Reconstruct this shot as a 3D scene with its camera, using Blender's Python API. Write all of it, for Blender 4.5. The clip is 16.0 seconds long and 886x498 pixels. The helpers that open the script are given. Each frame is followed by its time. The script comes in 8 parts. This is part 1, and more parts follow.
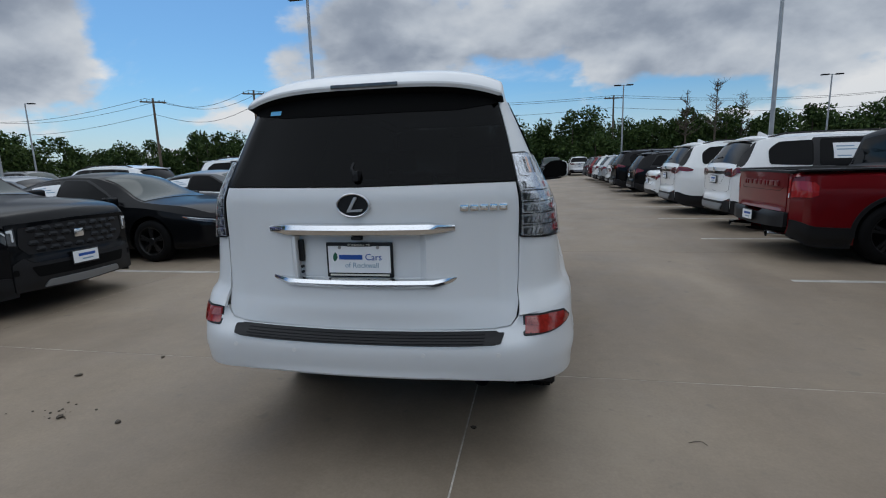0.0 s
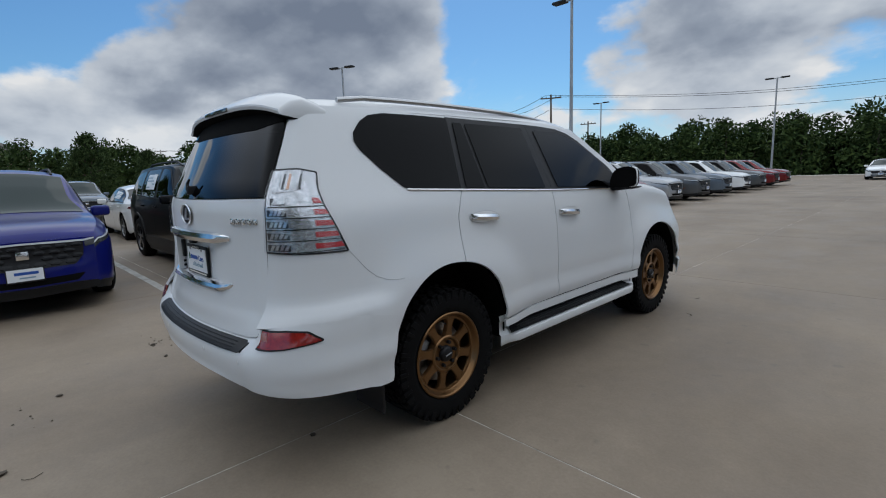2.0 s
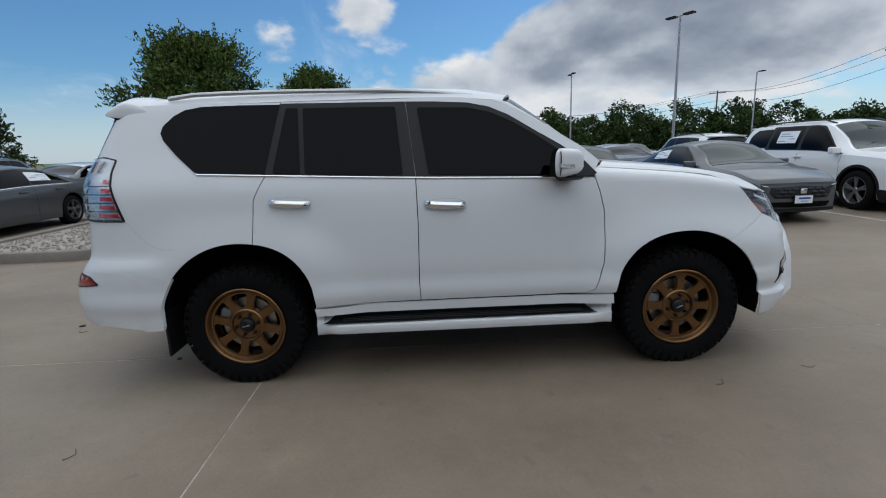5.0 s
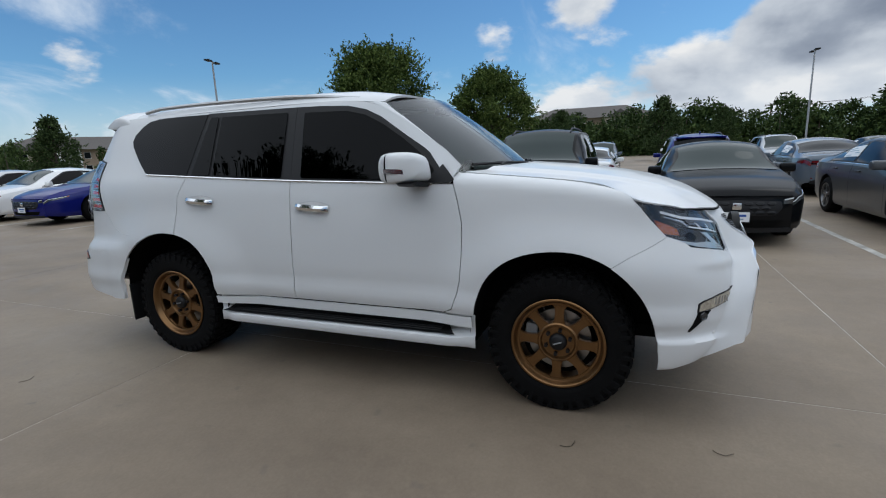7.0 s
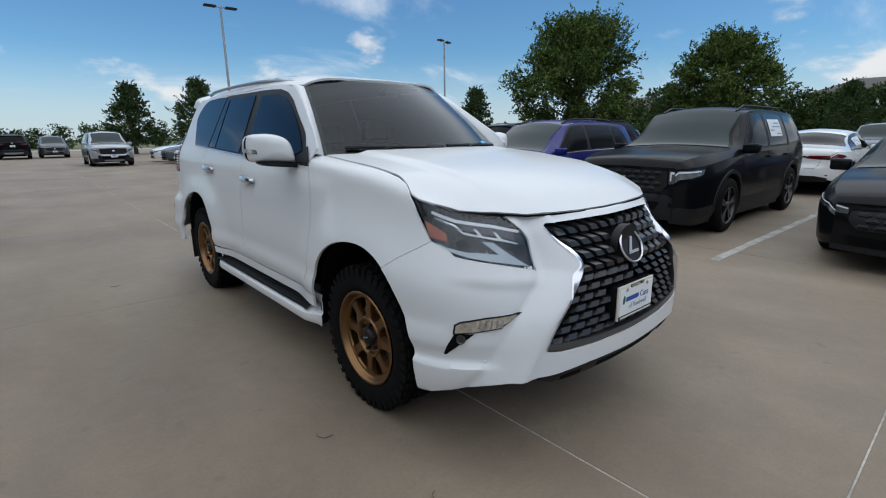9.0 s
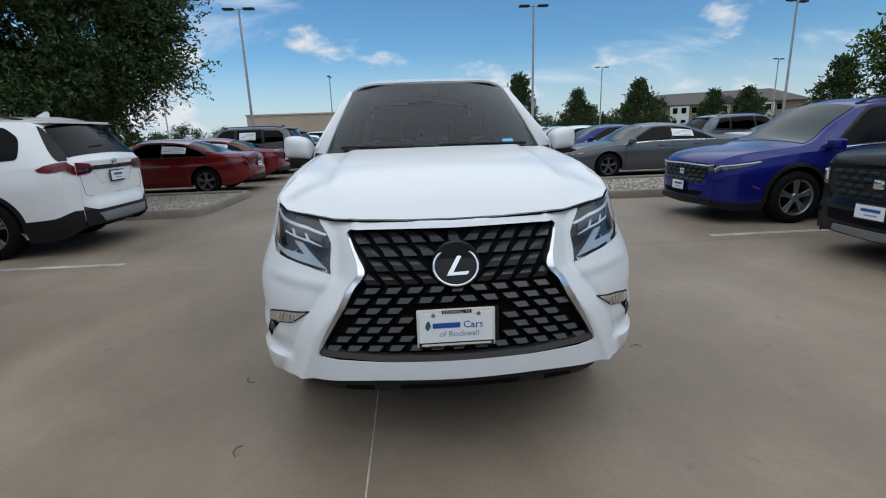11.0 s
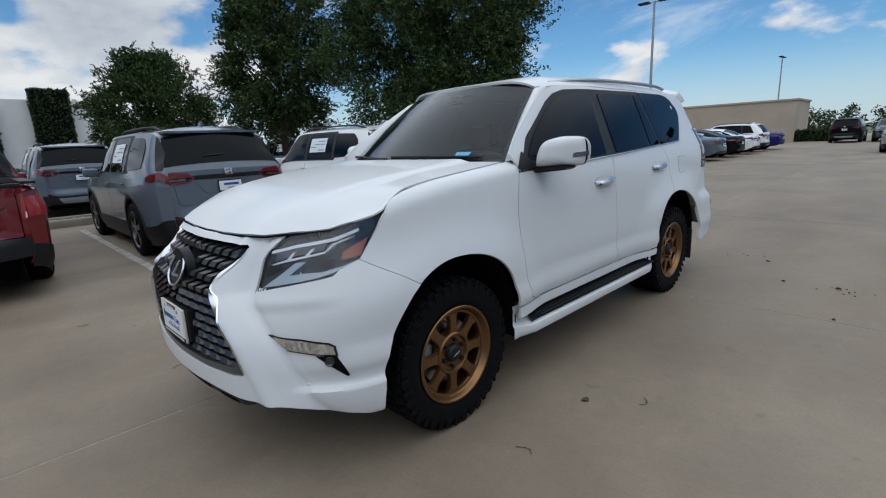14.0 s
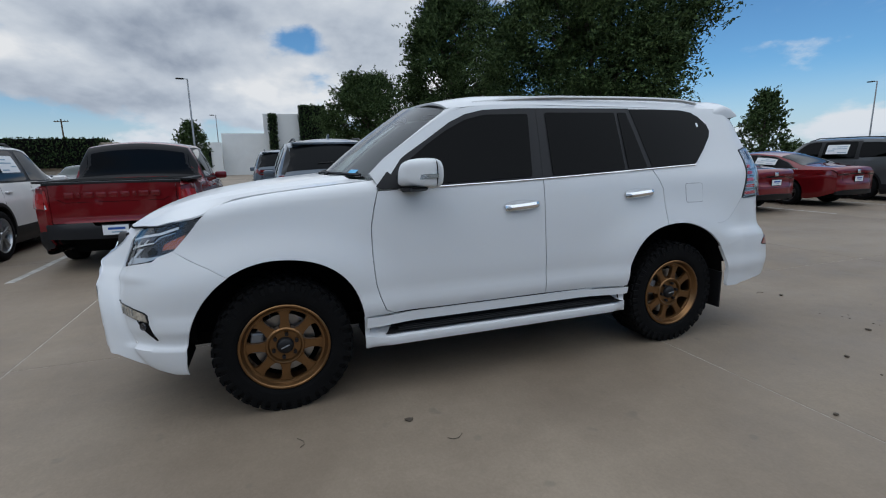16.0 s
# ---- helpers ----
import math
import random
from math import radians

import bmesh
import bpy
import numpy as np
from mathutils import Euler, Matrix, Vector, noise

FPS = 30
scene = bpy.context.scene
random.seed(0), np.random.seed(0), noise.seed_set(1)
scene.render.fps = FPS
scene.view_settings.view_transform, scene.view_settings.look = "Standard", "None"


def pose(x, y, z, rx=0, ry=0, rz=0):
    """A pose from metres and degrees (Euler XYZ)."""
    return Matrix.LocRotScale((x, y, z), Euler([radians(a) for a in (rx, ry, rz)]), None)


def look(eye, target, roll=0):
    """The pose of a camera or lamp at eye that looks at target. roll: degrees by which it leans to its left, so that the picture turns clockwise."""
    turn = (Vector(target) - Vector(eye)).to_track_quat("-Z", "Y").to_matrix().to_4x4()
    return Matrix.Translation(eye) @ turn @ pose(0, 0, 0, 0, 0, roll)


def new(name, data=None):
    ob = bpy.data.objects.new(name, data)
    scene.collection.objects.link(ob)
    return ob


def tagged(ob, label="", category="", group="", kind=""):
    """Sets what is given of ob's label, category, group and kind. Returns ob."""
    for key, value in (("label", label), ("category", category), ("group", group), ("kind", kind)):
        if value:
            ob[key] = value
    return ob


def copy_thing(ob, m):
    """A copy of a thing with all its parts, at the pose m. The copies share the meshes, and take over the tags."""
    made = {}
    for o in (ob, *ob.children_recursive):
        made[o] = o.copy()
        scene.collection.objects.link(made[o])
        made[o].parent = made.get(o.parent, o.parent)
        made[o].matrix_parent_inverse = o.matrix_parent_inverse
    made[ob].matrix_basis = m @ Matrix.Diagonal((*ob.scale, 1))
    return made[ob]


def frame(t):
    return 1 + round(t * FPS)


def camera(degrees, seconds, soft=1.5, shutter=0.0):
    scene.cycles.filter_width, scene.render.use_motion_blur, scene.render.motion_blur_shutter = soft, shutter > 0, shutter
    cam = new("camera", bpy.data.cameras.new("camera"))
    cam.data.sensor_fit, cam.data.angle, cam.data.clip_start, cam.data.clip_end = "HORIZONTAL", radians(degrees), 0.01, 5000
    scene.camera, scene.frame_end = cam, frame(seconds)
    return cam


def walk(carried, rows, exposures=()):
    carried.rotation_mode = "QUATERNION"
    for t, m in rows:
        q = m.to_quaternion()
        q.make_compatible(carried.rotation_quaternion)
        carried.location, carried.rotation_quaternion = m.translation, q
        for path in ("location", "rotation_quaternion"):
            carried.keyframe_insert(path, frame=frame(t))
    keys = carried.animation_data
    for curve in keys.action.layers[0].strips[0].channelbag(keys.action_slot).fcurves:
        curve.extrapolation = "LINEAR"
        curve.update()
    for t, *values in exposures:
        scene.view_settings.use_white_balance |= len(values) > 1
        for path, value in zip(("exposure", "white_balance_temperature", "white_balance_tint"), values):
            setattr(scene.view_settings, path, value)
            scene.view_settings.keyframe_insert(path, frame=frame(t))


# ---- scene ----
cam = camera(85.6, 16.0, soft=1.1)

PATH = [
    (0, (0.771, -4.414, 1.406), (0.393, -2.481, 1.059), -1.7),
    (0.5, (1.303, -4.202, 1.419), (0.599, -2.36, 1.088), -1.8),
    (1, (1.804, -3.975, 1.404), (0.834, -2.253, 1.093), -1.6),
    (1.5, (2.272, -3.581, 1.416), (1.048, -2.03, 1.107), -1.8),
    (2, (2.751, -3.218, 1.403), (1.323, -1.852, 1.096), -2.0),
    (2.5, (3.135, -2.732, 1.405), (1.515, -1.599, 1.101), -2.5),
    (3, (3.457, -2.323, 1.433), (1.729, -1.373, 1.099), -1.8),
    (5.5, (3.776, 0.264, 1.426), (1.817, 0.127, 1.045), -2.3),
    (6, (3.662, 0.73, 1.398), (1.721, 0.408, 1.039), -2.4),
    (6.5, (3.551, 1.287, 1.415), (1.667, 0.744, 1.023), -2.4),
    (7, (3.315, 1.751, 1.4), (1.497, 1.015, 1.01), -2.3),
    (7.5, (3.108, 2.274, 1.396), (1.391, 1.334, 0.981), -1.9),
    (8, (2.798, 2.676, 1.374), (1.197, 1.554, 0.954), -1.6),
    (10.3, (0.892, 4.051, 1.435), (0.325, 2.2, 0.933), -1.6),
    (10.5, (0.682, 4.092, 1.431), (0.251, 2.202, 0.939), -2.0),
    (11, (0.162, 4.169, 1.419), (0.046, 2.231, 0.939), -2.0),
    (11.5, (-0.323, 4.069, 1.407), (-0.112, 2.134, 0.948), -2.3),
    (12, (-0.807, 3.973, 1.418), (-0.282, 2.102, 0.944), -2.6),
    (12.5, (-1.227, 3.785, 1.393), (-0.439, 2.008, 0.923), -2.7),
    (13, (-1.667, 3.553, 1.411), (-0.638, 1.901, 0.952), -2.6),
    (13.5, (-2.093, 3.31, 1.417), (-0.872, 1.796, 0.953), -2.5),
    (14, (-2.416, 2.977, 1.418), (-1.021, 1.612, 0.98), -2.6),
    (14.5, (-2.8, 2.638, 1.434), (-1.263, 1.432, 1.004), -2.4),
    (15, (-3.065, 2.249, 1.422), (-1.409, 1.207, 1.007), -2.0),
    (15.5, (-3.379, 1.83, 1.426), (-1.609, 0.982, 1.04), -1.5),
    (16, (-3.581, 1.407, 1.413), (-1.73, 0.746, 1.041), -1.1),
]
walk(cam, [(t, look(eye, target, roll)) for t, eye, target, roll in PATH], exposures=[(0.0, 0.08, 6250, 10), (3.0, 0.16, 6250, 10), (5.5, 0.22, 6300, 10), (8.0, 0.30, 6300, 10), (11.0, 0.28, 6300, 9), (13.2, 0.24, 6350, 9), (14.5, 0.21, 6200, 10), (16.0, 0.16, 6150, 10)])

# world, sun and exposure
world = bpy.data.worlds.new("sky")
scene.world = world
world.use_nodes = True


def node(nt, kind, ins=None, **props):
    n = nt.nodes.new(kind)
    for key, value in props.items():
        setattr(n, key, value)
    for key, value in (ins or {}).items():
        sock = n.inputs[key]
        if isinstance(value, bpy.types.NodeSocket):
            nt.links.new(value, sock)
        else:
            sock.default_value = value
    return n


def maths(nt, op, a, b=0.0, c=0.0, clamp=False):
    return node(nt, "ShaderNodeMath", {0: a, 1: b, 2: c}, operation=op, use_clamp=clamp).outputs[0]


def mixed(nt, fac, a, b, blend="MIX"):
    n = node(nt, "ShaderNodeMix", data_type="RGBA", blend_type=blend)
    for sock, value in ((n.inputs[0], fac), (n.inputs[6], a), (n.inputs[7], b)):
        if isinstance(value, bpy.types.NodeSocket):
            nt.links.new(value, sock)
        else:
            sock.default_value = value
    return n.outputs[2]


def ramp(nt, fac, *stops):
    n = node(nt, "ShaderNodeValToRGB", {0: fac})
    while len(n.color_ramp.elements) < len(stops):
        n.color_ramp.elements.new(0.5)
    for e, (pos, col) in zip(n.color_ramp.elements, stops):
        e.position = pos
        e.color = (*col, 1) if isinstance(col, tuple) else (col, col, col, 1)
    return n.outputs[0]


SUN_UP, SUN_ROUND = radians(55), radians(322)


def build_sky():
    nt = world.node_tree
    nt.nodes.clear()
    way = node(nt, "ShaderNodeTexCoord").outputs["Generated"]
    xyz = node(nt, "ShaderNodeSeparateXYZ", {0: way})
    up = maths(nt, "MAXIMUM", xyz.outputs[2], 0.0)
    sky = node(nt, "ShaderNodeTexSky", sky_type="NISHITA", sun_disc=False, sun_elevation=SUN_UP, sun_rotation=SUN_ROUND,
               air_density=1.0, dust_density=0.6, ozone_density=2.0).outputs[0]
    blue = mixed(nt, 1.0, sky, (SKY_GAIN * 0.62, SKY_GAIN * 0.95, SKY_GAIN * 1.15, 1), "MULTIPLY")
    # heaped clouds on a flat deck above the lot, lit from above
    def deck(lift):
        den = maths(nt, "ADD", up, 0.40 + lift)
        return node(nt, "ShaderNodeCombineXYZ", {0: maths(nt, "DIVIDE", xyz.outputs[0], den), 1: maths(nt, "DIVIDE", xyz.outputs[1], den), 2: 8.2}).outputs[0]

    def heap(where):
        return node(nt, "ShaderNodeTexNoise", {"Vector": where, "Scale": 1.35, "Detail": 9.0, "Roughness": 0.50, "Distortion": 0.1}).outputs[0]

    low, high = heap(deck(0.0)), heap(deck(0.035))
    az = maths(nt, "MULTIPLY", maths(nt, "ARCTAN2", xyz.outputs[0], xyz.outputs[1]), 57.296)
    el = maths(nt, "MULTIPLY", maths(nt, "ARCSINE", up), 57.296)

    def bank(*blobs):
        """Sum of soft cloud banks: azimuth, elevation, half widths (degrees), amount."""
        total = 0.0
        for a, e, wa, we, amount in blobs:
            u = maths(nt, "DIVIDE", maths(nt, "SUBTRACT", az, a), wa)
            v = maths(nt, "DIVIDE", maths(nt, "SUBTRACT", el, e), we)
            r = maths(nt, "MULTIPLY_ADD", v, v, maths(nt, "MULTIPLY", u, u))
            total = maths(nt, "MULTIPLY_ADD", maths(nt, "EXPONENT", maths(nt, "MULTIPLY", r, -1.0)), amount, total)
        return total

    # heavy cloud from north-west round to east, clear to the south
    cover = bank((-62, 16, 19, 7, 0.38), (-64, 8, 22, 5, 0.22), (-96, 15, 4, 3, 0.17), (-90, 4, 10, 2, 0.06), (-86, 12, 5, 4, -0.08), (-77, 11, 8, 3, 0.14), (-82, 6, 13, 2.5, 0.12), (-20, 10, 11, 5, 0.20), (-20, 16, 7, 4, 0.14),
                 (-39, 15, 6, 6, -0.22), (14, 13, 18, 8, 0.30), (48, 12, 24, 10, 0.2), (88, 14, 21, 10, 0.25), (108, 8, 12, 6, 0.16), (94, 13, 4, 2, -0.12), (143, 10, 5, 2, 0.10), (162, 17, 10, 6, -0.16))
    puff = maths(nt, "SUBTRACT", node(nt, "ShaderNodeTexNoise", {"Vector": deck(0.0), "Scale": 6.5, "Detail": 7.0, "Roughness": 0.55}).outputs[0], 0.5)
    dens = maths(nt, "ADD", maths(nt, "MULTIPLY_ADD", low, 0.95, -0.065), maths(nt, "MULTIPLY_ADD", puff, 0.20, cover))
    mask = node(nt, "ShaderNodeMapRange", {0: dens, 1: 0.50, 2: 0.575, 3: 0.0, 4: 1.0}, interpolation_type="SMOOTHSTEP").outputs[0]
    relief = maths(nt, "MULTIPLY_ADD", puff, 0.40, maths(nt, "MULTIPLY", maths(nt, "SUBTRACT", low, high), 4.2))
    thick = maths(nt, "MULTIPLY", maths(nt, "SUBTRACT", dens, 0.56), 1.5)
    shade = bank((-62, 17, 20, 5, 0.50), (-60, 9, 16, 4, 0.14), (14, 17, 18, 7, 0.34), (-19, 17, 9, 5, 0.42), (-20, 9, 10, 4, 0.20), (-95, 12, 6, 6, 0.15), (-78, 9, 12, 5, 0.24), (76, 8, 12, 4, 0.20))
    lit = maths(nt, "ADD", maths(nt, "SUBTRACT", maths(nt, "SUBTRACT", 0.86, thick), shade), relief)
    tone = ramp(nt, lit, (0.0, (0.155, 0.185, 0.24)), (0.35, (0.27, 0.305, 0.36)), (0.60, (0.42, 0.455, 0.50)), (0.82, (0.54, 0.565, 0.59)), (1.0, (0.70, 0.695, 0.68)))
    # thin high streaks towards the south
    st = node(nt, "ShaderNodeMapping", {"Vector": deck(0.0), "Rotation": (0, 0, 1.9), "Scale": (0.8, 1.6, 1)}).outputs[0]
    wisp = node(nt, "ShaderNodeTexNoise", {"Vector": st, "Scale": 1.5, "Detail": 8.0, "Roughness": 0.6, "Distortion": 0.6}).outputs[0]
    wisp = maths(nt, "ADD", wisp, bank((-157, 14, 18, 6, 0.15), (160, 14, 14, 3, 0.06), (-130, 9, 12, 2, 0.08)))
    thin = node(nt, "ShaderNodeMapRange", {0: wisp, 1: 0.56, 2: 0.80, 3: 0.0, 4: 0.8}, interpolation_type="SMOOTHSTEP").outputs[0]
    col = mixed(nt, thin, blue, (0.62, 0.67, 0.72, 1))
    col = mixed(nt, mask, col, tone)
    # pale air near the horizon
    haze = node(nt, "ShaderNodeMapRange", {0: up, 1: 0.0, 2: 0.16, 3: 0.62, 4: 0.0}, interpolation_type="SMOOTHSTEP").outputs[0]
    col = mixed(nt, haze, col, (0.56, 0.61, 0.66, 1))
    # bright thin overcast overhead, where the veiled sun stands
    veil = node(nt, "ShaderNodeMapRange", {0: up, 1: 0.31, 2: 0.52, 3: 0.0, 4: 1.0}, interpolation_type="SMOOTHSTEP").outputs[0]
    col = mixed(nt, veil, col, (VEIL * 0.93, VEIL * 0.995, VEIL * 1.07, 1))
    back = node(nt, "ShaderNodeBackground", {0: col, 1: 1.0})
    out = node(nt, "ShaderNodeOutputWorld", {0: back.outputs[0]})


SKY_GAIN, VEIL = 0.080, 1.06
build_sky()
sun = new("sun", bpy.data.lights.new("sun", "SUN"))
sun.data.energy, sun.data.angle, sun.data.color = 0.16, radians(30), (1.0, 0.97, 0.92)
sun.matrix_world = look((40 * math.sin(SUN_ROUND) * math.cos(SUN_UP), 40 * math.cos(SUN_ROUND) * math.cos(SUN_UP), 40 * math.sin(SUN_UP)), (0, 0, 0))

# ---- materials ----
def material(name, base, rough=0.5, metal=0.0, coat=0.0, grain=0.0, grain_scale=40.0, stain=0.0, stain_scale=2.0, bump=0.0, spec=0.5, vary=0.0):
    """A surface with fine grain, larger stains and a little relief."""
    m = bpy.data.materials.new(name)
    m.use_nodes = True
    nt = m.node_tree
    p = nt.nodes["Principled BSDF"]
    p.inputs["Roughness"].default_value = rough
    p.inputs["Metallic"].default_value = metal
    p.inputs["Coat Weight"].default_value = coat
    p.inputs["Coat Roughness"].default_value = 0.04
    p.inputs["Specular IOR Level"].default_value = spec
    col = (*base, 1)
    where = node(nt, "ShaderNodeNewGeometry").outputs["Position"]
    if grain:
        n = node(nt, "ShaderNodeTexNoise", {"Vector": where, "Scale": grain_scale, "Detail": 5.0, "Roughness": 0.65}).outputs[0]
        f = node(nt, "ShaderNodeMapRange", {0: n, 1: 0.3, 2: 0.7, 3: 1 - grain, 4: 1 + grain}).outputs[0]
        col = mixed(nt, 1.0, col, node(nt, "ShaderNodeCombineColor", {0: f, 1: f, 2: f}).outputs[0], "MULTIPLY")
        if bump:
            b = node(nt, "ShaderNodeBump", {"Height": n, "Strength": bump, "Distance": 0.01})
            nt.links.new(b.outputs[0], p.inputs["Normal"])
    if stain:
        n = node(nt, "ShaderNodeTexNoise", {"Vector": where, "Scale": stain_scale, "Detail": 6.0, "Roughness": 0.6, "Distortion": 0.4}).outputs[0]
        f = node(nt, "ShaderNodeMapRange", {0: n, 1: 0.35, 2: 0.65, 3: 1 - stain, 4: 1 + stain * 0.4}).outputs[0]
        col = mixed(nt, 1.0, col, node(nt, "ShaderNodeCombineColor", {0: f, 1: f, 2: f}).outputs[0], "MULTIPLY")
    if vary:
        r = node(nt, "ShaderNodeObjectInfo").outputs["Random"]
        f = maths(nt, "ADD", maths(nt, "MULTIPLY", r, vary), 1 - vary / 2)
        col = mixed(nt, 1.0, col, node(nt, "ShaderNodeCombineColor", {0: f, 1: f, 2: f}).outputs[0], "MULTIPLY")
    if isinstance(col, bpy.types.NodeSocket):
        nt.links.new(col, p.inputs["Base Color"])
    else:
        p.inputs["Base Color"].default_value = col
    return m


def glass(name, tint, rough=0.0, ior=1.5):
    """A tinted sheet: mirror by Fresnel, tinted clear behind."""
    m = bpy.data.materials.new(name)
    m.use_nodes = True
    nt = m.node_tree
    nt.nodes.clear()
    facing = node(nt, "ShaderNodeLayerWeight", {"Blend": 0.5}).outputs["Facing"]
    base = ((ior - 1) / (ior + 1)) ** 2
    fres = maths(nt, "MULTIPLY_ADD", maths(nt, "POWER", facing, 5.0), 0.95 - base, base)
    clear = node(nt, "ShaderNodeBsdfTransparent", {0: (*tint, 1)}).outputs[0]
    gloss = node(nt, "ShaderNodeBsdfGlossy", {0: (0.95, 0.97, 1, 1), "Roughness": rough}).outputs[0]
    mix = node(nt, "ShaderNodeMixShader", {0: fres, 1: clear, 2: gloss}).outputs[0]
    node(nt, "ShaderNodeOutputMaterial", {0: mix})
    return m


def concrete_material():
    m = bpy.data.materials.new("concrete")
    m.use_nodes = True
    nt = m.node_tree
    p = nt.nodes["Principled BSDF"]
    where = node(nt, "ShaderNodeNewGeometry").outputs["Position"]
    fine = node(nt, "ShaderNodeTexNoise", {"Vector": where, "Scale": 55.0, "Detail": 6.0, "Roughness": 0.7}).outputs[0]
    mid = node(nt, "ShaderNodeTexNoise", {"Vector": where, "Scale": 1.3, "Detail": 7.0, "Roughness": 0.62, "Distortion": 0.5}).outputs[0]
    wide = node(nt, "ShaderNodeTexNoise", {"Vector": where, "Scale": 0.28, "Detail": 4.0, "Roughness": 0.55, "Distortion": 0.8}).outputs[0]
    swirl = node(nt, "ShaderNodeMapping", {"Vector": where, "Rotation": (0, 0, 0.35), "Scale": (1.1, 0.45, 1)}).outputs[0]
    track = node(nt, "ShaderNodeTexNoise", {"Vector": swirl, "Scale": 0.9, "Detail": 5.0, "Roughness": 0.55}).outputs[0]
    rnd = node(nt, "ShaderNodeObjectInfo").outputs["Random"]
    grit = node(nt, "ShaderNodeTexNoise", {"Vector": where, "Scale": 9.0, "Detail": 6.0, "Roughness": 0.7, "Distortion": 0.3}).outputs[0]
    v = maths(nt, "ADD", maths(nt, "MULTIPLY", maths(nt, "SUBTRACT", fine, 0.5), 0.16), 0.10)
    v = maths(nt, "ADD", v, maths(nt, "MULTIPLY", maths(nt, "SUBTRACT", grit, 0.5), 0.12))
    v = maths(nt, "ADD", v, maths(nt, "MULTIPLY", mid, 0.24))
    v = maths(nt, "ADD", v, maths(nt, "MULTIPLY", wide, 0.36))
    v = maths(nt, "ADD", v, maths(nt, "MULTIPLY", track, 0.28))
    v = maths(nt, "ADD", v, maths(nt, "MULTIPLY", rnd, 0.02))
    col = ramp(nt, v, (0.40, (0.124, 0.094, 0.065)), (0.50, (0.172, 0.133, 0.094)), (0.57, (0.206, 0.162, 0.116)), (0.68, (0.270, 0.218, 0.160)))
    # small dark drips and specks
    spots = node(nt, "ShaderNodeTexNoise", {"Vector": where, "Scale": 7.0, "Detail": 2.0, "Roughness": 0.4}).outputs[0]
    dark = node(nt, "ShaderNodeMapRange", {0: spots, 1: 0.70, 2: 0.76, 3: 0.0, 4: 0.35}).outputs[0]
    col = mixed(nt, dark, col, (0.10, 0.085, 0.07, 1))
    nt.links.new(col, p.inputs["Base Color"])
    rough = node(nt, "ShaderNodeMapRange", {0: mid, 1: 0.3, 2: 0.7, 3: 0.55, 4: 0.8}).outputs[0]
    nt.links.new(rough, p.inputs["Roughness"])
    b = node(nt, "ShaderNodeBump", {"Height": fine, "Strength": 0.12, "Distance": 0.005})
    nt.links.new(b.outputs[0], p.inputs["Normal"])
    return m


def leaf_material(name, dark, light):
    m = bpy.data.materials.new(name)
    m.use_nodes = True
    nt = m.node_tree
    p = nt.nodes["Principled BSDF"]
    rnd = node(nt, "ShaderNodeNewGeometry").outputs["Random Per Island"]
    col = ramp(nt, rnd, (0.0, dark), (0.7, tuple((a + b) / 2 for a, b in zip(dark, light))), (1.0, light))
    nt.links.new(col, p.inputs["Base Color"])
    p.inputs["Roughness"].default_value = 0.8
    p.inputs["Specular IOR Level"].default_value = 0.1
    return m


PAINT_WHITE = material("pearl white paint", (0.655, 0.665, 0.67), 0.55, coat=0.55, spec=0.12, grain=0.012, grain_scale=500)
PAINTS = {
    "white": material("white paint", (0.78, 0.78, 0.77), 0.3, coat=1.0, spec=0.1, stain=0.03),
    "black": material("black paint", (0.004, 0.0045, 0.0055), 0.3, coat=0.30, spec=0.02),
    "blue": material("bright blue paint", (0.006, 0.010, 0.135), 0.3, metal=0.1, coat=0.55, spec=0.1, stain=0.1),
    "slate": material("slate blue paint", (0.10, 0.125, 0.155), 0.35, coat=1.0, spec=0.1, stain=0.05),
    "grey": material("dark grey metallic paint", (0.10, 0.105, 0.11), 0.35, metal=0.5, coat=0.6, spec=0.1, stain=0.05),
    "silver": material("silver paint", (0.38, 0.39, 0.40), 0.35, metal=0.6, coat=1.0, spec=0.1, stain=0.05),
    "red": material("deep red paint", (0.16, 0.006, 0.009), 0.3, metal=0.3, coat=1.0, spec=0.1, stain=0.1),
}
BLACK = material("black plastic", (0.008, 0.008, 0.009), 0.5, spec=0.3, grain=0.2, grain_scale=300)
# also used for black sheets that stand in for shade
MATT = material("dark liner and shade", (0.004, 0.004, 0.004), 0.95, spec=0.1)
GREYTRIM = material("grey trim", (0.24, 0.25, 0.26), 0.45, metal=0.3, stain=0.1)
RUBBER = material("tyre rubber", (0.0042, 0.0042, 0.0045), 0.75, spec=0.12, grain=0.3, grain_scale=120, stain=0.3, stain_scale=8)
DARKCHROME = material("satin chrome", (0.70, 0.71, 0.73), 0.28, metal=1.0)
CHROME = material("chrome", (0.78, 0.79, 0.80), 0.14, metal=1.0)
BRONZE = material("bronze wheel paint", (0.20, 0.108, 0.045), 0.30, metal=0.8, grain=0.05, grain_scale=200, stain=0.1, stain_scale=6)
ALLOY = material("silver alloy", (0.45, 0.46, 0.47), 0.3, metal=0.9, stain=0.1)
MACHINED = material("machined dark alloy", (0.22, 0.225, 0.23), 0.3, metal=0.8, stain=0.5, stain_scale=30)
DARKALLOY = material("dark alloy", (0.03, 0.03, 0.032), 0.3, metal=0.6, coat=0.5)
STEEL = material("brake steel", (0.35, 0.34, 0.33), 0.35, metal=1.0, stain=0.2, stain_scale=10)
PRIVACY = glass("privacy glass", (0.016, 0.017, 0.019), 0.0, 1.21)
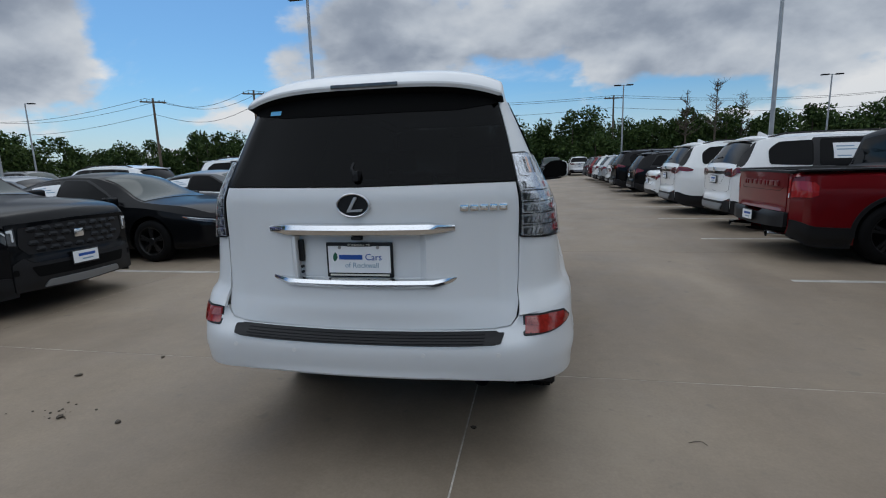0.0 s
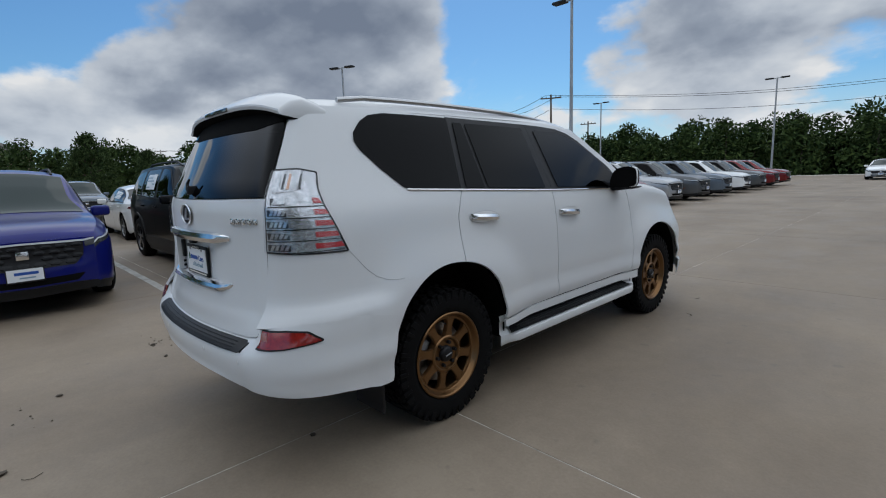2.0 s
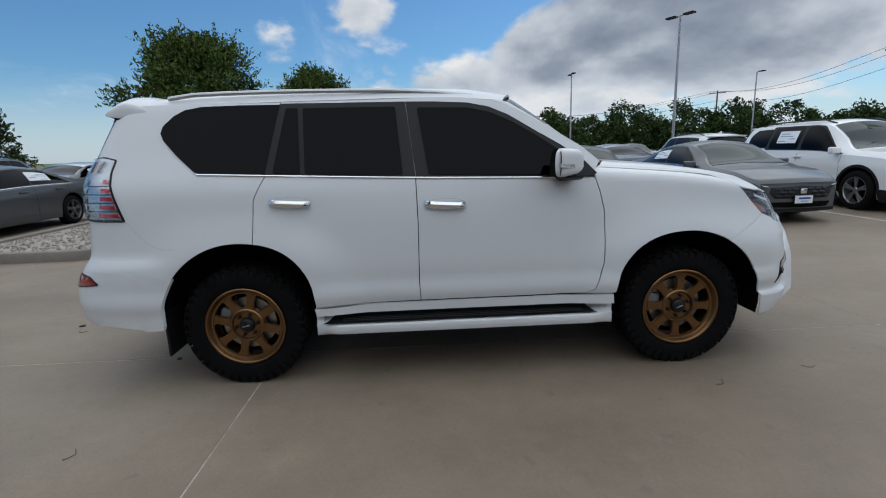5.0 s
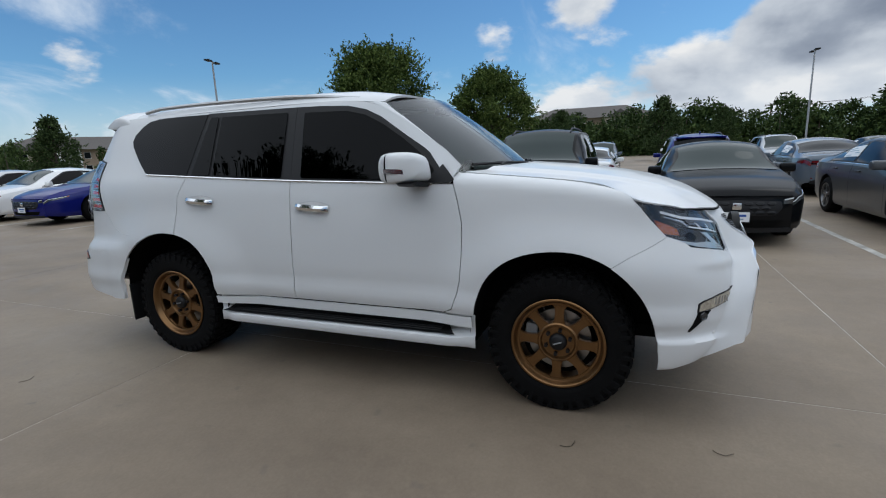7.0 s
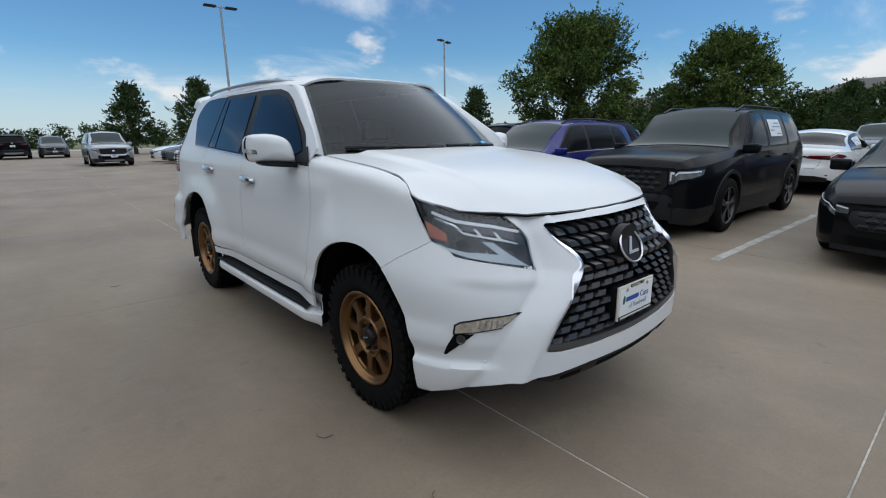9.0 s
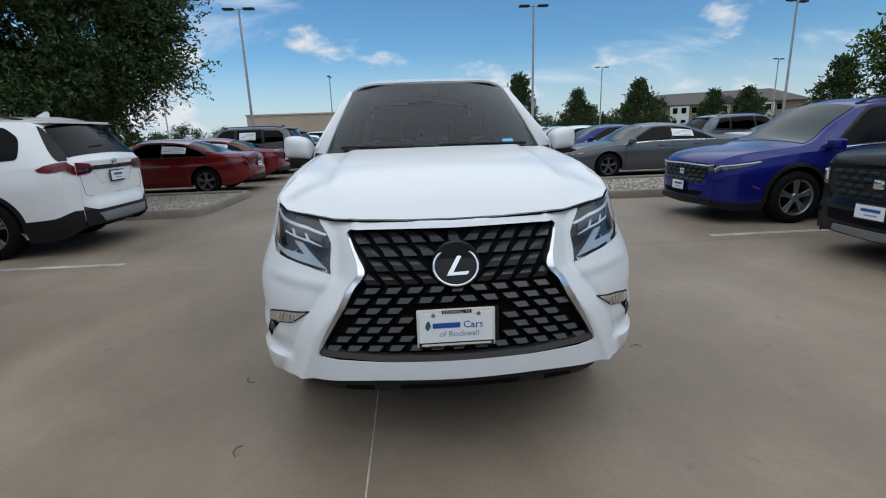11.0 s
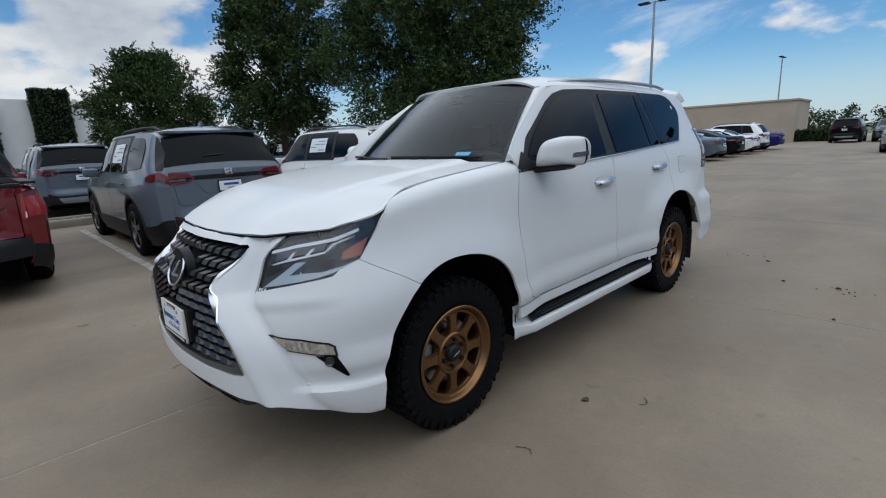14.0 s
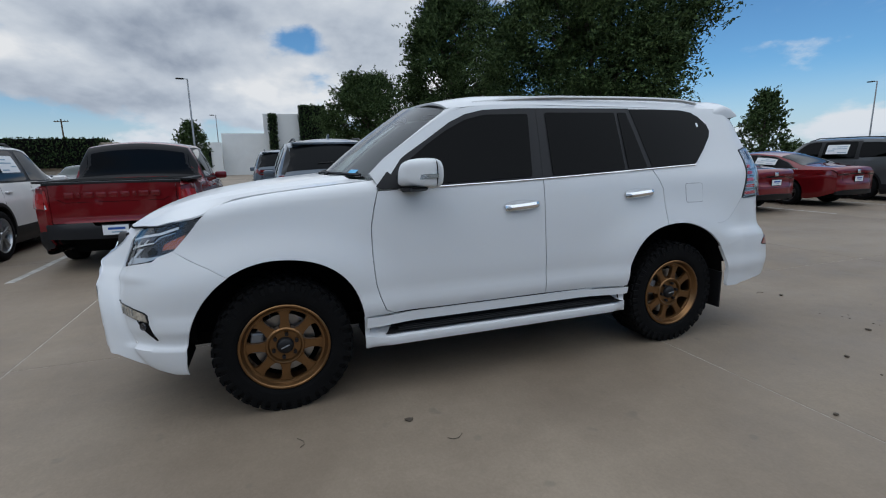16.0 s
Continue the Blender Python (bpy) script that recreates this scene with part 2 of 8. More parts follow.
SCREEN = glass("windscreen glass", (0.50, 0.57, 0.54), 0.0, 1.52)
CLEAR = glass("clear lamp lens", (0.95, 0.96, 0.97))
AMBER = material("amber lens", (0.28, 0.060, 0.008), 0.15, coat=1.0)
REDLENS = material("red lens", (0.13, 0.004, 0.006), 0.15, coat=1.0)
LAMPBOWL = material("lamp reflector", (0.50, 0.52, 0.54), 0.18, metal=0.8, stain=0.3, stain_scale=30)
WHITEPLASTIC = material("white plastic", (0.75, 0.76, 0.77), 0.4)
BLUEINK = material("blue print", (0.01, 0.07, 0.32), 0.5)
GREYINK = material("grey blue print", (0.22, 0.33, 0.42), 0.5)
GREENINK = material("green print", (0.01, 0.10, 0.05), 0.5)
PALEBLUE = material("pale blue sticker", (0.10, 0.42, 0.70), 0.5)
CREAM = material("cream plate frame", (0.62, 0.60, 0.52), 0.5)
CONCRETE = concrete_material()
KERB = material("kerb concrete", (0.20, 0.172, 0.14), 0.8, grain=0.12, grain_scale=60, stain=0.25, stain_scale=1.5, bump=0.2)
JOINT = material("joint sealant", (0.50, 0.46, 0.40), 0.8, grain=0.3, grain_scale=20, stain=0.55, stain_scale=0.7)
STRIPE = material("worn white line paint", (0.40, 0.385, 0.35), 0.7, grain=0.15, grain_scale=70, stain=0.4, stain_scale=4)
GRAVEL = material("pale gravel", (0.30, 0.265, 0.225), 0.9, grain=0.3, grain_scale=30, stain=0.2)
GRASS = material("dry grass", (0.12, 0.13, 0.05), 0.9, grain=0.4, grain_scale=6, stain=0.4, stain_scale=0.2)
BARK = material("tree bark", (0.07, 0.055, 0.04), 0.9, grain=0.35, grain_scale=25, bump=0.5)
LEAF = leaf_material("live oak leaves", (0.016, 0.030, 0.011), (0.100, 0.145, 0.052))
LEAF_FAR = leaf_material("mixed wood leaves", (0.018, 0.036, 0.011), (0.068, 0.100, 0.028))
POLE = material("galvanised pole", (0.36, 0.37, 0.38), 0.5, metal=0.5, stain=0.15)
WOODPOLE = material("weathered pole wood", (0.10, 0.075, 0.055), 0.85, grain=0.3, grain_scale=15)
STUCCO = material("beige stucco", (0.42, 0.35, 0.27), 0.85, grain=0.06, grain_scale=12, stain=0.1, stain_scale=0.4)
WHITEWALL = material("white wall panel", (0.70, 0.70, 0.68), 0.7, stain=0.06, stain_scale=0.5)
ROOFING = material("grey brown shingles", (0.085, 0.075, 0.068), 0.85, grain=0.2, grain_scale=5)
BRICKY = material("tan brick wall", (0.30, 0.22, 0.16), 0.85, grain=0.15, grain_scale=6)
PANE = material("dark window pane", (0.005, 0.006, 0.007), 0.02, spec=0.10)
HEDGE = leaf_material("clipped ivy", (0.012, 0.026, 0.010), (0.05, 0.075, 0.025))
LEATHER = material("dark seat leather", (0.03, 0.028, 0.026), 0.6)


# ---- mesh tools ----
def part(name, bm, mat, parent=None, label="", smooth=True, sharp=35):
    """Link a bmesh as one mesh object, under a thing or a part."""
    me = bpy.data.meshes.new(name)
    if smooth:
        for f in bm.faces:
            f.smooth = True
    bm.normal_update()
    if smooth and sharp:
        lim = math.cos(radians(sharp))
        for e in bm.edges:
            if len(e.link_faces) == 2 and e.link_faces[0].normal.dot(e.link_faces[1].normal) < lim:
                e.smooth = False
    bm.to_mesh(me)
    bm.free()
    for one in mat if isinstance(mat, (list, tuple)) else [mat]:
        me.materials.append(one)
    ob = new(name, me)
    if parent is not None:
        ob.parent = parent
    return tagged(ob, label)


def thing(name, label, category, group="", kind="", at=None):
    ob = new(name)
    ob.empty_display_size = 0.2
    if at is not None:
        ob.matrix_basis = at
    return tagged(ob, label, category, group, kind)


def box(x0, x1, y0, y1, z0, z1, bevel=0.0, bm=None, seg=2, mat=0):
    own = bmesh.new()
    bmesh.ops.create_cube(own, size=1.0, matrix=Matrix.Translation(((x0 + x1) / 2, (y0 + y1) / 2, (z0 + z1) / 2)) @ Matrix.Diagonal((x1 - x0, y1 - y0, z1 - z0, 1)))
    if bevel:
        bmesh.ops.bevel(own, geom=own.edges[:], offset=bevel, segments=seg, affect="EDGES", profile=0.6)
    for f in own.faces:
        f.material_index = mat
    return own if bm is None else merge(bm, own)


def merge(bm, other, m=None):
    """Add the other bmesh to bm, moved by m."""
    if m is not None:
        bmesh.ops.transform(other, matrix=m, verts=other.verts[:])
    me = bpy.data.meshes.new("joining")
    other.to_mesh(me)
    other.free()
    bm.from_mesh(me)
    bpy.data.meshes.remove(me)
    return bm


def moved(bm, m):
    bmesh.ops.transform(bm, matrix=m, verts=bm.verts[:])
    return bm


def tube(points, radii, sides=8, bm=None, caps=True):
    """A round, tapered tube along points."""
    bm = bm or bmesh.new()
    rings = []
    for i, p in enumerate(points):
        p = Vector(p)
        a, b = Vector(points[max(i - 1, 0)]), Vector(points[min(i + 1, len(points) - 1)])
        q = (b - a).to_track_quat("Z", "Y")
        r = radii[i] if isinstance(radii, (list, tuple)) else radii
        rings.append([bm.verts.new(p + q @ Vector((r * math.cos(2 * math.pi * k / sides), r * math.sin(2 * math.pi * k / sides), 0))) for k in range(sides)])
    for lo, hi in zip(rings, rings[1:]):
        for k in range(sides):
            bm.faces.new((lo[k], lo[(k + 1) % sides], hi[(k + 1) % sides], hi[k]))
    if caps:
        bm.faces.new(rings[0][::-1])
        bm.faces.new(rings[-1])
    return bm


def lathe(profile, sides=48, bm=None, axis="x"):
    """Turn (radius, along) pairs about the x axis; closed if the first pair equals the last."""
    bm = bm or bmesh.new()
    rings = []
    for r, a in profile:
        rings.append([bm.verts.new((a, r * math.cos(2 * math.pi * k / sides), r * math.sin(2 * math.pi * k / sides))) for k in range(sides)])
    for lo, hi in zip(rings, rings[1:]):
        for k in range(sides):
            bm.faces.new((lo[k], hi[k], hi[(k + 1) % sides], lo[(k + 1) % sides]))
    return bm


def disc(r, a, sides=32, bm=None):
    bm = bm or bmesh.new()
    bm.faces.new([bm.verts.new((a, r * math.cos(2 * math.pi * k / sides), r * math.sin(2 * math.pi * k / sides))) for k in range(sides)])
    return bm


def prism(outline, depth, bevel=0.0, m=None):
    """A flat outline in x, z, thickened along -y from y = 0."""
    bm = bmesh.new()
    face = bm.faces.new([bm.verts.new((x, 0, z)) for x, z in outline])
    out = bmesh.ops.extrude_face_region(bm, geom=[face])
    bmesh.ops.translate(bm, vec=(0, depth, 0), verts=[v for v in out["geom"] if isinstance(v, bmesh.types.BMVert)])
    bmesh.ops.recalc_face_normals(bm, faces=bm.faces[:])
    if bevel:
        bmesh.ops.bevel(bm, geom=bm.edges[:], offset=bevel, segments=2, affect="EDGES")
    return moved(bm, m) if m is not None else bm


def curve(pts):
    """A smooth function through (x, y) pairs."""
    xs, ys = np.array([p[0] for p in pts], float), np.array([p[1] for p in pts], float)
    d = np.diff(ys) / np.diff(xs)
    t = np.r_[d[0], [0 if a * b <= 0 else 2 * a * b / (a + b) for a, b in zip(d, d[1:])], d[-1]]

    def f(x):
        if x <= xs[0]:
            return float(ys[0])
        if x >= xs[-1]:
            return float(ys[-1])
        i = int(np.searchsorted(xs, x, side="right")) - 1
        h = xs[i + 1] - xs[i]
        u = (x - xs[i]) / h
        return float((1 + 2 * u) * (1 - u) ** 2 * ys[i] + u * (1 - u) ** 2 * h * t[i] + u * u * (3 - 2 * u) * ys[i + 1] + u * u * (u - 1) * h * t[i + 1])

    return f


def step(a, b, x):
    u = min(max((x - a) / (b - a), 0.0), 1.0)
    return u * u * (3 - 2 * u)


def ramp_to(a, b, x):
    """0 at a, 1 at b, straight between."""
    return min(max((x - a) / (b - a), 0.0), 1.0)


def fillet(poly, r, n=4):
    """Round the corners of a closed outline."""
    out, k = [], len(poly)
    for i in range(k):
        p, a, b = Vector(poly[i]), Vector(poly[i - 1]), Vector(poly[(i + 1) % k])
        da, db = a - p, b - p
        if da.length < 1e-6 or db.length < 1e-6 or abs(da.angle(db) - math.pi) < 0.15:
            out.append(tuple(p))
            continue
        ra = min(r, 0.45 * da.length, 0.45 * db.length)
        s, e = p + da.normalized() * ra, p + db.normalized() * ra
        for j in range(n + 1):
            t = j / n
            out.append(tuple(s * (1 - t) ** 2 + p * 2 * t * (1 - t) + e * t * t))
    return out


def inset(poly, g):
    """Shrink a closed outline by g."""
    area = sum(a[0] * b[1] - b[0] * a[1] for a, b in zip(poly, poly[1:] + poly[:1]))
    sgn = 1 if area > 0 else -1
    out, k = [], len(poly)
    for i in range(k):
        p, a, b = Vector(poly[i]), Vector(poly[i - 1]), Vector(poly[(i + 1) % k])
        t1, t2 = (p - a), (b - p)
        if t1.length < 1e-7 or t2.length < 1e-7:
            out.append(tuple(p))
            continue
        n1, n2 = Vector((-t1.y, t1.x)).normalized() * sgn, Vector((-t2.y, t2.x)).normalized() * sgn
        m = n1 + n2
        if m.length < 0.2:
            m = n1 * 1.0
        else:
            m = m.normalized() / max(m.normalized().dot(n1), 0.4)
        out.append(tuple(p + m * g))
    return out


def cut_half(poly, axis, at, keep_above):
    out = []
    k = len(poly)
    for i in range(k):
        p, q = poly[i], poly[(i + 1) % k]
        pin = p[axis] >= at if keep_above else p[axis] <= at
        qin = q[axis] >= at if keep_above else q[axis] <= at
        if pin:
            out.append(p)
        if pin != qin:
            t = (at - p[axis]) / (q[axis] - p[axis])
            c = [0, 0]
            c[axis], c[1 - axis] = at, p[1 - axis] + t * (q[1 - axis] - p[1 - axis])
            out.append(tuple(c))
    return out


def panel(outline, fmap, size=0.04, gap=0.0, thick=0.014, corner=0.0, centre=(0, 0, 0.8), bm=None, span=None):
    """A curved sheet: a flat outline filled by a grid, laid on the surface fmap(u, v), with its edge turned in."""
    poly = [tuple(p) for p in (fillet(outline, corner) if corner else outline)]
    if gap:
        poly = inset(poly, gap)
    own = bmesh.new()
    seen = {}

    def vert(p):
        key = (round(p[0], 5), round(p[1], 5))
        if key not in seen:
            seen[key] = own.verts.new(fmap(*p))
        return seen[key]

    su, sv = size if isinstance(size, tuple) else (size, size)
    u0, u1, v0, v1 = span or (min(p[0] for p in poly), max(p[0] for p in poly), min(p[1] for p in poly), max(p[1] for p in poly))
    nu = max(1, math.ceil((u1 - u0) / su))
    for i in range(nu):
        a, b = u0 + (u1 - u0) * i / nu, u0 + (u1 - u0) * (i + 1) / nu
        strip = cut_half(cut_half(poly, 0, a, True), 0, b, False)
        if len(strip) < 3:
            continue
        nv = max(1, math.ceil((v1 - v0) / sv))
        for j in range(nv):
            c, d = v0 + (v1 - v0) * j / nv, v0 + (v1 - v0) * (j + 1) / nv
            cell = cut_half(cut_half(strip, 1, c, True), 1, d, False)
            vs = []
            for p in cell:
                w = vert(p)
                if w not in vs:
                    vs.append(w)
            if len(vs) >= 3:
                try:
                    own.faces.new(vs)
                except ValueError:
                    pass
    bmesh.ops.delete(own, geom=[v for v in own.verts if not v.link_faces], context="VERTS")
    bmesh.ops.dissolve_degenerate(own, edges=own.edges[:], dist=1e-5)
    own.normal_update()
    mid = Vector(centre)
    score = sum(f.calc_area() * f.normal.dot(f.calc_center_median() - Vector((mid.x, f.calc_center_median().y * 0.75, mid.z))) for f in own.faces)
    if score < 0:
        bmesh.ops.reverse_faces(own, faces=own.faces[:])
        own.normal_update()
    if thick:
        edge = [e for e in own.edges if len(e.link_faces) == 1]
        norm = {tuple(round(c, 6) for c in v.co): v.normal.copy() for e in edge for v in e.verts}
        ext = bmesh.ops.extrude_edge_only(own, edges=edge)["geom"]
        for v in ext:
            if isinstance(v, bmesh.types.BMVert):
                v.co -= norm[tuple(round(c, 6) for c in v.co)] * thick
    return own if bm is None else merge(bm, own)


def writing(text, size, depth=0.001):
    """Lettering in the built-in font, standing in the x, z plane, centred, facing -y."""
    cu = bpy.data.curves.new("writing", "FONT")
    cu.body, cu.size, cu.extrude, cu.align_x, cu.align_y, cu.resolution_u = text, size, depth, "CENTER", "CENTER", 2
    ob = bpy.data.objects.new("writing", cu)
    scene.collection.objects.link(ob)
    bpy.context.view_layer.update()
    me = bpy.data.meshes.new_from_object(ob.evaluated_get(bpy.context.evaluated_depsgraph_get()))
    bm = bmesh.new()
    bm.from_mesh(me)
    bpy.data.objects.remove(ob)
    bpy.data.curves.remove(cu)
    bpy.data.meshes.remove(me)
    return moved(bm, Matrix.Rotation(radians(90), 4, "X"))

# ---- ground and lot ----
def build_ground():
    bm = bmesh.new()
    bmesh.ops.create_grid(bm, x_segments=8, y_segments=8, size=2500, matrix=Matrix.Translation((0, 0, -0.30)))
    tagged(part("ground", bm, GRASS, smooth=False), "dry grassy ground reaching to the horizon", "ground", kind="structure")
    lot = thing("pavement", "tan weathered concrete car park with sawn joints", "pavement", kind="structure")
    part("sub_base", box(-85, 85, -80, 62, -0.25, -0.0025), JOINT, lot, smooth=False)
    # slabs of 15 feet; the near ones one by one
    s, x0, y0 = 4.572, 0.41, -1.34
    near = box(0.0042, s - 0.0042, 0.0042, s - 0.0042, -0.20, 0.0, 0.002, seg=1)
    first = None
    far = bmesh.new()
    for i in range(-18, 18):
        for j in range(-17, 14):
            x, y = x0 + i * s, y0 + j * s
            if -5 <= i <= 4 and -6 <= j <= 5:
                if first is None:
                    first = part("slab", near, CONCRETE, lot, smooth=False)
                    ob = first
                else:
                    ob = new("slab", first.data)
                    ob.parent = lot
                ob.location = (x, y, 0)
            elif -84 < x < 79 and -79 < y < 57:
                vs = [far.verts.new((x + a, y + b, 0)) for a, b in ((0.006, 0.006), (s - 0.006, 0.006), (s - 0.006, s - 0.006), (0.006, s - 0.006))]
                far.faces.new(vs)
    tagged(part("far_slabs", far, CONCRETE, lot, smooth=False), kind="stuff")


def build_lines():
    """Stall lines, ten feet apart, on both sides of the aisles."""
    for side in (-1, 1):
        for k in range(-9, 12):
            y = 1.47 + 3.048 * k
            if k in (-2, -3) or (side == 1 and k < -8):
                continue
            a, b = 3.62 * side, 9.45 * side
            bm = bmesh.new()
            n = 24
            rnd = random.Random(k * 7 + side)
            rows = []
            for i in range(n + 1):
                x = a + (b - a) * i / n
                w0, w1 = 0.05 + rnd.uniform(-0.006, 0.006), 0.05 + rnd.uniform(-0.006, 0.006)
                rows.append((bm.verts.new((x, y - w0, 0.003)), bm.verts.new((x, y + w1, 0.003))))
            for p, q in zip(rows, rows[1:]):
                bm.faces.new((p[0], q[0], q[1], p[1]) if side > 0 else (p[0], p[1], q[1], q[0]))
            tagged(part("stall_line", bm, STRIPE, smooth=False), "worn white painted stall line on concrete", "parking line", "stall lines", "structure")


def kerb_island(name, outline, label, r=0.6):
    """A raised bed: rounded concrete kerb with gravel inside."""
    ring = fillet(outline, r, 6)
    island = thing(name, label, "kerb island")
    inner, top = inset(ring, 0.16), inset(ring, 0.03)
    bm = bmesh.new()
    loops = [[bm.verts.new((x, y, z)) for x, y in pts] for pts, z in ((ring, -0.05), (ring, 0.10), (top, 0.145), (inset(ring, 0.13), 0.15), (inner, 0.13), (inner, 0.02))]
    n = len(ring)
    for lo, hi in zip(loops, loops[1:]):
        for k in range(n):
            bm.faces.new((lo[k], lo[(k + 1) % n], hi[(k + 1) % n], hi[k]))
    bmesh.ops.recalc_face_normals(bm, faces=bm.faces[:])
    part("kerb", bm, KERB, island)
    bm = bmesh.new()
    bm.faces.new([bm.verts.new((x, y, 0.09)) for x, y in inner])
    part("bed", bm, GRAVEL, island, "pale gravel bed", smooth=False)
    # loose stones
    rnd = random.Random(len(name) + int(outline[0][0] * 10))
    bm = bmesh.new()
    xs, ys = [p[0] for p in inner], [p[1] for p in inner]
    for _ in range(1500):
        x, y = rnd.uniform(min(xs), max(xs)), rnd.uniform(min(ys), max(ys))
        if not inside(x, y, inset(ring, 0.22)):
            continue
        d = rnd.uniform(0.02, 0.045)
        q = Euler((rnd.uniform(0, 6), rnd.uniform(0, 6), rnd.uniform(0, 6))).to_matrix()
        c = Vector((x, y, 0.095))
        vs = [bm.verts.new(c + q @ Vector(p) * d) for p in ((1, 0, 0), (-1, 0, 0), (0, 0.8, 0), (0, -0.8, 0), (0, 0, 0.6), (0, 0, -0.6))]
        for a, b, e in ((0, 2, 4), (2, 1, 4), (1, 3, 4), (3, 0, 4), (2, 0, 5), (1, 2, 5), (3, 1, 5), (0, 3, 5)):
            bm.faces.new((vs[a], vs[b], vs[e]))
    tagged(part("gravel", bm, GRAVEL, island, "loose pale stones", smooth=False), kind="stuff")
    return island


def inside(x, y, poly):
    hit = False
    for (ax, ay), (bx, by) in zip(poly, poly[1:] + poly[:1]):
        if (ay > y) != (by > y) and x < (bx - ax) * (y - ay) / (by - ay) + ax:
            hit = not hit
    return hit


build_ground()
build_lines()
kerb_island("kerb_island", [(-3.35, -5.0), (-3.35, -7.8), (-9.6, -7.8), (-9.6, -5.0)], "raised gravel island with a rounded concrete kerb beside parked cars")
kerb_island("kerb_island", [(4.1, -4.95), (9.6, -4.95), (9.6, -8.2), (4.1, -8.2)], "raised gravel island with kerb under a large tree")
kerb_island("kerb_island", [(10.3, 6.5), (11.3, 6.5), (11.3, -4.6), (10.3, -4.6)], "long narrow gravel strip with a concrete kerb", r=0.4)


def debris():
    """Small dark clods and twigs lying on the concrete."""
    rnd = random.Random(4)
    spots = [(0.45, -2.06), (-2.42, -1.76), (-1.98, -2.28), (-1.24, 0.79), (-1.31, -3.0), (-0.38, -3.32), (-1.58, -2.28), (-2.05, -1.39)]
    for x, y in spots:
        bm = bmesh.new()
        bmesh.ops.create_icosphere(bm, subdivisions=1, radius=0.020)
        for v in bm.verts:
            v.co *= rnd.uniform(0.7, 1.25)
            v.co.z = v.co.z * 0.45 + 0.008
        bmesh.ops.scale(bm, vec=(rnd.uniform(0.8, 1.5), 1, 1), verts=bm.verts[:])
        ob = part("clod", bm, BARK, smooth=False)
        ob.matrix_basis = pose(x, y, 0.0, 0, 0, rnd.uniform(0, 360))
        tagged(ob, "small dark dirt clod lying on the concrete", "debris", "clods on the concrete")
    for x, y in [(1.61, -2.06), (1.02, 2.13), (1.2, 1.46), (-1.48, 0.65), (-1.29, 1.37), (2.62, 2.51), (-0.25, -3.25)]:
        a = rnd.uniform(0, 6.28)
        pts = [(0.028 * t * math.cos(a + 0.5 * t), 0.028 * t * math.sin(a + 0.5 * t), 0.004 + 0.003 * (t % 2)) for t in range(4)]
        ob = part("twig", tube(pts, 0.0018, 5), BARK)
        ob.location = (x, y, 0)
        tagged(ob, "thin curved dry twig on the concrete", "debris", "twigs on the concrete")
    for cx, cy, n in ((-2.08, -2.23, 16), (-1.08, -3.17, 7)):
        bm = bmesh.new()
        for _ in range(n):
            x, y, r = cx + rnd.gauss(0, 0.10), cy + rnd.gauss(0, 0.05), rnd.uniform(0.003, 0.009)
            bmesh.ops.create_icosphere(bm, subdivisions=1, radius=r, matrix=Matrix.Translation((x, y, 0.004)) @ Matrix.Diagonal((1, 1, 0.5, 1)))
        tagged(part("crumbs", bm, BARK, smooth=False), "scatter of dark soil crumbs on concrete", "debris", kind="stuff")


debris()

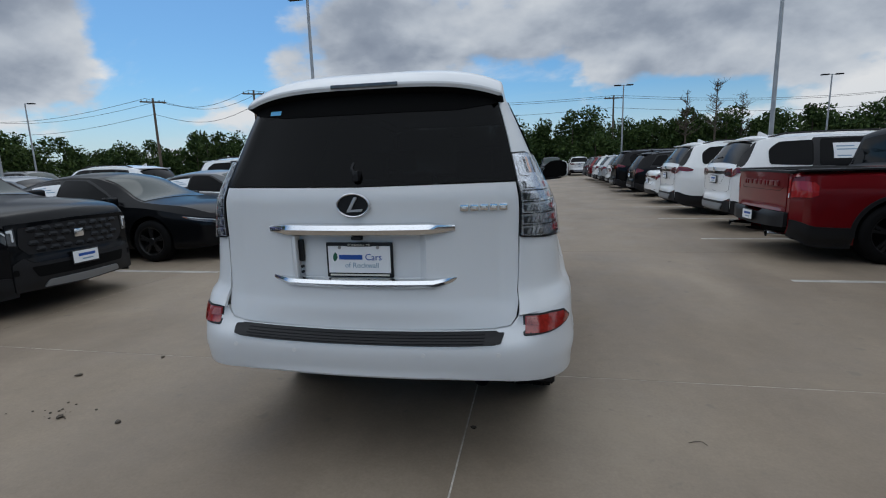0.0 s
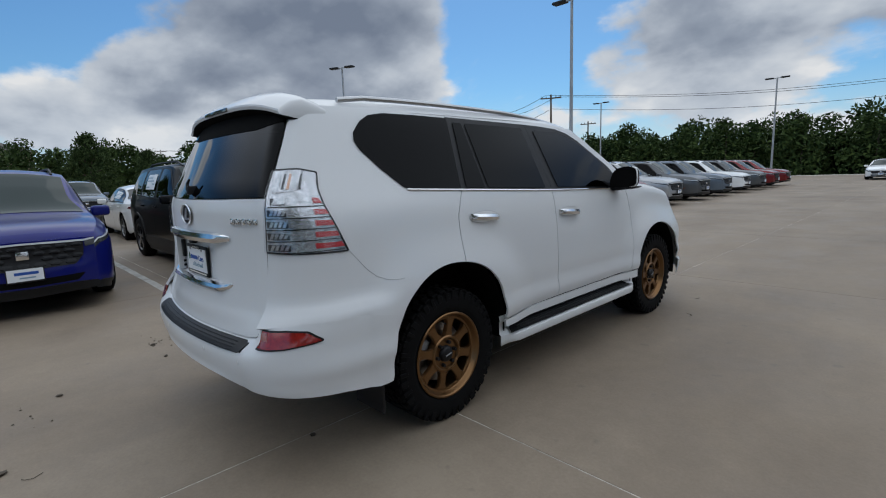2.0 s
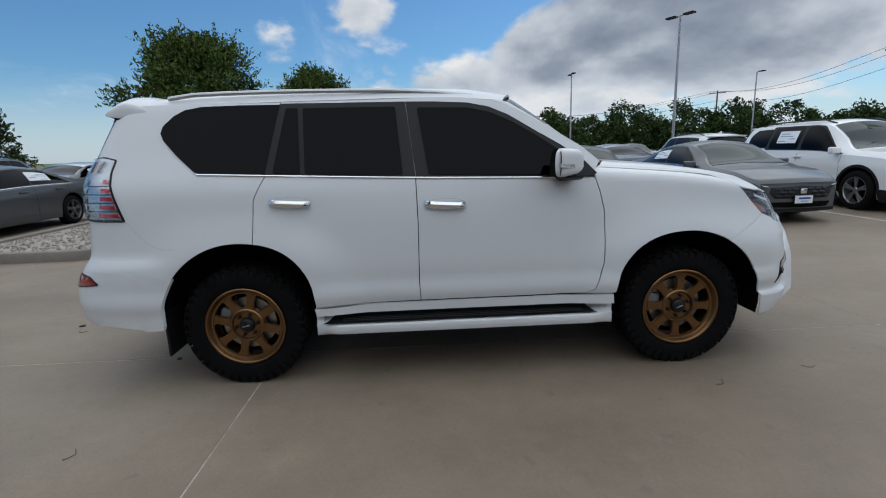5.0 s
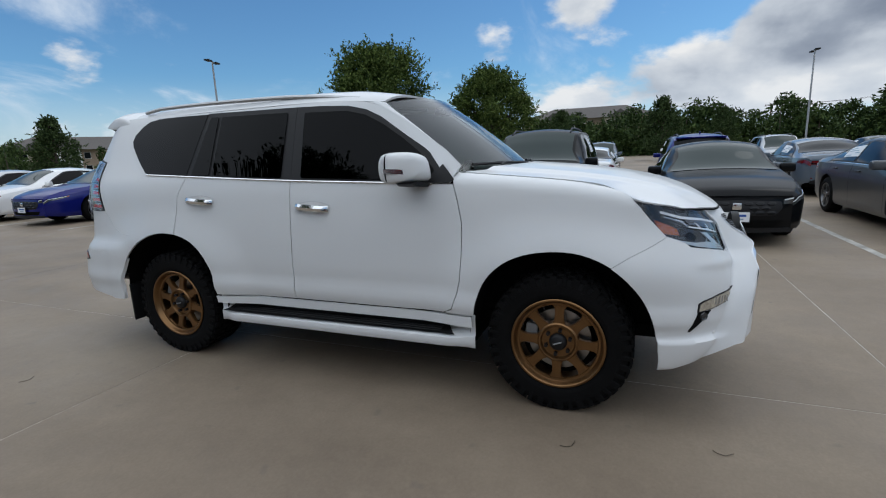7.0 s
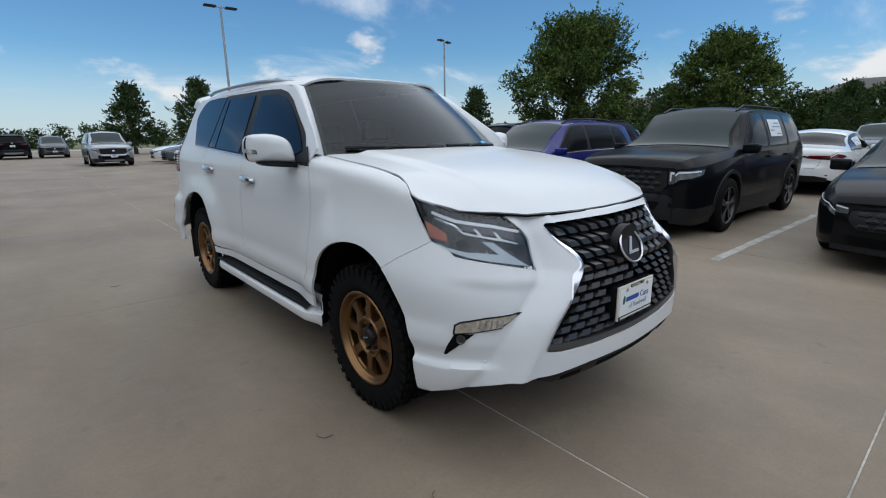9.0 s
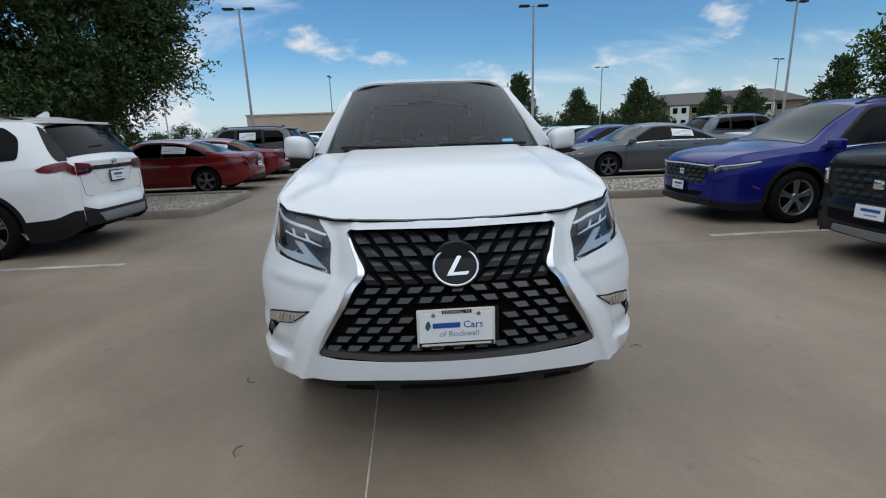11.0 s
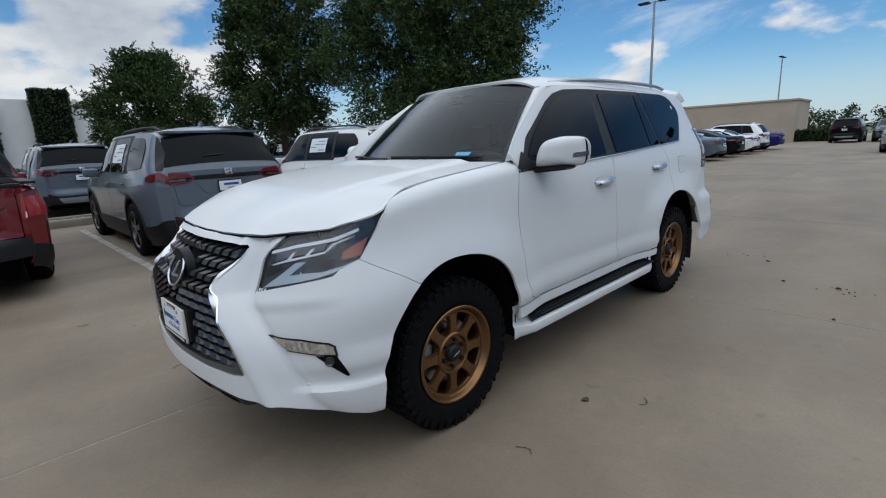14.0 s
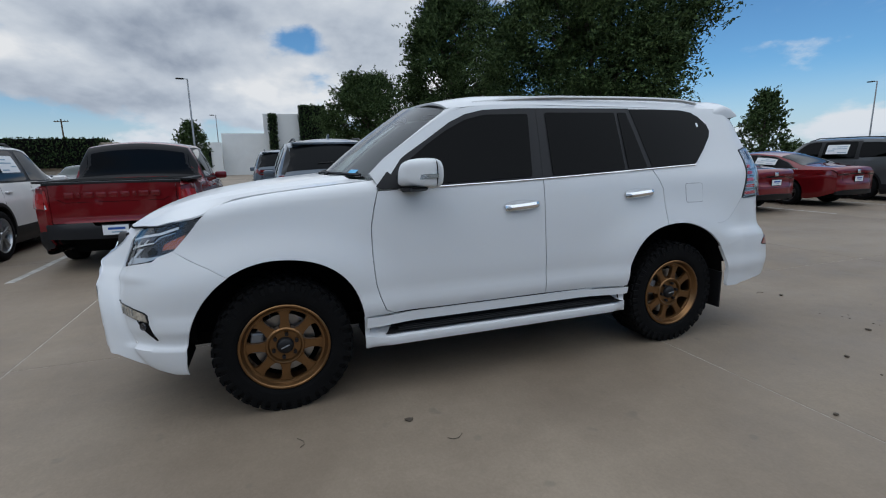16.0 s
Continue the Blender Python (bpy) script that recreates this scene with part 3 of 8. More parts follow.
# ---- parked vehicles ----
class Shape:
    """The outer skin of a parked vehicle: half section v = 0 (sill) .. 0.5 (belt) .. 0.8 (roof rail) .. 1 (middle) at each y."""

    def __init__(self, length, half, top, belt, sill=0.24, roof_half=0.72, nose=0.84, tail=0.87, nose_bow=0.12, tail_bow=0.07):
        self.nb, self.tb = nose_bow, tail_bow
        self.e, self.h, self.top, self.belt, self.sill, self.rh = length / 2, half, curve(top), curve(belt), sill, roof_half
        e = self.e
        self.nose, self.tail = nose, tail
        self.plan = curve([(-e, tail - 0.12), (-e + 0.015, tail - 0.06), (-e + 0.06, tail), (-e + 0.16, tail + 0.055), (-e + 0.40, 0.975), (-e + 0.9, 1.0), (e - 1.1, 1.0), (e - 0.55, 0.975), (e - 0.28, 0.925), (e - 0.12, nose + 0.015), (e - 0.04, nose - 0.06), (e, nose - 0.14)])
        self.under = curve([(-e, 0.38), (-e + 0.25, 0.26), (-e + 0.6, sill), (e - 0.6, sill), (e - 0.25, 0.22), (e, 0.26)])
        self.side = curve([(0, 0.93), (0.10, 0.975), (0.30, 0.985), (0.60, 0.996), (0.76, 1.0), (0.84, 0.985), (1.0, 0.955)])

    def bow(self, x, y):
        """How far the rounded nose or tail bulges at x."""
        f = max(0.0, 1 - (x / self.h) ** 2)
        return f * (self.nb * step(self.e - 1.0, self.e, y) - self.tb * step(-self.e + 0.6, -self.e, y))

    def end(self, x, z, off=0.0, front=True):
        """A place on the front or rear face, with its bumper standing proud."""
        w = 1 if front else -1
        proud = 0.035 * step(0.24, 0.36, z) * step(0.66, 0.52, z) if front else 0.05 * step(0.32, 0.42, z) * step(0.70, 0.60, z)
        y = w * self.e
        proud *= step(1.0, 0.65, abs(x) / (self.h * self.plan(y)))
        return Vector((x, y + self.bow(x, y) + w * (proud + off), z))

    def at(self, y, v, out=0.0):
        p = self.flat(y, v, out)
        p.y += self.bow(p.x, y)
        return p

    def flat(self, y, v, out=0.0):
        top, h = self.top(y), self.h * self.plan(y)
        g = step(0.05, 0.40, top - self.belt(y))
        belt = min(self.belt(y), top - 0.07)
        z0 = self.under(y)
        wt, zr = h * (0.88 + (self.rh - 0.88) * g), top - 0.035 - 0.045 * g
        if v <= 0.5:
            t = v / 0.5
            return Vector((h * self.side(t) + out, y, z0 + (belt - z0) * t))
        if v <= 0.8:
            t = (v - 0.5) / 0.3
            x0 = h * self.side(1.0)
            bulge = 0.025 * math.sin(math.pi * t) * g
            return Vector((x0 + (wt - x0) * t + bulge + out, y, belt + (zr - belt) * t + out * 0.4))
        t = (v - 0.8) / 0.2
        a = t * math.pi / 2
        rise = top - zr
        return Vector((wt * (1 - t) ** 1.0 + out * (1 - t), y, zr + rise * math.sin(a) ** 0.8 + out))

    def skin(self, ny=64, vs=None, more=()):
        vs = vs or [0.5, 0.53, 0.6, 0.7, 0.77, 0.8, 0.82, 0.86, 0.91, 0.96, 1.0]
        e = self.e
        ys = sorted(set([round(-e + 2 * e * i / ny, 4) for i in range(ny + 1)] + [-e + 0.008, -e + 0.02, -e + 0.04, -e + 0.07, -e + 0.11, -e + 0.17, e - 0.01, e - 0.025, e - 0.045, e - 0.075, e - 0.11, e - 0.17] + [round(y, 4) for y in more]))
        bm = bmesh.new()
        rings = []
        for y in ys:
            half = [self.at(y, v) for v in vs]
            ring = [bm.verts.new(p) for p in half] + [bm.verts.new((-p.x, p.y, p.z)) for p in half[-2::-1]]
            rings.append(ring)
        n = len(rings[0])
        for lo, hi in zip(rings, rings[1:]):
            for k in range(n - 1):
                bm.faces.new((lo[k], lo[k + 1], hi[k + 1], hi[k]))
        bmesh.ops.recalc_face_normals(bm, faces=bm.faces[:])
        return bm


def both(make):
    bm = make(1)
    return merge(bm, make(-1))


def plain_wheel(r, rim, width, metal, spokes):
    """Tyre and spoked rim, axle along x, outer face to +x. Returns two meshes."""
    w = width / 2
    t = lathe([(rim, -w), (rim + 0.02, -w - 0.004), (r - 0.05, -w - 0.006), (r - 0.015, -w + 0.012), (r, -w + 0.035), (r, w - 0.035), (r - 0.015, w - 0.012), (r - 0.05, w + 0.006), (rim + 0.02, w + 0.004), (rim, w), (rim - 0.015, w - 0.02), (rim - 0.015, -w)], 40)
    m = lathe([(rim - 0.001, w + 0.001), (rim - 0.012, w - 0.001), (rim - 0.022, w - 0.02), (rim - 0.03, -w + 0.02)], 40)
    for k in range(spokes):
        for d in (-0.13, 0.13):
            a = 2 * math.pi * k / spokes
            b = prism([(-0.016, 0.045), (0.016, 0.045), (0.020, rim - 0.016), (-0.020, rim - 0.016)], 0.026, 0.005)
            merge(m, b, Matrix.Rotation(a + d, 4, "X") @ Matrix.Translation((w - 0.012, 0, 0)) @ Matrix.Rotation(radians(90), 4, "Z"))
    hub = lathe([(0.0, w - 0.008), (0.05, w - 0.008), (0.06, w - 0.02), (0.06, w - 0.06)], 20)
    merge(m, hub)
    return t, m


WHEELS = {}


def add_wheels(car, wb, track, r, rim, metal, spokes, key):
    if key not in WHEELS:
        t, m = plain_wheel(r, rim, 0.23, metal, spokes)
        # flat matt black disc fills the rim behind the spokes
        d = disc(rim - 0.02, -0.03, 32)
        WHEELS[key] = [t, m, d]
        made = []
        for nm, bm, mat in (("tyre", t, RUBBER), ("rim", m, metal), ("wheel_backing", d, MATT)):
            me = bpy.data.meshes.new(nm)
            bm.normal_update()
            for f in bm.faces:
                f.smooth = nm != "wheel_backing"
            for e in bm.edges:
                if len(e.link_faces) == 2 and e.link_faces[0].normal.dot(e.link_faces[1].normal) < 0.85:
                    e.smooth = False
            bm.to_mesh(me)
            bm.free()
            me.materials.append(mat)
            made.append((nm, me))
        WHEELS[key] = made
    for sx in (1, -1):
        for sy in (1, -1):
            w = new("wheel")
            w.parent = car
            w.matrix_basis = pose(sx * track, sy * wb / 2, r, 0, 0, 0 if sx > 0 else 180)
            for nm, me in WHEELS[key]:
                o = new(nm, me)
                o.parent = w


def dealer_plate(car, y, z, face, name="dealer_plate"):
    """A white dealer plate with a dark frame and bars of print. face: +1 forward, -1 backward."""
    turn = Matrix.Translation((0, y, z)) @ Matrix.Rotation(0 if face < 0 else math.pi, 4, "Z")
    p = part(name, moved(box(-0.16, 0.16, -0.008, 0.004, -0.08, 0.08, 0.004), turn), BLACK, car, "dealer plate in a dark frame")
    part("plate_card", moved(box(-0.15, 0.15, -0.013, -0.008, -0.062, 0.066, 0.0), turn), WHITEPLASTIC, p, smooth=False)
    bm = box(-0.09, 0.11, -0.015, -0.013, 0.005, 0.035)
    part("print_bar", moved(bm, turn), BLUEINK, p, smooth=False)
    part("print_bar", moved(box(-0.05, 0.08, -0.015, -0.013, -0.035, -0.02), turn), GREYINK, p, smooth=False)


def parked(name, label, spec, paint, wheel_metal=None):
    """One parked vehicle facing +y, standing on z = 0 with its wheelbase centred."""
    s = spec["shape"]
    car = thing(name, label, spec["cat"], "parked vehicles")
    wb, r, tr, shift = spec["wb"], spec["r"], spec["track"], spec.get("shift", 0.0)
    y0, y1 = spec["back"]
    shell = s.skin(more=[y0 - 0.03 + (y1 - y0 + 0.06) * k / 9 for k in range(10)])
    # flanks with open wheel arches
    low = []
    for yc in (-wb / 2 - shift, wb / 2 - shift):
        big, zc = r + 0.055, r + 0.015
        a0 = math.asin((s.under(yc) - zc) / big)
        for k in range(21):
            a = math.pi - a0 + (2 * a0 - math.pi) * k / 20
            y, z = yc + big * math.cos(a), zc + big * math.sin(a)
            z0, z1 = s.under(y), min(s.belt(y), s.top(y) - 0.07)
            low.append((y, max(0.0, 0.5 * (z - z0) / (z1 - z0))))
    outline = [(-s.e, 0.0)] + low + [(s.e, 0.0), (s.e, 0.5), (-s.e, 0.5)]
    for sx in (1, -1):
        merge(shell, panel(outline, lambda y, v: (lambda p: Vector((sx * p.x, p.y, p.z)))(s.at(y, v)), (0.09, 0.06), 0, 0.02))
    body = part("body", moved(shell, Matrix.Translation((0, shift, 0))), PAINTS[paint], car, sharp=28)
    sh = Matrix.Translation((0, shift, 0))
    part("underbody", box(-tr + 0.17, tr - 0.17, -s.e + 0.3 + shift, s.e - 0.3 + shift, 0.22, s.top(s.e - 0.3) - 0.12), MATT, car, smooth=False)

    def skin(name, outline, mat, off=0.005, size=0.06, corner=0.03, lab="", one=None, parent=car):
        for sx in (1, -1) if one is None else (one,):
            bm = panel(outline, lambda u, v: (lambda p: Vector((p.x * sx, p.y + shift, p.z)))(s.at(u, v, off)), size, 0, 0.01, corner)
            part(name, bm, mat, parent, lab)

    for o in spec["side_glass"]:
        skin("side_window", o, PRIVACY, 0.006, 0.05, 0.05)
    if spec.get("trim"):
        skin("window_trim", spec["trim"], BLACK, 0.003, 0.06, 0.04)
    for nm, (y0, y1) in (("windscreen", spec["screen"]), ("rear_window", spec["back"])):
        vg = 0.795 if nm == "rear_window" else 0.815
        bm = bmesh.new()
        for sx in (1, -1):
            merge(bm, panel([(y0, vg), (y1, vg), (y1, 1.0), (y0, 1.0)], lambda u, v: (lambda p: Vector((p.x * sx, p.y + shift, p.z)))(s.at(u, v, 0.007)), (0.05 if y1 - y0 > 0.2 else 0.01, 0.03), 0, 0, 0.0))
        bmesh.ops.remove_doubles(bm, verts=bm.verts[:], dist=1e-4)
        part(nm, bm, PANE if nm == "rear_window" else spec.get("screen_mat", SCREENDARK), car)
    e = s.e
    if spec.get("clad"):
        ya, yb = -wb / 2 - shift, wb / 2 - shift
        for y0, y1 in ((-e + 0.002, ya - r - 0.06), (ya + r + 0.06, yb - r - 0.06), (yb + r + 0.06, e - 0.003)):
            hi = spec.get("clad_end", 0.13) if y1 > yb else 0.13
            skin("cladding", [(y0, -0.025), (y1, -0.025), (y1, hi), (y0, hi)], BLACK, 0.008, (0.03, 0.03), 0.0)
        for sx in (1, -1):
            for sy in (1, -1):
                bm = bmesh.new()
                arch_flare(bm, s, sx, sy * wb / 2 - shift, r, shift)
                part("arch_trim", bm, BLACK, car)
    # front and rear faces
    for front in (True, False):
        w = s.h * s.plan(e if front else -e) * 0.998
        fm = lambda x, z, off: s.end(x, z, off, front) + Vector((0, shift, 0))
        for name, kind, outline, mat, off, lab in spec["front"] if front else spec["rear"]:
            mat = PAINTS[paint] if mat is None else mat
            full = s.h * (s.nose if front else s.tail)
            half = [(min(x * full, w), z) for x, z in outline]
            if kind == "mid":
                both_sides = half + [(-x, z) for x, z in half[::-1] if x > 0]
                part(name, panel(both_sides, lambda x, z: fm(x, z, off), (0.06, 0.05), 0, 0.05, 0.02), mat, car, lab)
            elif kind == "both":
                for sx in (1, -1):
                    part(name, panel(half, lambda x, z: fm(sx * x, z, off), 0.05, 0, 0.02, 0.012), mat, car, lab)
            elif kind == "line":
                for sx in (1, -1):
                    part(name, tube([tuple(fm(sx * x, z, off)) for x, z in half], 0.003, 4), mat, car, lab)
            elif kind == "comb":
                bm = bmesh.new()
                (xm, z0), (x1, z1) = half
                rows = max(2, round((z1 - z0) / 0.062))
                for level in range(rows):
                    zc = z0 + (z1 - z0) * (level + 0.5) / rows
                    hh = (z1 - z0) / rows * 0.40
                    n = int(x1 / 0.135)
                    for k in range(-n - 1, n + 1):
                        xc = (k + (0.5 if level % 2 else 0.0)) * 0.135
                        if abs(xc) + 0.05 > x1 or (abs(xc) < 0.07 and abs(zc - (z0 + z1) / 2) < 0.05):
                            continue
                        pts = [(-0.058, 0.0), (-0.036, -hh), (0.036, -hh), (0.058, 0.0), (0.036, hh), (-0.036, hh)]
                        lo = [bm.verts.new(fm(xc + a, zc + b, off)) for a, b in pts]
                        hi = [bm.verts.new(fm(xc + a * 0.7, zc + b * 0.40 - hh * 0.25, off + 0.010)) for a, b in pts]
                        bm.faces.new(hi)
                        for q in range(6):
                            bm.faces.new((lo[q], lo[(q + 1) % 6], hi[(q + 1) % 6], hi[q]))
                bmesh.ops.recalc_face_normals(bm, faces=bm.faces[:])
                part(name, bm, mat, car, lab, smooth=False)
        zp, zb = spec["plates"][0 if front else 1], spec["badges"][0 if front else 1]
        way = 1 if front else -1
        dealer_plate(car, s.end(0, zp, 0.03 if front else spec.get("plate_out", 0.03), front).y + shift, zp, way)
        yb = s.end(0, zb, 0.012, front).y + shift
        if not front and spec.get("plain_tail"):
            continue
        part("badge", box(-0.055, 0.055, min(yb, yb + way * 0.02), max(yb, yb + way * 0.02), zb - 0.045, zb + 0.045, 0.012), CHROME, car, "plain chrome badge")
    if spec.get("cab_frame"):
        y0, y1 = spec["cab_frame"]
        bm = bmesh.new()
        for sx in (1, -1):
            merge(bm, panel([(y0, 0.66), (y1, 0.66), (y1, 1.0), (y0, 1.0)], lambda u, v: (lambda p: Vector((p.x * sx, p.y + shift, p.z)))(s.at(u, v, 0.004)), (0.01, 0.03), 0, 0, 0.0))
        part("cab_window_frame", bm, BLACK, car, "black frame round the cab window")
    for name, outline, mat, off, lab in spec["wraps"]:
        skin(name, outline, PAINTS[paint] if mat is None else mat, off, (0.010, 0.02), 0.0, lab)
    if spec.get("fin"):
        yq = spec["fin"]
        zq = s.top(yq)
        part("roof_fin", prism([(-0.10, -0.01), (0.10, -0.01), (-0.07, 0.075), (-0.10, 0.07)], 0.035, 0.008, Matrix.Translation((0.0175, yq + shift, zq)) @ Matrix.Rotation(radians(90), 4, "Z")), PAINTS[paint], car, "shark fin aerial")
        # roof spoiler and wiper over the rear window
        y1 = spec["back"][1]
        bm = bmesh.new()
        for sx in (1, -1):
            merge(bm, panel([(y1 - 0.02, 0.815), (y1 + 0.22, 0.815), (y1 + 0.22, 1.0), (y1 - 0.02, 1.0)], lambda u, v: (lambda p: Vector((p.x * sx, p.y + shift - 0.03 * step(y1 + 0.2, y1, u), max(p.z, s.top(y1 + 0.06) - 0.03) + 0.010)))(s.at(u, v, 0.0)), (0.04, 0.04), 0, 0.03))
        part("roof_spoiler", bm, PAINTS[paint], car, "roof spoiler")
        ya = spec["back"][0]
        a, b = s.at(ya + 0.05, 1.0, 0.02), s.at(ya + 0.04, 0.93, 0.02)
        part("rear_wiper", tube([(0.0, a.y + shift, a.z), (-b.x, b.y + shift, b.z + 0.01)], [0.014, 0.007], 6), BLACK, car)
    # mirrors, rails
    ym, vm = spec["mirror"]
    for sx in (1, -1):
        p = s.at(ym, vm)
        x0, x1 = sorted((sx * (p.x - 0.02), sx * (p.x + 0.20)))
        part("mirror", box(x0, x1, p.y + shift - 0.06, p.y + shift + 0.07, p.z - 0.01, p.z + 0.13, 0.045, seg=3), PAINTS[paint], car)
        for yh in spec["handles"]:
            q = s.at(yh, 0.45)
            part("door_handle", box(min(sx * q.x, sx * (q.x + 0.035)), max(sx * q.x, sx * (q.x + 0.035)), q.y + shift - 0.10, q.y + shift + 0.10, q.z - 0.015, q.z + 0.015, 0.01), PAINTS[paint], car)
        if spec.get("rails"):
            y0, y1 = spec["rails"]
            pts = []
            for i in range(9):
                y = y0 + (y1 - y0) * i / 8
                q = s.at(y, 0.84)
                pts.append((sx * q.x, y + shift, q.z + (0.045 if 0 < i < 8 else 0.0)))
            part("roof_rail", tube(pts, 0.018, 6), BLACK if spec.get("black_rails", True) else ALLOY, car)
    if spec.get("seams"):
        for ys in spec["seams"]:
            for sx in (1, -1):
                bm = panel([(ys - 0.004, 0.06), (ys + 0.004, 0.06), (ys + 0.004, 0.5), (ys - 0.004, 0.5)], lambda u, v: (lambda p: Vector((p.x * sx, p.y + shift, p.z)))(s.at(u, v, 0.0015)), 0.05, 0, 0, 0)
                part("door_seam", bm, MATT, car)
    if spec.get("sticker"):
        y0, y1 = spec["sticker"]
        for sx in (1, -1):
            bm = panel([(y0, 0.60), (y1, 0.60), (y1, 0.73), (y0, 0.73)], lambda u, v: (lambda p: Vector((p.x * sx, p.y + shift, p.z)))(s.at(u, v, 0.013)), 0.05, 0, 0, 0)
            sheet = part("window_sticker", bm, WHITEPLASTIC, car, "white price sheet")
            lines = bmesh.new()
            for k, (ya, yb) in enumerate(((0.08, 0.55), (0.08, 0.75), (0.62, 0.92), (0.08, 0.45))):
                va = 0.705 - 0.027 * k
                panel([(y0 + (y1 - y0) * ya, va - 0.010), (y0 + (y1 - y0) * yb, va - 0.010), (y0 + (y1 - y0) * yb, va), (y0 + (y1 - y0) * ya, va)], lambda u, v: (lambda p: Vector((p.x * sx, p.y + shift, p.z)))(s.at(u, v, 0.015)), 0.05, 0, 0, 0, bm=lines)
            part("print", lines, GREYINK, sheet)
    add_wheels(car, wb, tr, r, r * 0.69, wheel_metal or spec["metal"], spec["spokes"], (round(r, 3), (wheel_metal or spec["metal"]).name))
    return car


def arch_flare(bm, s, sx, yc, r, shift):
    """A dark lip round a wheel opening."""
    rows = []
    for i in range(25):
        a = radians(-8 + 196 * i / 24)
        row = []
        for rad, off in ((r + 0.045, -0.03), (r + 0.05, 0.012), (r + 0.10, 0.012), (r + 0.105, -0.01)):
            y, z = yc + rad * math.cos(a), r + 0.015 + rad * math.sin(a)
            row.append(bm.verts.new((sx * (side_x(s, y, z) + off), y + shift, z)))
        rows.append(row)
    for p, q in zip(rows, rows[1:]):
        for k in range(3):
            vs = (p[k], p[k + 1], q[k + 1], q[k])
            bm.faces.new(vs if sx < 0 else vs[::-1])


def side_x(s, y, z):
    top = s.top(y)
    belt = min(s.belt(y), top - 0.07)
    z0 = s.under(y)
    t = min(max((z - z0) / (belt - z0), 0), 1)
    return s.h * s.plan(y) * s.side(t)


SCREENDARK = material("windscreen pane", (0.040, 0.052, 0.050), 0.02, spec=0.14)
LAMPDARK = material("smoked lamp unit", (0.10, 0.105, 0.11), 0.1, metal=0.4, coat=1.0, stain=0.5, stain_scale=12)

GRILLEBLK = material("dark honeycomb grille", (0.007, 0.0075, 0.009), 0.35, spec=0.22, stain=0.2)


def suv_ends():
    front = [
        ("front_panel", "mid", [(0, 0.25), (0.95, 0.27), (1.0, 0.45), (1.0, 0.88), (0.96, 0.95), (0, 0.965)], None, 0.003, ""),
        ("front_bumper", "mid", [(0, 0.25), (0.96, 0.27), (1.0, 0.42), (0.95, 0.55), (0.72, 0.60), (0, 0.60)], BLACK, 0.018, "black lower bumper"),
        ("bumper_beam", "mid", [(0, 0.545), (0.62, 0.55), (0.70, 0.60), (0, 0.615)], None, 0.024, ""),
        ("intake", "mid", [(0, 0.39), (0.60, 0.40), (0.66, 0.51), (0, 0.51)], MATT, 0.022, "dark intake"),
        ("skid_plate", "mid", [(0, 0.26), (0.55, 0.28), (0.50, 0.35), (0, 0.35)], GREYTRIM, 0.026, ""),
        ("grille", "mid", [(0, 0.625), (0.64, 0.635), (0.73, 0.72), (0.71, 0.905), (0, 0.93)], BLACK, 0.010, "black honeycomb grille"),
        ("grille_mesh", "comb", [(0, 0.64), (0.70, 0.915)], GRILLEBLK, 0.014, ""),
        ("headlight", "both", [(0.75, 0.735), (0.99, 0.75), (1.0, 0.90), (0.75, 0.915)], LAMPDARK, 0.010, "dark headlight with a pale strip"),
        ("light_strip", "both", [(0.77, 0.872), (0.99, 0.868), (0.99, 0.895), (0.77, 0.90)], LAMPPALE, 0.016, ""),
        ("light_strip", "both", [(0.77, 0.78), (0.79, 0.78), (0.79, 0.875), (0.77, 0.875)], LAMPPALE, 0.016, ""),
        ("fog_lamp", "both", [(0.78, 0.44), (0.93, 0.44), (0.96, 0.50), (0.78, 0.50)], MATT, 0.024, ""),
    ]
    rear = [
        ("rear_panel", "mid", [(0, 0.40), (0.96, 0.42), (1.0, 0.52), (1.0, 1.13), (0.97, 1.185), (0, 1.195)], None, 0.003, ""),
        ("rear_bumper", "mid", [(0, 0.335), (0.94, 0.355), (1.0, 0.49), (0.99, 0.62), (0.80, 0.60), (0.64, 0.55), (0, 0.55)], BLACK, 0.014, "black lower bumper"),
        ("rear_skid", "mid", [(0, 0.37), (0.56, 0.38), (0.66, 0.505), (0, 0.51)], GREYTRIM, 0.028, "satin grey bumper insert"),
        ("reflector", "both", [(0.78, 0.565), (0.94, 0.572), (0.94, 0.598), (0.78, 0.592)], REDLENS, 0.020, ""),
        ("tailgate_bar", "mid", [(0, 1.070), (0.62, 1.070), (0.62, 1.125), (0, 1.125)], GLOSSBLACK, 0.010, "gloss black bar between the lamps"),
        ("tail_light", "both", [(0.50, 1.095), (0.60, 1.035), (1.0, 1.015), (1.0, 1.180), (0.60, 1.160)], REDLENS, 0.014, "dark red tail light"),
        ("lamp_tint", "both", [(0.52, 1.095), (0.61, 1.060), (0.88, 1.052), (0.88, 1.098), (0.61, 1.110)], GLOSSBLACK, 0.018, ""),
        ("lamp_cell", "both", [(0.64, 1.068), (0.86, 1.060), (0.86, 1.090), (0.64, 1.098)], LAMPDARK, 0.022, "clear reversing light"),
        ("tailgate_seam", "line", [(0, 0.735), (0.70, 0.74), (0.77, 0.775), (0.81, 1.02)], MATT, 0.004, ""),
        # black lines draw the shaded rim of the plate recess; no hollow is shaped
        ("plate_recess", "line", [(0, 0.875), (0.36, 0.88), (0.46, 0.985), (0.52, 1.045)], MATT, 0.002, ""),
    ]
    return front, rear


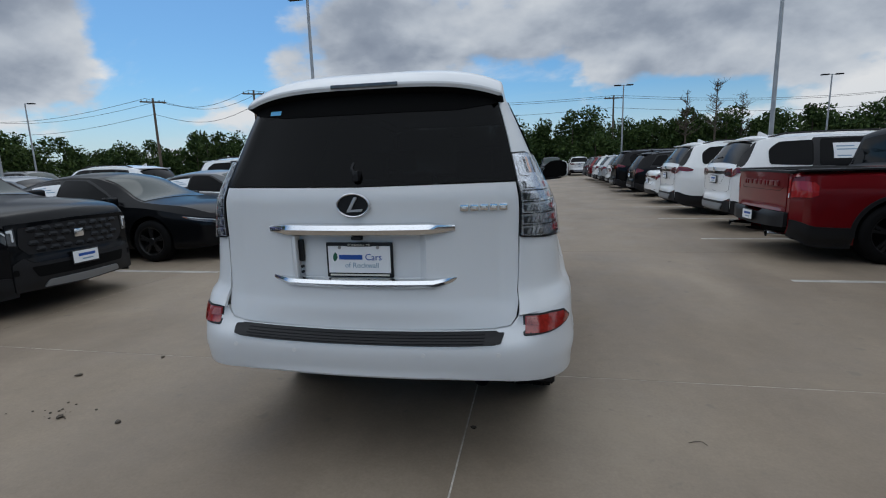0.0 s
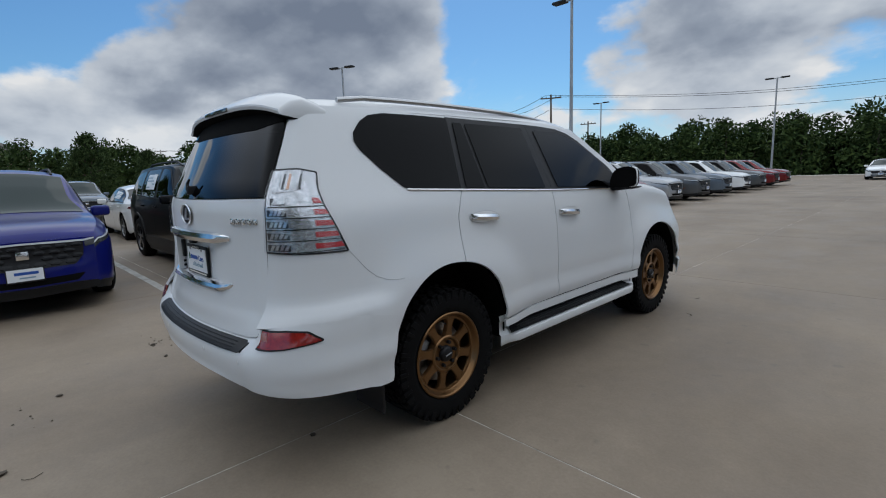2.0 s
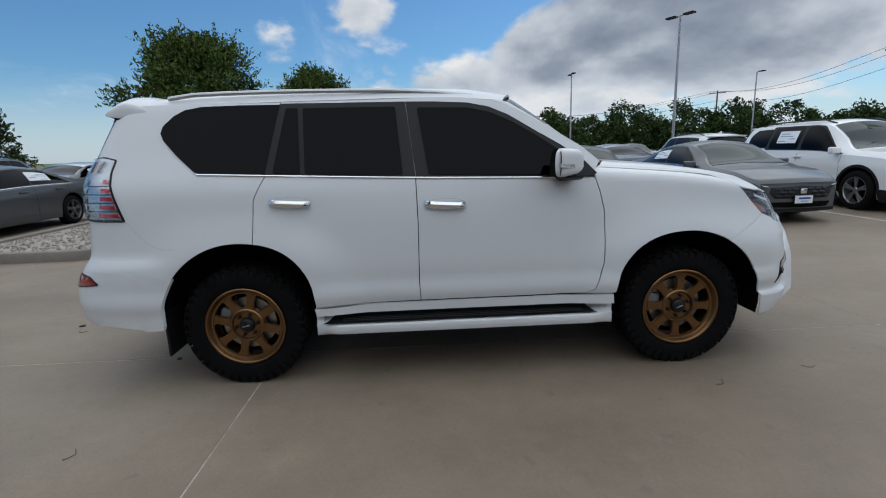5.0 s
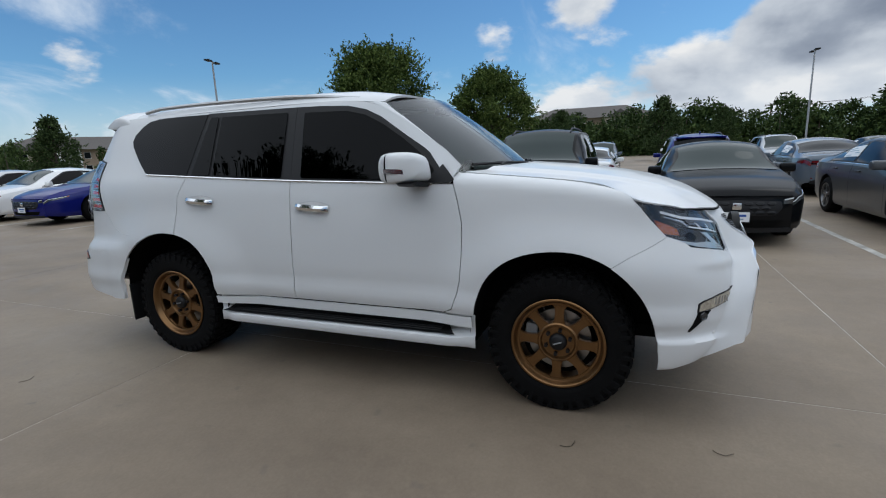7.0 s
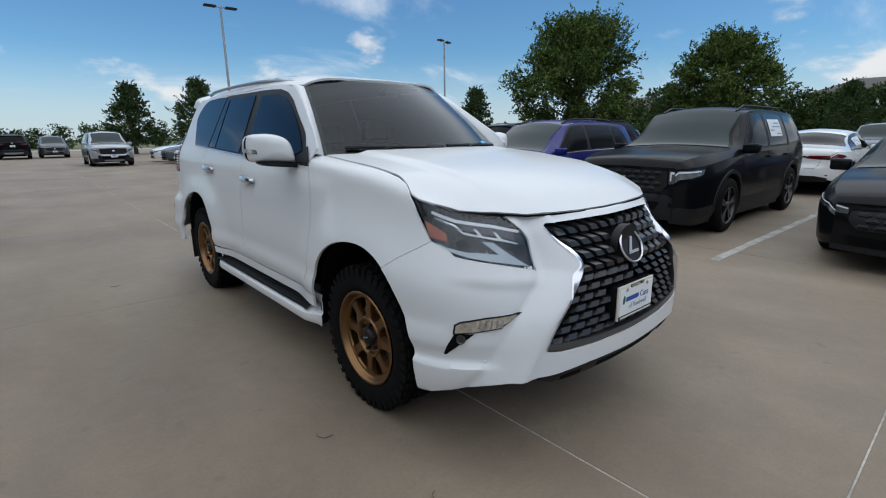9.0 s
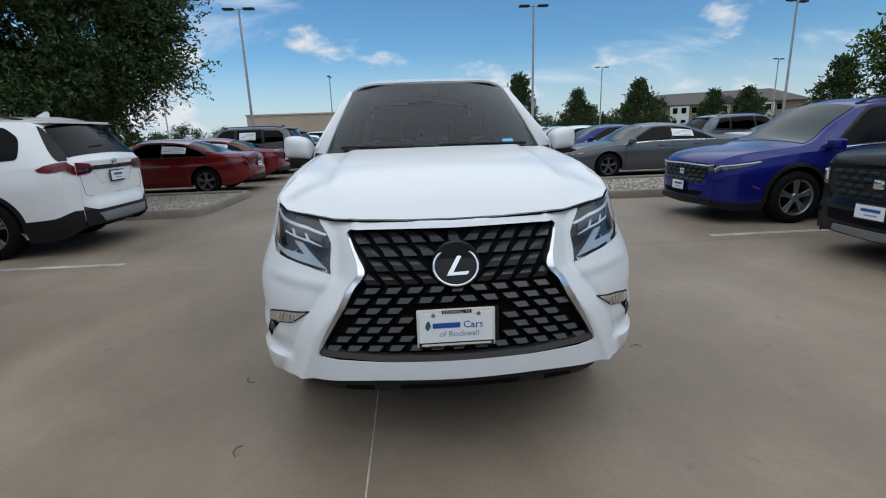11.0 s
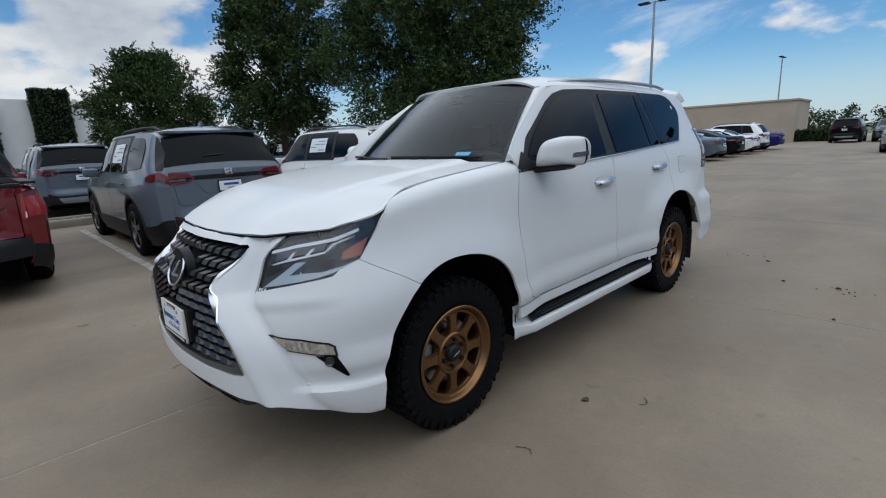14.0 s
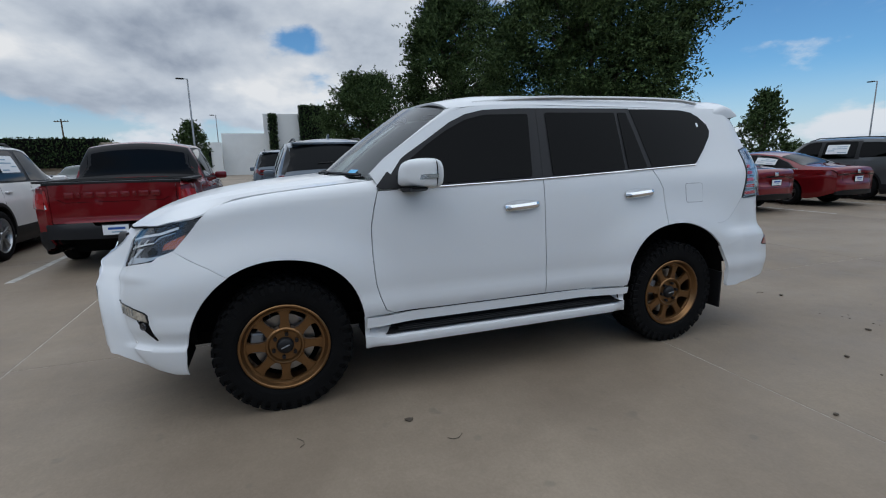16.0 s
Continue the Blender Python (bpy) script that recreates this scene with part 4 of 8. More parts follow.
def cross_ends():
    front = [
        ("front_panel", "mid", [(0, 0.25), (0.95, 0.27), (1.0, 0.42), (1.0, 0.78), (0.96, 0.84), (0, 0.85)], None, 0.003, ""),
        ("lower_lip", "mid", [(0, 0.235), (0.95, 0.255), (0.99, 0.335), (0.60, 0.345), (0, 0.335)], BLACK, 0.020, "black lower lip"),
        ("intake", "mid", [(0, 0.36), (0.58, 0.37), (0.68, 0.445), (0, 0.43)], MATT, 0.008, "dark intake"),
        ("grille", "mid", [(0, 0.545), (0.58, 0.555), (0.68, 0.65), (0.70, 0.795), (0, 0.812)], BLACK, 0.010, "black honeycomb grille"),
        ("grille_mesh", "comb", [(0, 0.56), (0.68, 0.80)], GRILLEBLK, 0.014, ""),
        ("headlight", "both", [(0.71, 0.735), (0.99, 0.75), (1.0, 0.815), (0.71, 0.797)], LAMPDARK, 0.012, "slim dark headlight"),
        ("chrome_strip", "mid", [(0, 0.814), (0.70, 0.799), (0.99, 0.817), (0.99, 0.833), (0.70, 0.820), (0, 0.832)], LAMPPALE, 0.018, "bright strip over the grille"),
        ("side_vent", "both", [(0.84, 0.40), (0.95, 0.40), (0.97, 0.56), (0.90, 0.56)], MATT, 0.010, ""),
    ]
    rear = [
        ("rear_panel", "mid", [(0, 0.40), (0.96, 0.42), (1.0, 0.52), (1.0, 0.96), (0.97, 1.01), (0, 1.015)], None, 0.003, ""),
        ("rear_bumper", "mid", [(0, 0.335), (0.94, 0.355), (1.0, 0.48), (0.99, 0.58), (0.70, 0.52), (0, 0.52)], BLACK, 0.014, "black lower bumper"),
        ("rear_skid", "mid", [(0, 0.36), (0.50, 0.37), (0.58, 0.44), (0, 0.445)], GREYTRIM, 0.026, ""),
        ("tail_light", "both", [(0.60, 0.93), (0.72, 0.875), (1.0, 0.80), (1.0, 1.01), (0.66, 1.0)], REDLENS, 0.012, "dark red tail light"),
        ("lamp_cell", "both", [(0.70, 0.93), (0.90, 0.90), (0.90, 0.925), (0.70, 0.955)], LAMPDARK, 0.018, ""),
        ("tailgate_bar", "mid", [(0, 0.93), (0.60, 0.93), (0.60, 0.965), (0, 0.965)], GLOSSBLACK, 0.010, ""),
        ("tailgate_seam", "line", [(0, 0.66), (0.70, 0.665), (0.77, 0.70), (0.80, 0.88)], MATT, 0.004, ""),
        ("reflector", "both", [(0.80, 0.53), (0.94, 0.54), (0.94, 0.56), (0.80, 0.55)], REDLENS, 0.020, ""),
    ]
    return front, rear


def sedan_ends():
    front = [
        ("front_panel", "mid", [(0, 0.20), (0.95, 0.22), (1.0, 0.36), (1.0, 0.64), (0.96, 0.69), (0, 0.70)], None, 0.003, ""),
        ("lower_lip", "mid", [(0, 0.20), (0.93, 0.215), (0.97, 0.27), (0, 0.265)], BLACK, 0.018, "black lower lip"),
        ("intake", "mid", [(0, 0.28), (0.62, 0.29), (0.70, 0.375), (0, 0.38)], MATT, 0.006, "dark intake"),
        ("grille", "mid", [(0, 0.43), (0.58, 0.44), (0.68, 0.53), (0.66, 0.62), (0, 0.64)], BLACK, 0.010, "dark mesh grille"),
        ("grille_mesh", "comb", [(0, 0.445), (0.66, 0.625)], GRILLEBLK, 0.014, ""),
        ("headlight", "both", [(0.69, 0.585), (0.99, 0.59), (1.0, 0.675), (0.69, 0.645)], LAMPDARK, 0.012, "slim dark headlight"),
        ("light_strip", "both", [(0.70, 0.632), (0.99, 0.652), (0.99, 0.667), (0.70, 0.645)], LAMPPALE, 0.018, ""),
        ("side_vent", "both", [(0.84, 0.32), (0.95, 0.33), (0.97, 0.45), (0.90, 0.46)], MATT, 0.010, ""),
    ]
    rear = [
        ("rear_panel", "mid", [(0, 0.36), (0.96, 0.38), (1.0, 0.48), (1.0, 0.86), (0.97, 0.905), (0, 0.915)], None, 0.003, ""),
        ("diffuser", "mid", [(0, 0.30), (0.86, 0.32), (0.92, 0.40), (0.60, 0.44), (0, 0.45)], BLACK, 0.014, "black lower valance"),
        ("tail_light", "both", [(0.34, 0.815), (0.60, 0.795), (1.0, 0.785), (1.0, 0.875), (0.40, 0.872)], REDLENS, 0.010, "slim dark red tail light"),
        ("lamp_tint", "both", [(0.40, 0.828), (0.98, 0.81), (0.98, 0.828), (0.40, 0.842)], GLOSSBLACK, 0.015, ""),
        ("tailgate_bar", "mid", [(0, 0.828), (0.36, 0.828), (0.36, 0.862), (0, 0.862)], GLOSSBLACK, 0.008, ""),
        ("boot_seam", "line", [(0, 0.60), (0.56, 0.605), (0.64, 0.68), (0.66, 0.80)], MATT, 0.004, ""),
        ("reflector", "both", [(0.80, 0.45), (0.95, 0.46), (0.95, 0.48), (0.80, 0.47)], REDLENS, 0.018, ""),
    ]
    return front, rear


def truck_ends():
    front = suv_ends()[0]
    rear = [
        ("tailgate", "mid", [(0, 0.66), (0.80, 0.66), (0.80, 1.165), (0, 1.17)], None, 0.012, "red embossed tailgate"),
        ("rear_corner", "both", [(0.81, 0.55), (1.0, 0.55), (1.0, 1.15), (0.81, 1.165)], None, 0.004, ""),
        ("step_bumper", "mid", [(0, 0.44), (0.93, 0.46), (0.99, 0.54), (0.99, 0.655), (0.30, 0.665), (0.26, 0.62), (0, 0.62)], BLACK, 0.060, "black step bumper"),
        ("tail_light", "both", [(0.82, 0.835), (0.99, 0.83), (1.0, 1.09), (0.84, 1.10)], LAMPRED, 0.012, "dark red tail light"),
        ("lamp_cell", "both", [(0.85, 0.85), (0.97, 0.85), (0.97, 0.91), (0.86, 0.91)], LAMPPALE, 0.018, "clear reversing light"),
        # the crease is drawn by its shade, a thin black line on red
        ("tailgate_crease", "line", [(0, 0.93), (0.62, 0.93), (0.70, 0.97)], MATT, 0.014, ""),
    ]
    return front, rear


GLOSSBLACK = material("gloss black trim", (0.006, 0.006, 0.007), 0.12, spec=0.4)
LAMPPALE = material("pale light strip", (0.66, 0.68, 0.70), 0.25, coat=0.6)
LAMPRED = material("smoked red lens", (0.30, 0.010, 0.012), 0.15, coat=1.0)
_f, _b = suv_ends()
SUV = dict(cat="suv", wb=2.89, r=0.385, track=0.87, metal=DARKALLOY, spokes=5, clad=True, rails=(-1.9, 0.35), sticker=(-0.95, -0.35), shift=0.02, fin=-1.75,
           shape=Shape(5.00, 0.985, [(-2.50, 1.185), (-2.48, 1.225), (-2.30, 1.53), (-2.14, 1.725), (-1.9, 1.78), (-1.0, 1.81), (0.0, 1.805), (0.35, 1.76), (0.62, 1.60), (1.12, 1.22), (1.3, 1.185), (1.9, 1.155), (2.25, 1.11), (2.4296, 1.06), (2.475, 1.01), (2.50, 0.95)],
                       [(-2.50, 1.20), (-2.2, 1.145), (-1.6, 1.115), (0, 1.10), (1.2, 1.06), (2.50, 0.93)]),
           side_glass=[[(-1.98, 0.56), (-1.28, 0.545), (-1.24, 0.765), (-1.80, 0.765), (-1.98, 0.70)], [(-1.18, 0.54), (-0.25, 0.535), (-0.25, 0.775), (-1.14, 0.77)], [(-0.15, 0.535), (0.98, 0.535), (0.62, 0.66), (0.25, 0.77), (-0.15, 0.775)]],
           trim=[(-1.3, 0.525), (1.02, 0.525), (0.60, 0.69), (0.28, 0.785), (-1.26, 0.785)], screen=(0.42, 1.16), back=(-2.45, -2.18),
           front=_f, rear=_b, plates=(0.53, 0.965), badges=(0.79, 1.155), mirror=(0.88, 0.53), handles=(-0.15, -1.05), seams=(-1.22, -0.2, 0.98),
           wraps=[("headlight", [(2.4996, 0.40), (2.20, 0.43), (2.16, 0.47), (2.4996, 0.485)], LAMPDARK, 0.008, "dark headlight"), ("light_strip", [(2.4996, 0.462), (2.24, 0.456), (2.24, 0.466), (2.4996, 0.475)], LAMPPALE, 0.011, ""),
                  ("tail_light", [(-2.4996, 0.438), (-2.30, 0.450), (-2.20, 0.465), (-2.17, 0.485), (-2.26, 0.505), (-2.4996, 0.535)], REDLENS, 0.009, "dark red tail light"),
                  ("window_winglet", [(-2.46, 0.60), (-2.40, 0.55), (-2.13, 0.80), (-2.44, 0.80)], BLACK, 0.006, "black spoiler side")])
_f, _b = cross_ends()
CROSS = dict(cat="suv", wb=2.70, r=0.36, track=0.81, metal=ALLOY, spokes=5, clad=True, clad_end=0.055, rails=(-1.6, 0.3), shift=0.03, fin=-1.55,
             shape=Shape(4.60, 0.93, [(-2.30, 1.01), (-2.28, 1.06), (-2.10, 1.40), (-1.9, 1.60), (-1.6, 1.655), (-0.8, 1.69), (0.0, 1.68), (0.35, 1.63), (0.62, 1.48), (1.15, 1.12), (1.35, 1.08), (1.8, 1.04), (2.08, 0.99), (2.22, 0.93), (2.275, 0.88), (2.30, 0.83)],
                         [(-2.30, 1.05), (0, 1.02), (1.2, 0.97), (2.30, 0.82)]),
             side_glass=[[(-1.80, 0.57), (-1.25, 0.545), (-1.22, 0.76), (-1.55, 0.755)], [(-1.18, 0.54), (-0.25, 0.535), (-0.25, 0.775), (-1.14, 0.77)], [(-0.15, 0.535), (0.98, 0.535), (0.62, 0.66), (0.25, 0.77), (-0.15, 0.775)]],
             trim=[(-1.85, 0.525), (1.02, 0.525), (0.60, 0.69), (0.28, 0.785), (-1.60, 0.775)], screen=(0.40, 1.18), back=(-2.25, -1.96),
             front=_f, rear=_b, plates=(0.50, 0.80), badges=(0.70, 0.95), mirror=(0.88, 0.53), handles=(-0.15, -1.05), seams=(-1.18, -0.2, 0.98),
             wraps=[("headlight", [(2.2996, 0.44), (1.98, 0.455), (1.80, 0.472), (1.82, 0.482), (2.2996, 0.49)], LAMPDARK, 0.008, "slim dark headlight"), ("light_strip", [(2.2996, 0.482), (1.84, 0.476), (1.84, 0.486), (2.2996, 0.495)], LAMPPALE, 0.011, ""),
                    ("side_marker", [(1.915, 0.24), (1.93, 0.235), (1.85, 0.20), (1.84, 0.205)], AMBER, 0.008, "amber side marker"),
                    ("tail_light", [(-2.2996, 0.40), (-2.20, 0.41), (-2.04, 0.45), (-2.07, 0.475), (-2.2996, 0.52)], REDLENS, 0.009, "dark red tail light"),
                    ("belt_moulding", [(-1.60, 0.516), (1.02, 0.516), (1.02, 0.524), (-1.60, 0.524)], CHROME, 0.008, "thin chrome belt moulding")])
_f, _b = sedan_ends()
SEDAN = dict(cat="sedan car", wb=2.83, r=0.335, track=0.80, metal=MACHINED, spokes=5, shift=0.0, sticker=(-0.95, -0.35),
             shape=Shape(4.86, 0.93, [(-2.43, 0.905), (-2.415, 0.97), (-2.35, 1.03), (-2.0, 1.06), (-1.70, 1.10), (-1.2, 1.29), (-0.7, 1.41), (-0.2, 1.445), (0.2, 1.43), (0.5, 1.36), (1.22, 1.00), (1.45, 0.965), (1.9, 0.92), (2.22, 0.83), (2.36, 0.77), (2.43, 0.68)],
                         [(-2.43, 0.95), (0, 0.92), (1.2, 0.87), (2.43, 0.68)], sill=0.20, roof_half=0.68, nose_bow=0.16, tail_bow=0.10),
             side_glass=[[(-1.52, 0.565), (-0.40, 0.545), (-0.40, 0.77), (-0.85, 0.765), (-1.25, 0.71)], [(-0.32, 0.545), (0.90, 0.54), (0.55, 0.66), (0.12, 0.765), (-0.32, 0.77)]],
             trim=[(-1.62, 0.53), (0.98, 0.53), (0.55, 0.69), (0.15, 0.78), (-0.85, 0.78), (-1.30, 0.72)], screen=(0.38, 1.24), back=(-1.72, -0.98),
             front=_f, rear=_b, plates=(0.42, 0.71), badges=(0.56, 0.90), mirror=(0.80, 0.53), handles=(-0.05, -1.05), seams=(-1.35, -0.36, 0.95),
             wraps=[("headlight", [(2.4296, 0.42), (2.10, 0.445), (1.98, 0.465), (2.00, 0.478), (2.4296, 0.485)], LAMPDARK, 0.008, "slim dark headlight"), ("light_strip", [(2.4296, 0.472), (2.06, 0.468), (2.06, 0.476), (2.4296, 0.482)], LAMPPALE, 0.011, ""),
                    ("turn_light", [(2.06, 0.450), (1.99, 0.464), (2.00, 0.474), (2.06, 0.466)], AMBER, 0.011, ""),
                    ("tail_light", [(-2.4296, 0.395), (-2.30, 0.40), (-2.08, 0.425), (-2.10, 0.45), (-2.4296, 0.47)], REDLENS, 0.009, "slim dark red tail light"),
                    ("roof_moulding", [(-1.62, 0.522), (0.98, 0.522), (0.98, 0.53), (-1.62, 0.53)], CHROME, 0.008, "thin chrome moulding")])
_f, _b = truck_ends()
TRUCK = dict(cat="pickup truck", wb=3.18, r=0.385, track=0.87, metal=DARKALLOY, spokes=5, shift=-0.05, clad=True, dark=True,
             shape=Shape(5.30, 0.99, [(-2.65, 1.165), (-2.635, 1.19), (-2.5, 1.20), (-1.30, 1.20), (-1.16, 1.205), (-1.13, 1.24), (-1.05, 1.69), (-1.0, 1.745), (-0.85, 1.78), (0.0, 1.81), (0.45, 1.79), (0.78, 1.66), (1.35, 1.24), (1.55, 1.20), (2.1, 1.16), (2.40, 1.11), (2.58, 1.06), (2.63, 1.01), (2.65, 0.95)],
                         [(-2.65, 1.13), (0, 1.10), (1.4, 1.06), (2.65, 0.93)], tail=0.93, tail_bow=0.04),
             side_glass=[[(-0.92, 0.54), (0.05, 0.535), (0.05, 0.775), (-0.80, 0.76)], [(0.15, 0.535), (1.15, 0.535), (0.80, 0.66), (0.45, 0.77), (0.15, 0.775)]],
             trim=[(-1.0, 0.525), (1.2, 0.525), (0.78, 0.69), (0.48, 0.785), (-0.82, 0.785)], screen=(0.55, 1.38), back=(-1.125, -1.062), cab_frame=(-1.15, -0.985), plate_out=0.095, plain_tail=True,
             front=_f, rear=_b, plates=(0.53, 0.56), badges=(0.79, 1.12), mirror=(1.02, 0.53), handles=(0.15, -0.8), seams=(-0.96, 0.1, 1.2),
             wraps=[("headlight", [(2.6496, 0.40), (2.35, 0.43), (2.31, 0.47), (2.6496, 0.485)], LAMPDARK, 0.008, "dark headlight"),
                    ("tail_light", [(-2.6496, 0.325), (-2.52, 0.335), (-2.43, 0.36), (-2.42, 0.43), (-2.47, 0.455), (-2.6496, 0.465)], LAMPRED, 0.009, "dark red tail light")])

MADE = {}


def place(kind, spec, paint, label, x, y, turn=-90.0, metal=None, name=None):
    """Park a vehicle with its wheelbase centre at x, y. Alike ones share their meshes."""
    key = (kind, paint, metal.name if metal else "")
    name = name or spec["cat"].replace(" ", "_")
    if key not in MADE:
        MADE[key] = parked(name, label, spec, paint, metal)
        MADE[key].matrix_basis = pose(x, y, 0, 0, 0, turn)
        return MADE[key]
    ob = copy_thing(MADE[key], pose(x, y, 0, 0, 0, turn))
    return tagged(ob, label)


# row with its tails to the aisle, south to north
place("suv", SUV, "slate", "slate blue three-row suv parked with its tail to the aisle", 6.95, 0.38)
place("suv", SUV, "white", "white three-row suv with a price sheet in its window", 6.95, -3.05, metal=ALLOY)
RED_TRUCK = place("truck", TRUCK, "red", "deep red pickup truck with a dark bumper and open bed", 6.75, 3.38)
place("suv", SUV, "white", "white three-row suv parked beside a red pickup", 6.9, 6.25, metal=ALLOY)
place("suv", SUV, "white", "white three-row suv with black lower cladding", 6.7, 9.2, metal=ALLOY)
place("sedan", SEDAN, "white", "white low sedan between two suvs", 6.9, 12.2)
place("cross", CROSS, "black", "black compact suv in a long row", 6.7, 15.3)
place("suv", SUV, "black", "black three-row suv in a long row", 6.7, 18.3)
for i, (k, sp, c) in enumerate((("cross", CROSS, "white"), ("cross", CROSS, "silver"), ("cross", CROSS, "white"), ("cross", CROSS, "red"), ("cross", CROSS, "grey"))):
    place(k, sp, c, c + " compact suv parked far along the row", 6.7, 21.4 + 3.05 * i)
place("sedan", SEDAN, "red", "deep red sedan with dark wheels beside a kerb island", 6.95, -9.75)
place("sedan", SEDAN, "red", "deep red sedan parked behind another red one", 6.95, -12.7)
place("suv", SUV, "grey", "dark grey three-row suv with roof rails", 6.9, -15.7)
for i, (k, sp, c) in enumerate((("cross", CROSS, "black"), ("sedan", SEDAN, "slate"), ("sedan", SEDAN, "black"), ("sedan", SEDAN, "white"), ("cross", CROSS, "white"), ("sedan", SEDAN, "blue"))):
    place(k, sp, c, c + " " + sp["cat"] + " in the row before the beige wall", 6.9, -18.8 - 3.05 * i)

# row with its noses to the aisle
place("cross", CROSS, "blue", "bright blue compact suv with silver wheels beside the kerb island", -6.45, -2.97)
place("suv", SUV, "black", "black three-row suv with a dealer plate, nose to the aisle", -6.85, -0.02, metal=DARKALLOY)
place("sedan", SEDAN, "black", "black sedan with black wheels, nose to the aisle", -6.65, 3.02, metal=DARKALLOY)
place("sedan", SEDAN, "grey", "dark grey sedan with split-spoke wheels", -6.65, 6.1)
place("suv", SUV, "white", "white suv with its nose to the aisle", -6.8, 9.2, metal=ALLOY)
for i, c in enumerate(("red", "silver", "grey", "slate", "white", "grey", "red", "red")):
    place("cross", CROSS, c, c + " compact suv, nose to the aisle", -6.45, 12.2 + 3.05 * i)
place("sedan", SEDAN, "grey", "grey sedan behind the kerb island with a price sheet", -6.6, -9.55)
place("sedan", SEDAN, "blue", "bright blue sedan in the row behind the island", -6.6, -12.6)
for i, c in enumerate(("white", "silver", "white", "white", "grey", "white")):
    place("sedan", SEDAN, c, c + " sedan, nose to the aisle, far along the row", -6.6, -15.6 - 3.05 * i)

# second rows beyond, seen over the first
for i, (k, sp, c) in enumerate((("sedan", SEDAN, "grey"), ("cross", CROSS, "slate"), ("sedan", SEDAN, "silver"), ("suv", SUV, "grey"), ("suv", SUV, "black"), ("cross", CROSS, "black"), ("sedan", SEDAN, "white"), ("cross", CROSS, "blue"), ("sedan", SEDAN, "slate"), ("cross", CROSS, "white"))):
    place(k, sp, c, c + " " + sp["cat"] + " in the second row, tail to tail", -13.4, -18.0 + 3.05 * i, 90)
for i, (k, sp, c) in enumerate((("cross", CROSS, "grey"), ("sedan", SEDAN, "black"), ("sedan", SEDAN, "white"), ("cross", CROSS, "slate"), ("suv", SUV, "white"), ("cross", CROSS, "silver"), ("sedan", SEDAN, "grey"), ("cross", CROSS, "grey"))):
    place(k, sp, c, c + " " + sp["cat"] + " across the next aisle", -24.5, -12.0 + 4.0 * i, -90)
# row behind the tails, across the narrow strip
for i, (k, sp, c) in enumerate((("cross", CROSS, "slate"), ("sedan", SEDAN, "grey"), ("cross", CROSS, "silver"))):
    place(k, sp, c, c + " " + sp["cat"] + " beyond the gravel strip", 21.0, 5.5 + 3.2 * i, 90)
for i, (k, sp, c) in enumerate((("sedan", SEDAN, "silver"), ("cross", CROSS, "white"), ("cross", CROSS, "grey"), ("suv", SUV, "slate"))):
    place(k, sp, c, c + " " + sp["cat"] + " parked behind the trees", 14.6, -16.0 + 3.1 * i, 90)
place("suv", SUV, "slate", "slate blue three-row suv beyond the narrow gravel strip", 14.6, 0.9)
# far ends of the aisle
place("sedan", SEDAN, "white", "white sedan at the far end of the aisle", -0.3, 44.5, 180)
place("suv", SUV, "black", "black boxy off-roader at the far end", 2.2, 41.5, 180)
place("suv", SUV, "white", "white suv at the far end of the aisle", 4.9, 46.0, 0, ALLOY)
place("suv", SUV, "silver", "silver suv standing in the aisle, facing along it", -1.6, -29.5, 0, ALLOY)
place("suv", SUV, "black", "black suv at the far end of the aisle", 2.4, -46.3, 180)
place("cross", CROSS, "grey", "grey suv at the far end of the aisle", 0.0, -47.0, 0)



def truck_bed(car):
    """Open dark bed, embossed strokes on the tailgate and two tail pipes."""
    s = TRUCK["shape"]
    y0 = -2.65 - 0.05 - 0.04
    part("bed", box(-0.78, 0.78, y0 + 0.12, -1.36, 1.196, 1.208), MATT, car, "dark open bed", smooth=False)
    part("bed_rail", box(-0.93, -0.80, y0 + 0.08, -1.36, 1.185, 1.215, 0.01), BLACK, car)
    part("bed_rail", box(0.80, 0.93, y0 + 0.08, -1.36, 1.185, 1.215, 0.01), BLACK, car)
    part("tailgate_cap", box(-0.80, 0.80, y0 + 0.0, y0 + 0.10, 1.16, 1.20, 0.01), BLACK, car)
    x = -0.56
    for w in (0.10, 0.04, 0.11, 0.11, 0.10, 0.10, 0.04, 0.12, 0.10):
        part("embossed_stroke", box(x, x + w, y0 - 0.022, y0 + 0.01, 0.99, 1.06, 0.008), PAINTS["red"], car)
        x += w + 0.035
    for sx in (1, -1):
        part("tail_pipe", tube([(sx * 0.62, y0 + 0.15, 0.34), (sx * 0.62, y0 - 0.15, 0.36)], 0.045, 16, caps=False), CHROME, car, "chrome tail pipe")


truck_bed(RED_TRUCK)


